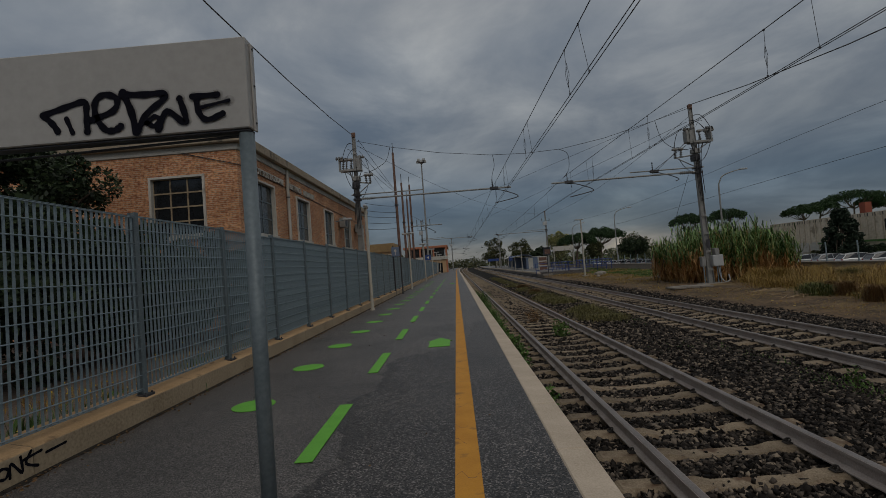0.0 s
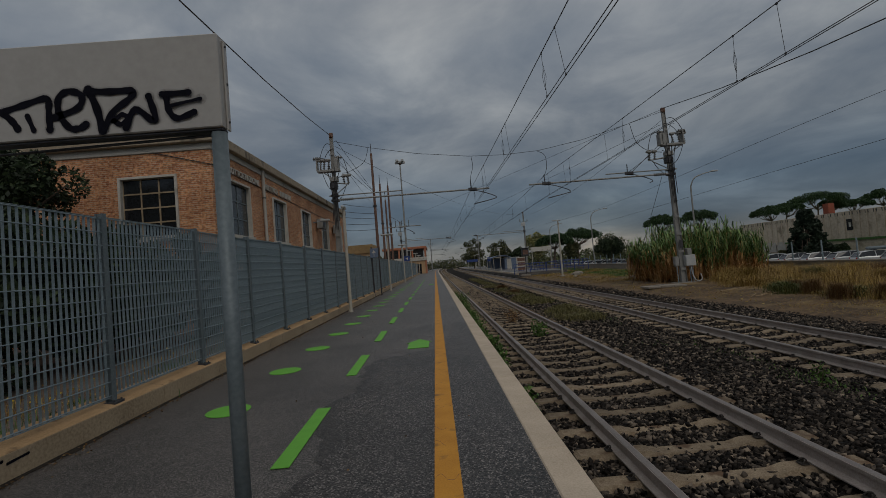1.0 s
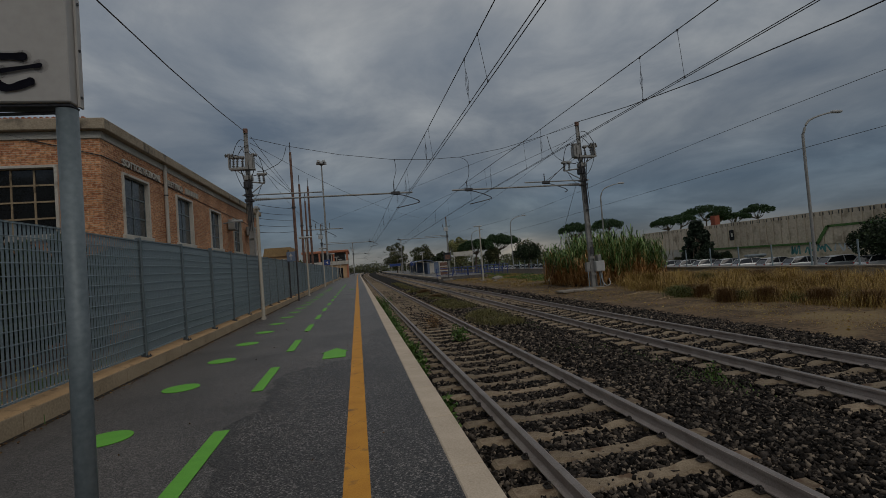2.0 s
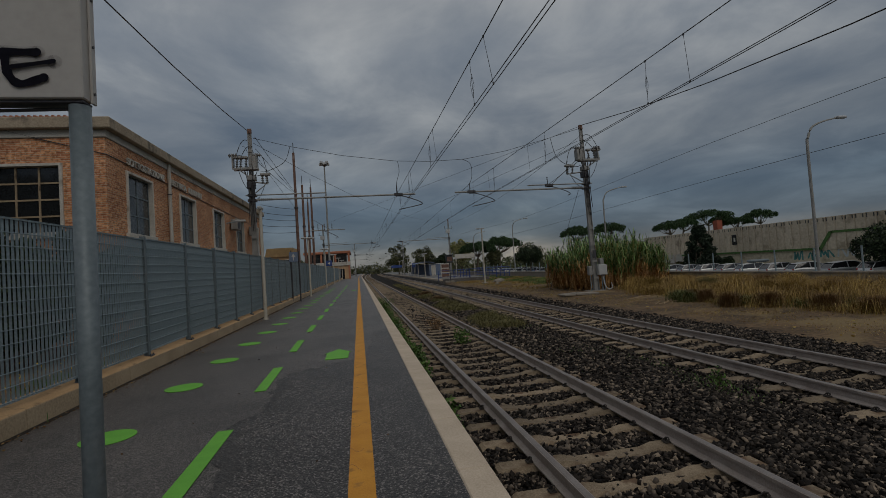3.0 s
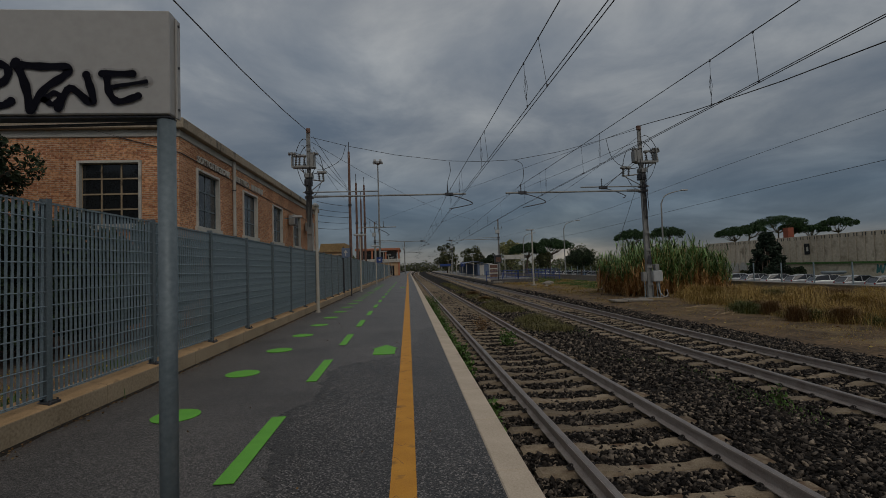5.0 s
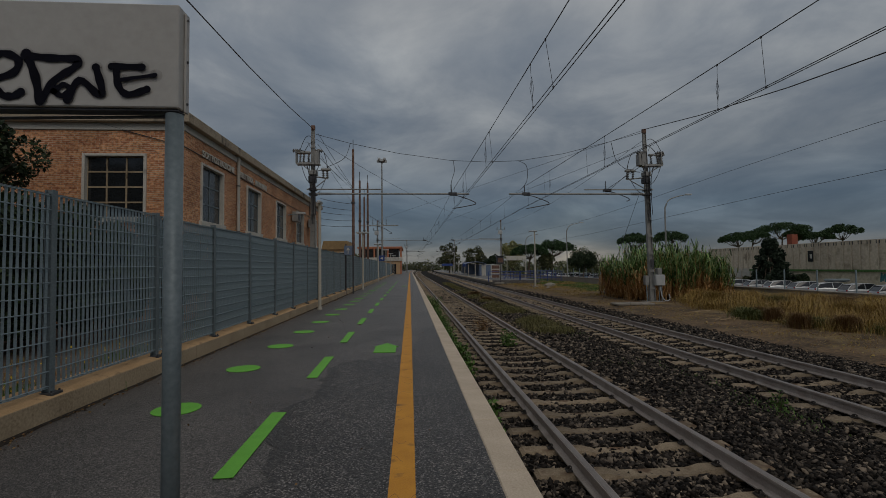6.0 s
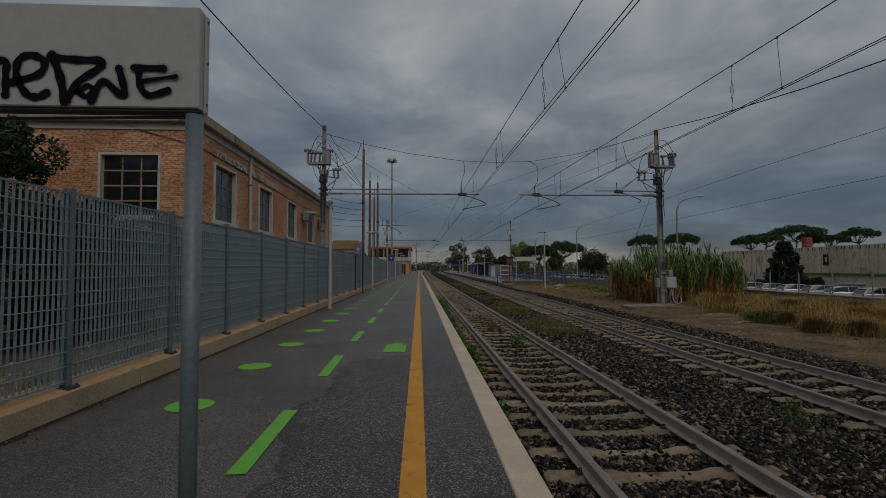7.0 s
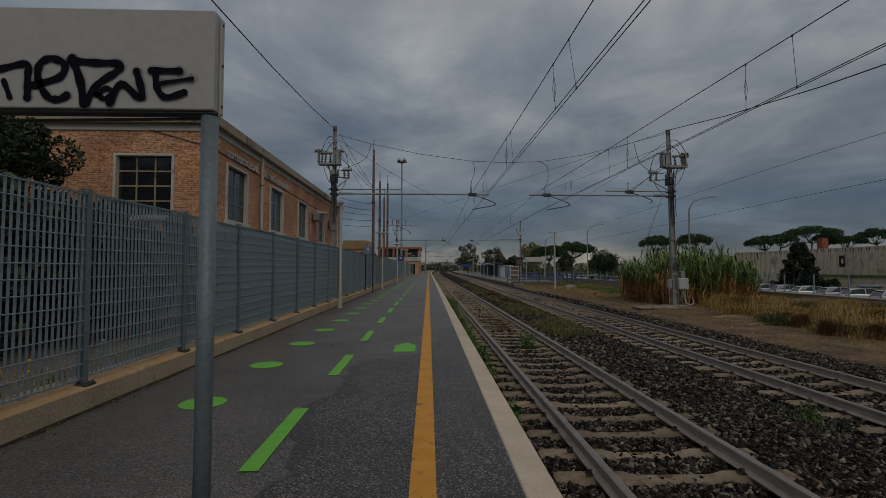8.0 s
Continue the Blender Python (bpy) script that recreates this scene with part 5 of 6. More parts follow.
for za, zb in ((8.5, 7.8), (7.9, 7.75), (7.3, 7.65)):
    loose_wire("dark cable from switchgear mast to rusty pole", arc((-4.8, MASTY, za), (-4.5, 38, zb), 0.05, 4), 0.013)

flood = thing("floodlight_mast", "very tall slim floodlight mast with lamp crown", "floodlight mast", -4.05, 70, -0.05)
part("shaft", Geo().tube([(0, 0, 0), (0, 0, 9), (0, 0, 17.3)], 0.17, 10, 0.09), MASTGREY, flood)
part("crown", Geo().tube([(0, 0, 17.2), (0, 0, 17.3)], 0.4, 14), DARKSTEEL, flood)
for i in range(8):
    a = i * math.pi / 4
    part("floodlight", Geo().box(0.55 * math.cos(a) - 0.2, 0.55 * math.cos(a) + 0.2, 0.55 * math.sin(a) - 0.2, 0.55 * math.sin(a) + 0.2, 17.2 + 0.25 * (i % 2), 17.55 + 0.25 * (i % 2), 0.05), BOXGREY, flood)

cottage = thing("small_house", "small pink rendered house with brown tile roof", "house", -9.65, 62, -0.05)
part("wall", Geo().box(-1.6, 1.6, 0, 5, 0, 3.9), OCHREWALL, cottage)
part("roof", Geo().prism([(-1.8, 3.85), (1.8, 3.85), (1.55, 4.95), (-1.55, 4.95)], "y", -0.3, 5.3), BROWNTILE, cottage, "brown tile roof")
for x in (-0.7, 0.5):
    w = part("window", Geo().box(x, x + 0.6, -0.03, 0.0, 2.6, 3.4), GLASS, cottage)
    part("frame", Geo().box(x - 0.06, x + 0.66, -0.05, -0.03, 3.4, 3.48), FRAMEWHITE, w)

station = thing("station_building", "two-storey red and ochre station building with balcony", "building", -5.5, 98, 0)
part("lower_wall", Geo().box(-5, 3.6, 0, 14, 0, 2.9), OCHREWALL, station, "ochre ground floor wall")
part("upper_wall", Geo().box(-5, 3.2, 2.2, 14, 2.9, 5.4), GLASSGREY, station, "dark recessed upper storey")
part("roof", Geo().box(-5.3, 4.0, -0.3, 14.3, 5.3, 5.75, 0.05), REDWALL, station, "red-brown roof fascia")
part("balcony", Geo().box(-5.2, 4.0, -0.3, 2.2, 2.75, 3.5, 0.03), PLASTER, station, "pale balcony parapet")
for x in (-4.9, -2.0, 0.8, 3.5):
    part("column", Geo().box(x, x + 0.35, -0.2, 0.15, 0 if x > 3 else 3.5, 5.3, 0.02), REDWALL, station)
part("door", Geo().box(1.9, 2.7, -0.04, 0, 0, 2.1), GLASS, station, "dark doorway")
for x in (-4, -2.5, -1.0, 0.6):
    part("window", Geo().box(x, x + 0.9, -0.04, 0, 1.0, 2.2), GLASS, station)

# ---- opposite platform with shelters, rails and lamps ----
far_platform = structure("platform_far", Geo().strip([(9.0, -0.9), (9.0, -0.3), (15.0, -0.3), (15.0, -0.9)], [55, 65, 80, 100, 125, 150, 180, 220, 260], spread), ASPHALT, "low grey platform across the tracks", "platform")
part("edge_stone_rest", Geo().strip([(8.98, -0.5), (8.98, -0.292), (9.25, -0.292), (9.25, -0.5)], [54.9, 65, 80, 100, 125, 150, 180, 220, 260], spread), EDGE, far_platform)


def shelter(x, y, roof, label):
    t = thing("platform_shelter", label, "shelter", x, y, -0.3, "platform shelters")
    for dx in (0, 2.6):
        for dy in (0, 4):
            part("post", Geo().tube([(dx, dy, 0), (dx, dy, 2.3)], 0.05, 8), CREAM, t)
    v = [(-0.5, 2.25), (0.3, 2.5), (1.3, 2.62), (2.3, 2.5), (3.1, 2.25), (3.1, 2.17), (2.3, 2.4), (1.3, 2.5), (0.3, 2.4), (-0.5, 2.17)]
    part("roof", Geo().prism(v, "y", -0.5, 4.5), roof, t, "curved sheet roof")
    part("back_panel", Geo().box(2.55, 2.6, 0.1, 3.9, 0.2, 2.1), BLUEGREY, t)
    part("side_panel", Geo().box(0.3, 2.5, 3.95, 4.0, 0.2, 2.1), BLUEGREY, t)
    part("bench", Geo().box(1.9, 2.4, 0.5, 3.5, 0.42, 0.48), BLUE, t)


shelter(11.2, 100, PLASTER, "open platform shelter with pale curved roof")
shelter(10.6, 84, BLUEGREY, "open platform shelter with blue curved roof")
hut = thing("ticket_kiosk", "small blue-grey kiosk with a flat roof", "kiosk", 12.6, 84, -0.3)
part("body", Geo().box(0, 2.6, 0, 4, 0, 2.0, 0.02), BLUEGREY, hut)
part("roof", Geo().box(-0.1, 2.7, -0.1, 4.1, 2.0, 2.12, 0.02), BOXGREY, hut)
part("door", Geo().box(0.4, 1.2, -0.03, 0, 0, 1.9), PLASTER, hut)
for x, y in ((9.6, 92), (9.9, 106), (10.4, 120), (9.3, 66), (11.0, 140)):
    platform_lamp(x, y, True).location.z = -0.3
bs = thing("blue_platform_sign", "blue station sign on a slim cream post", "sign", 10.6, 90, -0.3)
part("post", Geo().tube([(0, 0, 0), (0, 0, 2.4)], 0.05, 8), CREAM, bs)
part("board", Geo().box(-0.4, 0.4, -0.08, -0.04, 1.7, 2.5, 0.02), BLUE, bs)
long_sign = thing("name_board", "long blue name board on two posts", "sign", 9.0, 112, -0.3)
for dx in (-1, 1):
    part("post", Geo().tube([(dx, 0, 0), (dx, 0, 2.3)], 0.05, 8), CREAM, long_sign)
part("board", Geo().box(-1.3, 1.3, -0.08, -0.03, 1.9, 2.5, 0.02), BLUE, long_sign)
nb = thing("white_name_board", "blank white station board on two cream posts", "sign", 14.3, 62, -0.6)
for dx in (-1.25, 1.25):
    part("post", Geo().tube([(dx, 0.06, 0), (dx, 0.06, 3.3)], 0.05, 8), CREAM, nb)
part("board", Geo().box(-1.35, 1.35, -0.05, 0.0, 2.75, 3.35, 0.02), FRAMEWHITE, nb)

signal = thing("shunting_signal", "dark lantern signal on a thin post by the track", "signal", 10.75, 55, -0.72)
part("post", Geo().tube([(0, 0, 0), (0, 0, 2.4)], 0.06, 8), DARKSTEEL, signal)
sb = part("lantern", Geo().box(-0.4, 0.4, -0.25, 0.25, 2.35, 3.25, 0.04), DARKSTEEL, signal, "dark lantern box")
part("lens", Geo().box(-0.3, 0.3, -0.27, -0.25, 2.55, 3.05), RUST, sb, "dull brown glass lens")
part("hood", Geo().box(-0.5, 0.5, -0.4, 0.3, 3.25, 3.31, 0.01), DARKSTEEL, sb)
part("plinth", Geo().box(-0.7, 0.4, -0.4, 0.4, -0.05, 0.2, 0.03), CONCRETE, signal)


def railing(x, y, length, along_x):
    t = thing("blue_railing", "blue painted tubular railing at platform end", "railing", x, y, -0.5, "blue railings at the platform end")
    d = (1, 0) if along_x else (0, 1)
    n = max(2, int(length / 1.6) + 1)
    for i in range(n):
        s = length * i / (n - 1)
        part("post", Geo().tube([(d[0] * s, d[1] * s, 0), (d[0] * s, d[1] * s, 1.25)], 0.045, 8), BLUE, t)
    for z in (0.45, 0.85, 1.22):
        part("bar", Geo().tube([(0, 0, z), (d[0] * length, d[1] * length, z)], 0.035, 6), BLUE, t)


railing(9.4, 55.5, 3.8, True)
railing(13.3, 55.5, 5.0, True)
railing(18.3, 57.5, 14, False)
railing(13.3, 55.5, 9, False)
cabinet = thing("glazed_cabinet", "pale glazed cabinet with brown panes on platform", "cabinet", 10.9, 62, -0.3)
part("body", Geo().box(0, 1.2, 0, 0.5, 0, 1.9, 0.02), PLASTER, cabinet)
for j in range(3):
    part("panel", Geo().box(0.1, 1.1, -0.02, 0, 0.15 + 0.6 * j, 0.6 + 0.6 * j), RUST, cabinet)

verge_pole = thing("verge_lamp", "cream painted lamp post on the dry verge", "lamp post", 12.15, 44.6, -0.72)
part("pole", Geo().tube([(0, 0, 0), (0, 0, 5.4)], 0.085, 10, 0.06), CREAM, verge_pole)
part("lamp_head", Geo().box(-0.55, 0.25, -0.12, 0.12, 5.4, 5.5, 0.02), BOXGREY, verge_pole)
part("stone_base", Geo().box(-0.25, 0.25, -0.25, 0.25, -0.05, 0.12, 0.03), CONCRETE, verge_pole)


def street_lamp(x, y):
    t = thing("street_lamp", "tall grey street lamp with curved arm over car park", "street lamp", x, y, LOTZ, "street lamps along the car park")
    h = 7.95 - LOTZ
    pts = [(0, 0, 0), (0, 0, 4), (0, 0, h - 1.5), (0.08, 0, h - 0.9), (0.35, 0, h - 0.35), (0.8, 0, h - 0.08), (1.5, 0, h + 0.12), (2.2, 0, h + 0.25)]
    part("pole", Geo().tube(curve(pts, 4), 0.085, 10, 0.04), MASTGREY, t)
    part("lamp_head", Geo().box(2.1, 2.75, -0.13, 0.13, h + 0.2, h + 0.34, 0.04), BOXGREY, t)


for y in (21.8, 43.9, 72.7, 99.0):
    street_lamp(25.0, y)
wall_x = 20.72
rw = structure("wall_retaining", Geo().box(wall_x, wall_x + 0.28, -20, 110, LOTZ - 0.05, -0.17), CONCRETE, "low concrete retaining wall beside the car park", "wall")
part("coping", Geo().box(wall_x - 0.05, wall_x + 0.33, -20, 110, -0.17, -0.09, 0.015), CONCRETE, rw)
for i in range(36):
    y = 3.67 + 2.1 * i
    t = thing("fence_post", "thin galvanised post on the low concrete wall", "post", wall_x + 0.14, y, -0.09, "posts on the retaining wall")
    part("post", Geo().tube([(0, 0, 0), (0, 0, 1.08)], 0.035, 8), GALV, t)
    part("base", Geo().box(-0.07, 0.07, -0.07, 0.07, 0, 0.015), GALV, t)

# ---- parked cars ----


def car(paint, kind):
    """A small hatchback seen from its rear quarter: lofted body, glazed cabin, lamps and wheels."""
    t = thing("parked_car", paint[1], "car", 0, 0, 0, "cars in the car park")
    L, W, H = 4.1, 0.86, 1.47
    st = [(-2.05, 0.45, 0.72, 0.8), (-1.95, 0.28, 0.92, 0.95), (-1.2, 0.2, 0.96, 1.0), (0.3, 0.18, 0.93, 1.0), (1.1, 0.18, 0.88, 1.0), (1.85, 0.24, 0.76, 0.94), (2.05, 0.38, 0.6, 0.8)]
    g = Geo()
    n = 8
    for x, lo, hi, w in st:
        ww = W * w
        g.v += [(x, -ww * 0.9, lo), (x, -ww, lo + 0.12), (x, -ww, hi - 0.12), (x, -ww * 0.9, hi), (x, ww * 0.9, hi), (x, ww, hi - 0.12), (x, ww, lo + 0.12), (x, ww * 0.9, lo)]
    k = len(st)
    g.f += [(i * n + j, i * n + (j + 1) % n, (i + 1) * n + (j + 1) % n, (i + 1) * n + j) for i in range(k - 1) for j in range(n)]
    g.f += [tuple(range(n)), tuple((k - 1) * n + j for j in range(n))]
    body = part("body", g, paint[0], t, smooth=False)
    cab = [(-1.98, 0.9, 0.9, 0.72), (-1.55, 0.93, H - 0.12, 0.66), (-0.6, 0.93, H, 0.66), (0.25, 0.92, H - 0.03, 0.66), (1.15, 0.86, 0.9, 0.74)]
    g = Geo()
    for x, lo, hi, w in cab:
        g.v += [(x, -0.78, lo), (x, -w, hi), (x, w, hi), (x, 0.78, lo)]
    g.f += [(i * 4 + j, i * 4 + j + 1, (i + 1) * 4 + j + 1, (i + 1) * 4 + j) for i in range(4) for j in range(3)]
    g.f += [(0, 1, 2, 3), (16, 17, 18, 19)]
    part("cabin_glass", g, CARGLASS, t, "dark tinted windows")
    roof = Geo()
    for x, z, w in ((-1.62, H - 0.13, 0.66), (-0.6, H + 0.012, 0.67), (0.25, H - 0.015, 0.67), (0.42, H - 0.1, 0.68)):
        roof.v += [(x, -w, z), (x, -w * 0.8, z + 0.025), (x, w * 0.8, z + 0.025), (x, w, z)]
    roof.f += [(i * 4 + j, i * 4 + j + 1, (i + 1) * 4 + j + 1, (i + 1) * 4 + j) for i in range(3) for j in range(3)]
    part("roof", roof, paint[0], t)
    for s in (-1, 1):
        for p, q in (((-1.98, 0.79 * s, 0.9), (-1.56, 0.68 * s, H - 0.1)), ((-0.45, 0.8 * s, 0.92), (-0.5, 0.68 * s, H)), ((1.15, 0.79 * s, 0.87), (0.28, 0.68 * s, H - 0.02))):
            part("pillar", Geo().tube([p, q], 0.035, 6), paint[0], t)
        part("tail_lamp", Geo().box(-2.04, -1.86, s * 0.68 - 0.07, s * 0.68 + 0.09, 0.74, 0.88, 0.02), LAMPRED, t)
        part("headlamp", Geo().box(1.8, 1.99, s * 0.6 - 0.14, s * 0.6 + 0.14, 0.6, 0.74, 0.02), LAMPCLEAR, t)
        part("mirror", Geo().box(0.75, 0.92, s * 0.86 - 0.1, s * 0.86 + 0.1, 0.92, 1.04, 0.02), paint[0], t)
        for x in (-1.25, 1.28):
            w = part("wheel", Geo().tube([(x, s * 0.7, 0.31), (x, s * 0.89, 0.31)], 0.31, 16), TYRE, t)
            part("rim", Geo().tube([(x, s * 0.88, 0.31), (x, s * 0.9, 0.31)], 0.2, 12), ALLOY, w)
    part("bumper", Geo().box(-2.1, -1.9, -0.74, 0.74, 0.4, 0.58, 0.03), paint[0], t)
    part("plate_bar", Geo().box(-2.115, -2.1, -0.26, 0.26, 0.62, 0.73), FRAMEWHITE, t)
    return t


def paint(name, low, high, label):
    return surface(name, low, high, 2, 0.28, 0.0, 20, metal=0.25, spec=0.6), label


PAINTS = [paint("white_car_paint", (0.6, 0.6, 0.6), (0.68, 0.68, 0.67), "white hatchback parked in the car park row"),
          paint("silver_car_paint", (0.34, 0.35, 0.36), (0.4, 0.41, 0.42), "silver hatchback parked in the car park row"),
          paint("grey_car_paint", (0.1, 0.11, 0.12), (0.14, 0.15, 0.16), "dark grey hatchback parked in the car park row"),
          paint("red_car_paint", (0.26, 0.03, 0.025), (0.32, 0.04, 0.03), "dull red hatchback parked in the car park row"),
          paint("blue_car_paint", (0.05, 0.09, 0.17), (0.07, 0.12, 0.22), "blue hatchback parked in the car park row")]
masters = [car(p, 0) for p in PAINTS]
order = random.Random(5)
for row, (cx, y0, y1, turn) in enumerate(((44.0, 22.2, 150, -16), (50.0, 62, 150, 164))):
    y = y0
    i = 0
    while y < y1:
        pick = order.choice((0, 0, 0, 1, 1, 2, 1, 0, 4)) if (row or i > 4) else (0, 1, 0, 0, 1)[i]
        if 52 < y < 66 and row == 0 and i % 3 == 0:
            pick = 3
        if row == 0 or i % 4 != 2:
            copy_thing(masters[pick], pose(cx + order.uniform(-0.3, 0.3), y, LOTZ, 0, 0, turn + order.uniform(-4, 4)))
        y += 3.3 + order.uniform(-0.1, 0.1)
        i += 1
for src in masters:
    for o in (*src.children_recursive, src):
        bpy.data.objects.remove(o)
rb = thing("roof_box", "long grey roof box on a parked car", "roof box", 44.0, 45.3, LOTZ + 1.5, rz=-16)
part("shell", Geo().box(-1.05, 1.05, -0.4, 0.4, 0.06, 0.36, 0.12), GREYPOST, rb)
for x in (-0.6, 0.5):
    part("bar", Geo().box(x, x + 0.06, -0.62, 0.62, 0.0, 0.06), DARKSTEEL, rb)

# ---- the factory beyond the car park ----
FX, FY0, FY1, FZ = 55.0, 18.0, 82.0, 4.1
factory = thing("factory_hall", "long stained concrete factory hall with ribbed panels", "building", FX + 10, 50, LOTZ)
part("front_wall", Geo().box(FX, FX + 0.4, FY0, FY1, 0.2, FZ), FACTORY, factory, "stained pale concrete wall", absolute=True)
part("lower_wall", Geo().box(FX + 0.1, FX + 0.4, FY0, FY1, LOTZ, 0.2), FACTORY, factory, absolute=True)
part("side_wall", Geo().box(FX, FX + 22, FY1, FY1 + 0.4, LOTZ, FZ), FACTORY, factory, absolute=True)
part("side_wall", Geo().box(FX, FX + 22, FY0 - 0.4, FY0, LOTZ, FZ), FACTORY, factory, absolute=True)
part("roof", Geo().box(FX + 0.4, FX + 22, FY0, FY1, FZ - 0.4, FZ - 0.1), CONCRETE, factory, absolute=True)
rib_me = Geo().box(-0.1, 0, -0.06, 0.06, 0, FZ - 0.25).mesh("rib", FACTORY)
slot_me = Geo().box(-0.03, 0.0, -0.05, 0.05, 0, 0.42).mesh("drain_slot", DARKSTEEL)
for i in range(57):
    y = FY0 + 0.6 + 1.12 * i
    ob = new("rib", rib_me)
    ob.parent, ob.matrix_parent_inverse, ob.location = factory, world_of(factory).inverted(), (FX, y, 0.22)
    for dy in (-0.18, 0.2):
        ob = new("drain_slot", slot_me)
        ob.parent, ob.matrix_parent_inverse, ob.location = factory, world_of(factory).inverted(), (FX - 0.1 * 0, y + dy, FZ - 0.5)
part("green_band", Geo().box(FX - 0.125, FX - 0.1, 47.4, FY1 - 10, 0.24, 0.5), GREENBAND, factory, "dark green painted band", absolute=True)
part("green_band", Geo().prism([(47.7, 0.24), (46.2, 2.35), (45.7, 2.35), (47.2, 0.24)], "x", FX - 0.125, FX - 0.1), GREENBAND, factory, absolute=True)
part("green_band", Geo().box(FX - 0.125, FX - 0.1, 34, 46.0, 2.15, 2.42), GREENBAND, factory, absolute=True)
win = part("window", Geo().box(FX - 0.13, FX - 0.1, 59.9, 60.75, 1.55, 3.05), GLASS, factory, "tall dark window slot", absolute=True)
part("frame", Geo().box(FX - 0.15, FX - 0.13, 60.1, 60.4, 2.0, 2.6), FRAMEWHITE, win, absolute=True)
for i in range(8):
    part("strip_window", Geo().box(FX - 0.05, FX - 0.0, 66 + 2 * i, 67.7 + 2 * i, -0.9, 0.6), FRAMEWHITE if i % 3 else PLASTER, factory, "milky strip window", absolute=True)
for i, (y, w, z0, z1) in enumerate(((50.5, 0.9, -0.9, 0.2), (48.6, 0.8, -1.0, 0.15), (46.9, 0.9, -0.8, 0.2), (44.2, 1.7, -0.7, 0.45))):
    col = TEAL if i < 3 else PALEGRAFF
    w, wide = w * 0.8, 0.2
    rg = random.Random(i + 70)
    zig = stroke([(y + w * (k / 3 - 1) + rg.uniform(-0.2, 0.2), (z0, z1)[k % 2] + rg.uniform(-0.1, 0.4) * (1, -1)[k % 2]) for k in range(7)], wide, 0)
    zig.v = [(FX + 0.094 - 0.002 * i, p[0], p[2]) for p in zig.v]
    part("wall_graffiti", zig, col, factory, "faded zigzag wall graffiti", absolute=True)
part("chimney", Geo().box(FX + 6, FX + 7.0, 70.4, 71.4, FZ - 0.4, FZ + 1.9, 0.02), CHIMNEY, factory, "square red brick chimney", absolute=True)
shed = thing("far_shed", "low pale industrial shed behind reeds", "building", 75, 118, LOTZ)
part("wall", Geo().box(-10, 12, 0, 20, 0, 5.3), FACTORY, shed)
part("roof", Geo().prism([(-10.3, 5.3), (12.3, 5.3), (1, 7.0)], "y", -0.3, 20.3), CONCRETE, shed)
bank = structure("bank_grass", Geo().prism([(52.5, LOTZ), (54.98, LOTZ), (54.98, LOTZ + 0.75)], "y", 18, 72), LAWN, "green grass strip below the factory wall", "grass strip")

# ---- plants ----


def tree(name, label, x, y, z, trunk_h, clumps, spread, n, leaf, mat, seed, r0=0.16, limbs=5, twist=0.2):
    """A tapered trunk with limbs to the crown's clumps, and a crown of single leaves."""
    r = np.random.default_rng(seed)
    t = thing(name, label, "tree", x, y, z)
    g = Geo().tube([(0, 0, 0), (r.uniform(-twist, twist), r.uniform(-twist, twist), trunk_h * 0.5), (0, 0, trunk_h)], r0, 8, r0 * 0.6)
    trunk = part("trunk", g, BARK, t)
    idx = r.permutation(len(clumps))[:limbs]
    for k in idx:
        c = clumps[k]
        mid = (c[0] * 0.45, c[1] * 0.45, trunk_h * 0.9 + (c[2] - trunk_h) * 0.35)
        part("limb", Geo().tube([(0, 0, trunk_h * 0.88), mid, tuple(c)], r0 * 0.5, 6, r0 * 0.14), BARK, trunk)
    v, f = leaves(lumps(r, n, clumps, spread), np.full(n, leaf), r)
    crown = soup("crown", v, f, mat, "", "")
    crown.parent = t
    return t


def umbrella(seed, w, top, trunk):
    """Clumps of a stone pine's flat crown."""
    r = np.random.default_rng(seed)
    n = 70
    a, q = r.uniform(0, 2 * np.pi, n), np.sqrt(r.uniform(0, 1, n))
    c = np.stack([np.cos(a) * q * w, np.sin(a) * q * w, trunk + (top - trunk) * (0.75 - 0.45 * q ** 2 + r.uniform(-0.08, 0.08, n))], 1)
    return c, np.full(n, w * 0.16)


def rounded(seed, w, z0, z1, n=30):
    r = np.random.default_rng(seed)
    d = r.normal(size=(n, 3)); d /= np.linalg.norm(d, axis=1)[:, None]
    d *= r.uniform(0.35, 1.0, n)[:, None]
    c = d * [w, w, (z1 - z0) / 2] + [0, 0, (z0 + z1) / 2]
    return c, np.full(n, w * 0.34) * r.uniform(0.7, 1.2, n)


pines = ((64.7, 130, 4.6, 10.7, 7.2), (75.1, 130, 5.2, 11.3, 7.4), (94.5, 128, 4.6, 10.5, 7.4), (104.5, 135, 4.2, 11.6, 8.6), (116.5, 138, 7.0, 14.1, 10.4), (124.5, 142, 3.4, 12.4, 9.8), (129.0, 140, 4.6, 11.5, 8.8), (136.5, 138, 4.8, 13.8, 10.0), (27.5, 105, 4.0, 6.5, 3.6), (33.5, 108, 5.0, 7.6, 4.2))
for i, (x, y, w, top, trunk) in enumerate(pines):
    c, s = umbrella(i, w, top - LOTZ, trunk - LOTZ)
    tree("stone_pine", "dark umbrella-crowned stone pine beyond the car park", x, y, LOTZ, trunk - LOTZ, c, s, 9000, 0.17, LEAF_PINE, 50 + i, 0.3, 9, 0.8)
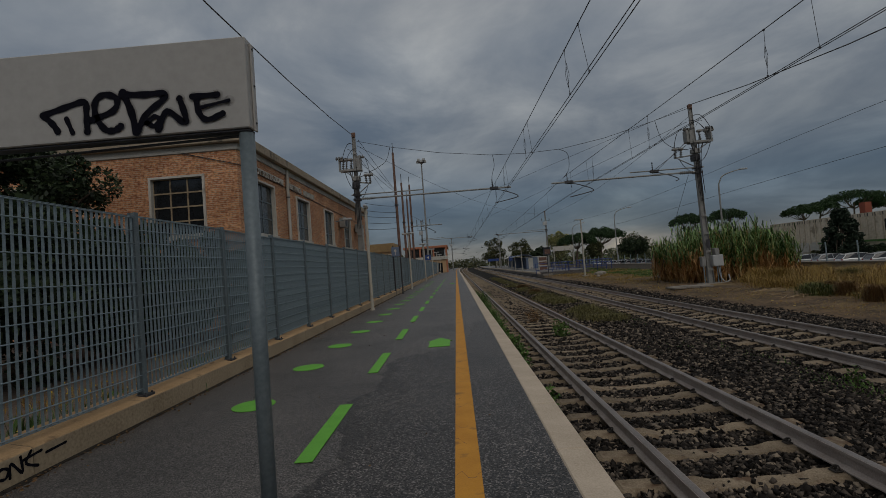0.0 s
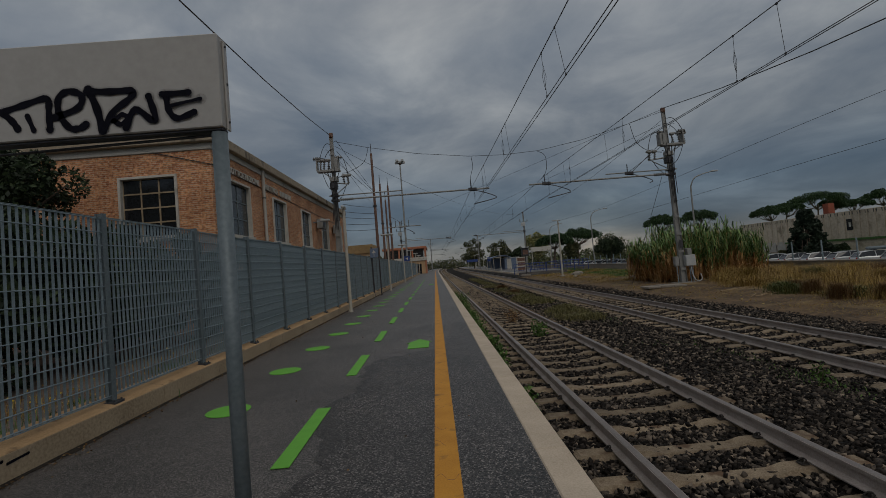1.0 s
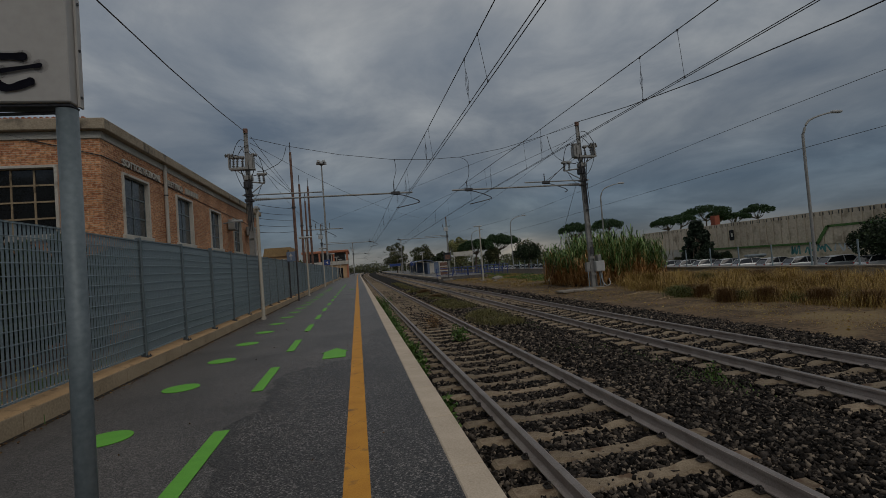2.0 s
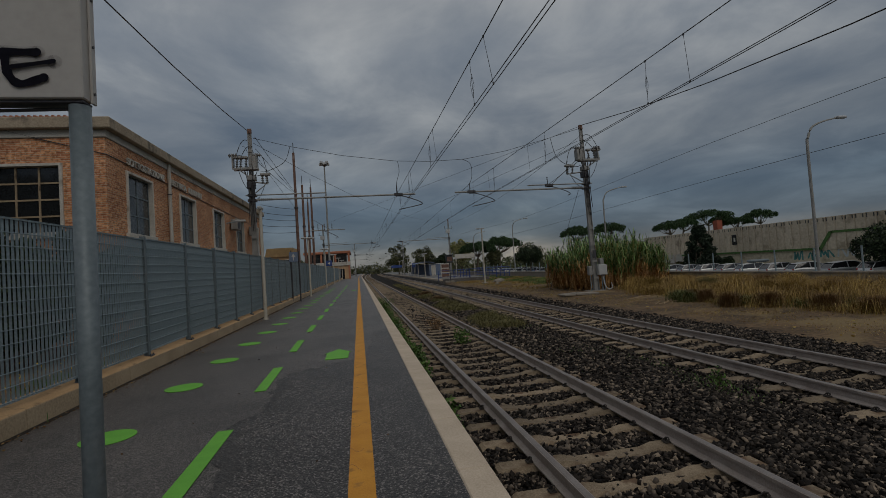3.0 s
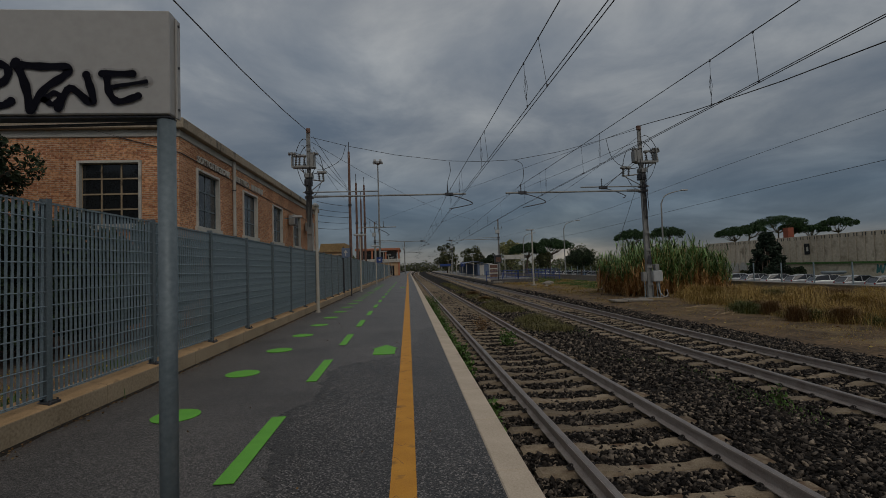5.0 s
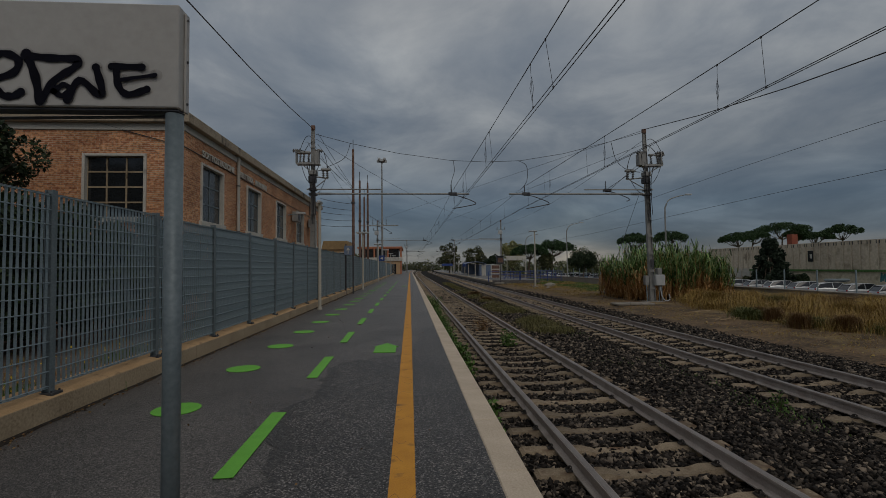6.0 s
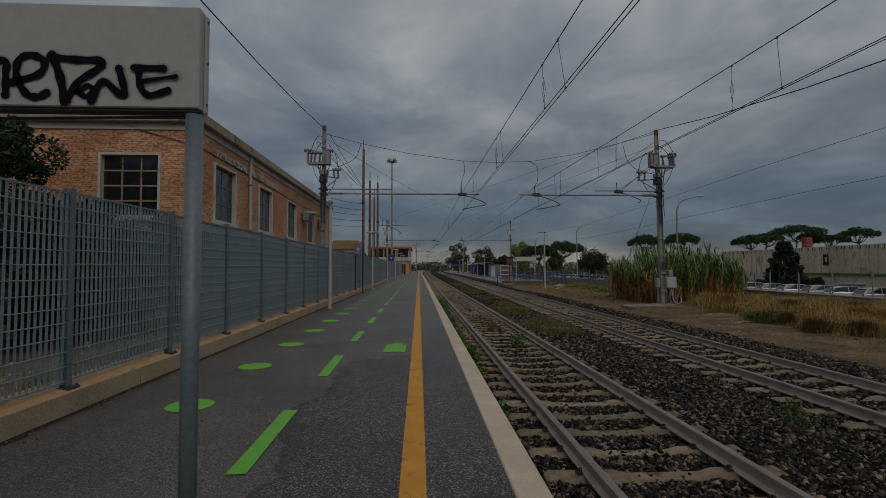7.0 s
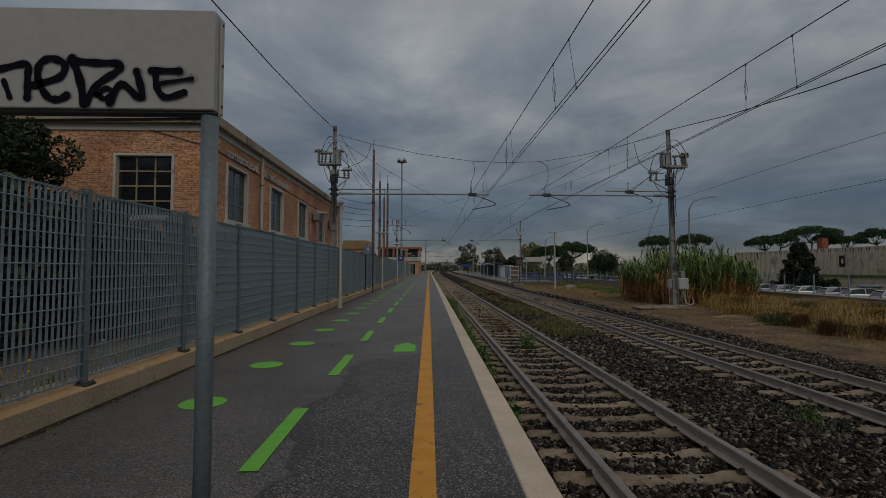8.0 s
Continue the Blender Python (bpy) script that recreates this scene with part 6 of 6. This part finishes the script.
for i, (x, y, w, z0, z1, mat, lab) in enumerate((
        (26.3, 118, 3.0, 1.5, 8.3, LEAF_YELLOW, "loose autumn-yellow tree beside the far platform"),
        (38.0, 100, 2.9, 0.6, 4.7, LEAF_DARK, "broad dark evergreen tree beyond the car park"),
        (31.0, 104, 1.9, 0.4, 4.3, LEAF_OLIVE, "rounded green tree beside the far car park"),
        (11.9, 140, 3.3, 0.4, 8.6, LEAF_OLIVE, "rounded olive-green tree behind the far shelter"),
        (18.7, 132, 3.0, 0.3, 8.2, LEAF_OLIVE, "rounded olive-green tree behind the blue shelter"),
        (22.5, 128, 2.2, 0.0, 4.6, LEAF_DARK, "small dark tree behind the far platform"),
        (44.0, 116, 4.0, 0.2, 5.0, LEAF_OLIVE, "dusty green tree at the car park end"),
        (45.0, 31.8, 3.2, -0.8, 2.5, LEAF_DARK, "dense dark bushy tree in front of factory"),
        (47.5, 26.8, 3.8, -0.4, 4.2, LEAF_DARK, "dense dark bushy tree in front of factory"),
        (51.5, 58.5, 1.3, -2.2, -0.2, LEAF_DARK, "low dark shrub below the factory wall"),
        (46.5, 61.5, 1.0, -2.2, -0.5, LEAF_OLIVE, "low dark shrub below the factory wall"))):
    c, s = rounded(i + 20, w, z0 - LOTZ, z1 - LOTZ, 34) if x > 21 else rounded(i + 20, w, z0 + 0.4, z1 + 0.4, 34)
    tree("leafy_tree", lab, x, y, LOTZ if x > 21 else -0.4, 1.4 + 0.2 * (z1 - z0), c, s, 12000 if y < 40 else 6000, 0.1 + 0.0007 * y, mat, 80 + i, 0.2)

# a dense blue-green fir, tiers of drooping boughs
r = np.random.default_rng(31)
tiers = []
for k in range(15):
    z = 0.6 + (4.9 - LOTZ - 0.6) * k / 15
    w = 2.75 * (1 - k / 15.5) ** 0.75
    for a in r.uniform(0, 2 * np.pi, 9):
        q = r.uniform(0.4, 1.0)
        tiers.append((math.cos(a) * w * q, math.sin(a) * w * q, z - 0.25 * q))
tree("fir_tree", "dense dark blue-green fir before the factory", 48.0, 59.0, LOTZ, 4.6 - LOTZ, np.array(tiers), np.full(len(tiers), 0.42), 14000, 0.16, LEAF_FIR, 32, 0.18, 12, 0.05)

# broad-leaved tree and shrubs behind the fence
c, s = rounded(3, 2.25, 2.2, 5.2, 70)
tree("garden_tree", "dark glossy broad-leaved tree beside the brick building", -9.6, 9.2, -0.05, 2.6, c, s * 0.55, 34000, 0.05, LEAF_DARK, 9, 0.14, 9)
for i, (x, y, w, h) in enumerate(((-6.5, 4.9, 1.1, 2.3), (-7.6, 6.9, 1.4, 2.7), (-6.4, 2.6, 1.2, 2.2), (-9.5, 8.6, 1.6, 2.6), (-8.2, 4.6, 1.6, 2.6), (-6.4, 6.6, 0.95, 2.2), (-6.3, 8.2, 0.95, 2.35), (-6.0, 9.7, 0.95, 2.4), (-5.7, 11.2, 0.9, 2.3), (-7.4, 9.6, 1.2, 2.1), (-7.2, 11.4, 1.0, 2.0))):
    c, s = rounded(60 + i, w, 0.25, h + 0.2, 30)
    t = tree("shrub", "dense dark shrub growing behind the steel fence", x, y, -0.05, 0.7, c, s, 8000, 0.066, LEAF_DARK, 70 + i, 0.05, 6)
    tagged(t, category="shrub", group="shrubs behind the fence")

# giant reeds round the right-hand mast
r = np.random.default_rng(14)
n = 950
rx, ry = r.uniform(12.7, 19.4, n), r.uniform(25.9, 31.0, n)
keep = (ry - 25.8) > 0.9 * np.maximum(0, np.abs(rx - 15.9) - 2.6)
rx, ry = rx[keep], ry[keep]
n = len(rx)
rh = r.uniform(1.9, 3.6, n) * (1 - 0.07 * np.abs(rx - 15.7)) * (0.92 + 0.1 * np.sin(rx * 2.7))
cane = Geo()
pos, lh, lw, ll, dry = [], [], [], [], []
for i in range(n):
    tx, ty = r.normal(0, 0.27, 2)
    cane.tube([(rx[i], ry[i], -0.75), (rx[i] + tx, ry[i] + ty, -0.75 + rh[i])], 0.013, 3, 0.005, caps=False)
    m = 20
    q = np.linspace(0.1, 1.0, m)
    pos.append(np.stack([rx[i] + tx * q, ry[i] + ty * q, -0.75 + rh[i] * q], 1))
    dry.append(q < r.uniform(0.22, 0.5) + 0.2 * (math.sin(rx[i] * 1.9) > 0.1) + 0.25 * (rx[i] < 13.6))
pos, dry = np.concatenate(pos), np.concatenate(dry)
k = len(pos)
v, f = blades(pos, r.uniform(0.3, 0.72, k), r.uniform(0.03, 0.06, k), r.uniform(0.2, 0.6, k), 1.15, r)
idx = np.tile(dry.astype(int), 3)
soup("giant_reeds", v, f, REED_GREEN, "tall green giant reeds with dry brown lower leaves", "reeds", mats=[REED_DRY], index=idx)
reed_canes = soup("reed_canes", np.array(cane.v), np.array(cane.f), REED_DRY, "thin upright canes of giant reed clump", "reeds")


def turf(name, label, mat, n, sample, height, width, seed, droop=0.6, lean=0.45):
    r = np.random.default_rng(seed)
    p = sample(r, n)
    n = len(p)
    h = r.uniform(*height, n) * (0.75 + 0.4 * np.sin(p[:, 0] * 2.3 + 1.1 * np.sin(p[:, 1] * 0.9)) * np.sin(p[:, 1] * 1.7 + 0.6))
    v, f = blades(p, h, r.uniform(*width, n), h * r.uniform(0.1, lean, n) * 1.6, droop, r)
    return soup(name, v, f, mat, label, "grass")


def tufts(centres, spread, z):
    centres = np.array(centres, float)
    def sample(r, n):
        k = r.integers(0, len(centres), n)
        q = centres[k] + r.normal(size=(n, 2)) * spread
        return np.column_stack([q, np.full(n, z)])
    return sample


r = np.random.default_rng(3)
tall = np.column_stack([r.uniform(12.5, 20.3, 420), r.uniform(9.5, 34, 420)])
tall = tall[((tall[:, 0] - 13.2) > np.maximum(0, (tall[:, 1] - 21)) * 0.55) | ((tall[:, 1] < 17.5) & (tall[:, 0] > 12.5 + 0.2 * np.abs(tall[:, 1] - 14)))]
turf("dry_grass", "tall dry yellow-brown grass on the verge", STRAW, 72000, tufts(tall, 0.3, -0.74), (0.15, 0.72), (0.004, 0.009), 21, 1.0, 0.9)
turf("pale_grass", "pale seeding grass stems above dry verge", STRAW_PALE, 8000, tufts(tall[tall[:, 0] > 14.5][::2], 0.35, -0.74), (0.5, 0.95), (0.003, 0.007), 22)
low = np.column_stack([r.uniform(10.2, 14.5, 300), r.uniform(8, 60, 300)])
turf("short_dry_grass", "short sparse dry grass on bare earth", STRAW, 36000, tufts(low, 0.42, -0.735), (0.012, 0.05), (0.006, 0.016), 23, 0.8, 1.2)
turf("verge_green_grass", "low green grass along the retaining wall", WEED, 22000, tufts(np.column_stack([r.uniform(15, 20.4, 120), r.uniform(34, 75, 120)]), 0.5, -0.73), (0.05, 0.22), (0.015, 0.04), 24)
turf("verge_brown_grass", "brown dry grass in front of the low wall", STRAW, 14000, tufts(np.column_stack([r.uniform(11.5, 20, 120), r.uniform(30, 60, 120)]), 0.5, -0.73), (0.05, 0.25), (0.012, 0.03), 25)
feather = tall[(tall[:, 0] > 13.6)]
turf("feathery_grass", "feathery yellow-green grass heads over the dry verge", GOLD, 62000, tufts(feather, 0.3, -0.74), (0.4, 1.1), (0.004, 0.009), 31, 0.9, 0.8)
green = np.array([(12.9, 14.3), (13.1, 14.7), (12.7, 16.5), (12.9, 16.9), (13.7, 12.3), (14.2, 11.2), (13.5, 17.8), (14.3, 18.6), (15.0, 20.5)])
turf("verge_green_tufts", "dark green feathery grass tufts among dry grass", MUTED, 9000, tufts(green, 0.26, -0.74), (0.25, 0.6), (0.006, 0.014), 30, 0.8, 0.7)
mid = [(4.45 + 0.3 * math.sin(2.3 * k), 14.0 + 0.26 * k) for k in range(13)] + [(4.4 + 0.3 * math.sin(1.7 * k), 20.2 + 0.32 * k) for k in range(14)] + [(4.5 + 0.3 * math.sin(k), 27 + 0.9 * k) for k in range(14)] + [(4.6, 41 + 1.5 * k) for k in range(13)]
turf("track_grass", "olive-brown grass growing between the two tracks", OLIVE_GRASS, 34000, tufts(mid, 0.22, -0.74), (0.1, 0.34), (0.005, 0.012), 26)
midg = [(4.75 + 0.3 * math.sin(2 * k), 5.6 + 0.28 * k) for k in range(16)] + [(4.6 + 0.3 * math.sin(2 * k), 13 + 0.8 * k) for k in range(24)]
turf("track_weeds", "low green weeds creeping over the ballast", WEED, 6000, tufts(midg, 0.24, -0.765), (0.03, 0.1), (0.008, 0.02), 27)
turf("yard_grass", "green grass and weeds behind the fence curb", WEED, 18000, tufts(np.column_stack([r.uniform(-4.4, -3.55, 90), r.uniform(0.5, 30, 90)]), 0.16, -0.05), (0.04, 0.26), (0.005, 0.012), 28)
turf("yard_dry_grass", "dry grass behind the fence curb", STRAW, 5000, tufts(np.column_stack([r.uniform(-5.8, -3.6, 60), r.uniform(0.5, 20, 60)]), 0.3, -0.05), (0.04, 0.16), (0.005, 0.012), 29)
fr = np.random.default_rng(41)
fv, ff = leaves(np.column_stack([fr.uniform(-4.3, -3.5, 420), fr.uniform(1, 12, 420), fr.uniform(0.1, 0.42, 420)]), np.full(420, 0.016), fr)
soup("yellow_flowers", fv, ff, FLOWER, "small yellow wildflowers behind the fence curb", "flowers")


def leafy_weed(name, label, x, y, z, w, h, n, mat, seed, size=0.03, feathery=False):
    r = np.random.default_rng(seed)
    t = thing(name, label, "weed", x, y, z)
    g = Geo()
    for k in range(7):
        a = r.uniform(0, 6.28)
        g.tube([(0, 0, 0), (math.cos(a) * w * 0.4, math.sin(a) * w * 0.4, h * 0.6), (math.cos(a) * w * 0.8, math.sin(a) * w * 0.8, h * r.uniform(0.7, 1.0))], 0.006, 4, 0.002, caps=False)
    tagged(part("stem", g, BARK, t), kind="stuff")
    c = r.normal(size=(n, 3)) * [w * 0.5, w * 0.5, h * 0.3] + [0, 0, h * 0.55]
    c[:, 2] = np.clip(c[:, 2], 0.01, h * 1.25)
    if feathery:
        root = np.column_stack([r.normal(size=(n, 2)) * w * 0.32, np.full(n, 0.0)])
        v, f = blades(root, h * r.uniform(0.35, 1.15, n), np.full(n, size * 0.35), w * r.uniform(0.15, 1.1, n), 0.5, r)
    else:
        v, f = leaves(c, np.full(n, size), r)
    soup("foliage", v, f, mat, "", "").parent = t
    return t


r = random.Random(12)
for k, (y, w) in enumerate(((5.75, 0.11), (6.1, 0.08), (7.0, 0.09), (7.9, 0.14), (9.4, 0.17), (9.75, 0.19), (11.2, 0.21), (11.6, 0.16), (12.5, 0.2), (13.7, 0.23), (15.2, 0.22), (16.4, 0.26), (18.0, 0.2), (19.3, 0.28), (22.0, 0.3), (25.5, 0.3))):
    leafy_weed("edge_weed", "green leafy weed growing against the platform edge", 1.02 + r.uniform(-0.08, 0.1), y, -0.76, w, r.uniform(0.28, 0.5) * (0.6 + 2 * w), int(1900 * w), WEED, 100 + k, 0.038)
leafy_weed("track_plant", "small bright green plant between the rails", 2.55, 11.95, -0.74, 0.2, 0.34, 320, WEED, 201, 0.035)
leafy_weed("track_plant", "small brown withered plant between the rails", 2.4, 15.2, -0.74, 0.3, 0.36, 320, RUSSET, 202, 0.03)
leafy_weed("track_plant", "small green seedling standing in the ballast", 4.95, 6.0, -0.72, 0.1, 0.26, 110, WEED, 203, 0.024)
for k, (x, y, w, h) in enumerate(((12.3, 14.0, 0.36, 0.6), (12.9, 15.8, 0.34, 0.6), (13.0, 13.1, 0.4, 0.62), (13.4, 11.6, 0.42, 0.6), (13.6, 10.4, 0.45, 0.55), (13.4, 17.2, 0.36, 0.5), (17.6, 15.0, 0.6, 0.7), (18.6, 19.0, 0.7, 0.8), (4.6, 33, 0.5, 0.4), (4.5, 27.5, 0.45, 0.35))):
    leafy_weed("russet_bush", "dark russet dried bush on the verge", x, y, -0.74, w, h, 2400, RUSSET, 220 + k, 0.02, True)
for k, (x, y, s) in enumerate(((14.2, 33.5, 0.22), (12.6, 42.0, 0.2), (13.6, 45.0, 0.42), (14.1, 46.0, 0.5), (9.0, 5.2, 0.16), (9.15, 5.5, 0.13))):
    rr = np.random.default_rng(300 + k)
    g = Geo().add([tuple(p * s * q) for p, q in zip(ICO_V * [1.2, 1, 0.7], rr.uniform(0.75, 1.15, len(ICO_V)))], [tuple(f) for f in ICO_F])
    ob = new("loose_rock", g.mesh("loose_rock", CONCRETE))
    ob.location = (x, y, -0.72 + 0.25 * s)
    tagged(ob, "pale broken rock lying on the verge", "rock", "loose rocks on the verge")

for k, (x, y) in enumerate(((15.8, 18.4), (17.4, 17.6), (18.8, 16.2), (16.9, 20.6), (19.4, 18.2), (15.6, 23.0), (18.0, 22.0), (19.6, 12.0), (17.2, 13.6), (19.8, 21.5), (16.4, 15.4))):
    leafy_weed("verge_bush", "feathery yellow-green bush among the dry grass", x, y, -0.74, 0.6, 0.6 + 0.05 * (k % 6), 2400, (GOLD, STRAW, GOLD, OLIVE_GRASS)[k % 4], 320 + k, 0.018, True)
dr = random.Random(23)
for k in range(16):
    x, y, a, h = 12.2 + dr.uniform(-0.9, 0.9), 17.8 + dr.uniform(-1.6, 1.8), dr.uniform(-0.5, 1.2), dr.uniform(0.25, 0.8)
    t = thing("broken_cane", "pale broken reed cane lying on bare earth", "cane", x, y, -0.72, "broken canes on the verge", rz=math.degrees(a))
    part("stalk", Geo().tube([(-h, 0, 0.015), (-0.2 * h, dr.uniform(-0.1, 0.1), 0.03), (h, dr.uniform(-0.15, 0.15), 0.05)], 0.014, 6, 0.008), CANE, t)
cover = thing("trench_cover", "dark weathered concrete trench cover beside the mast", "trench cover", 11.5, 23.6, -0.74)
for k in range(3):
    part("slab", Geo().box(-0.95 + 0.66 * k, -0.32 + 0.66 * k, -0.5, 0.45, 0, 0.1 + 0.02 * (k % 2), 0.02), CONCRETE, cover)
part("lifting_ring", Geo().tube([(-0.08, 0, 0.1), (-0.05, 0, 0.15), (0.05, 0, 0.15), (0.08, 0, 0.1)], 0.01, 6), DARKSTEEL, cover)
litter = np.random.default_rng(8)
n = 1500
lx = np.where(litter.uniform(0, 1, n) < 0.94, -3.09 + litter.exponential(0.05, n), litter.uniform(-3.0, 0.5, n))
lv, lf = leaves(np.column_stack([lx, litter.uniform(1.2, 26, n), litter.uniform(0.004, 0.012, n)]), np.full(n, 0.013), litter, 0.9)
soup("leaf_litter", lv, lf, RUSSET, "scattered brown leaf litter along the curb", "leaf litter")

n = 1300
sv, sf = leaves(np.column_stack([litter.uniform(9.9, 15.0, n), litter.uniform(7, 45, n), litter.uniform(-0.735, -0.71, n)]), np.full(n, 0.035), litter, 0.93)
soup("straw_litter", sv, sf, STRAW, "flattened dry straw lying on bare earth", "straw")

# ---- distant tree line and hills of houses ----
r = np.random.default_rng(77)
far_c = np.concatenate([
    np.column_stack([r.uniform(-45, 75, 260), r.uniform(255, 300, 260), r.uniform(-0.5, 3.2, 260)]),
    np.column_stack([r.uniform(30, 130, 220), r.uniform(150, 210, 220), r.uniform(-2.0, 1.4, 220)]),
    np.column_stack([r.uniform(-70, -12, 120), r.uniform(120, 180, 120), r.uniform(0, 4.5, 120)]),
    np.column_stack([r.uniform(100, 300, 220), r.uniform(60, 200, 220), r.uniform(-1.5, 3.5, 220)])])
pts = lumps(r, 36000, far_c, r.uniform(1.5, 3.2, len(far_c)))
v, f = leaves(pts, np.full(len(pts), 0.5), r)
soup("far_woods", v, f, LEAF_OLIVE, "hazy dark green tree line at the horizon", "woods")
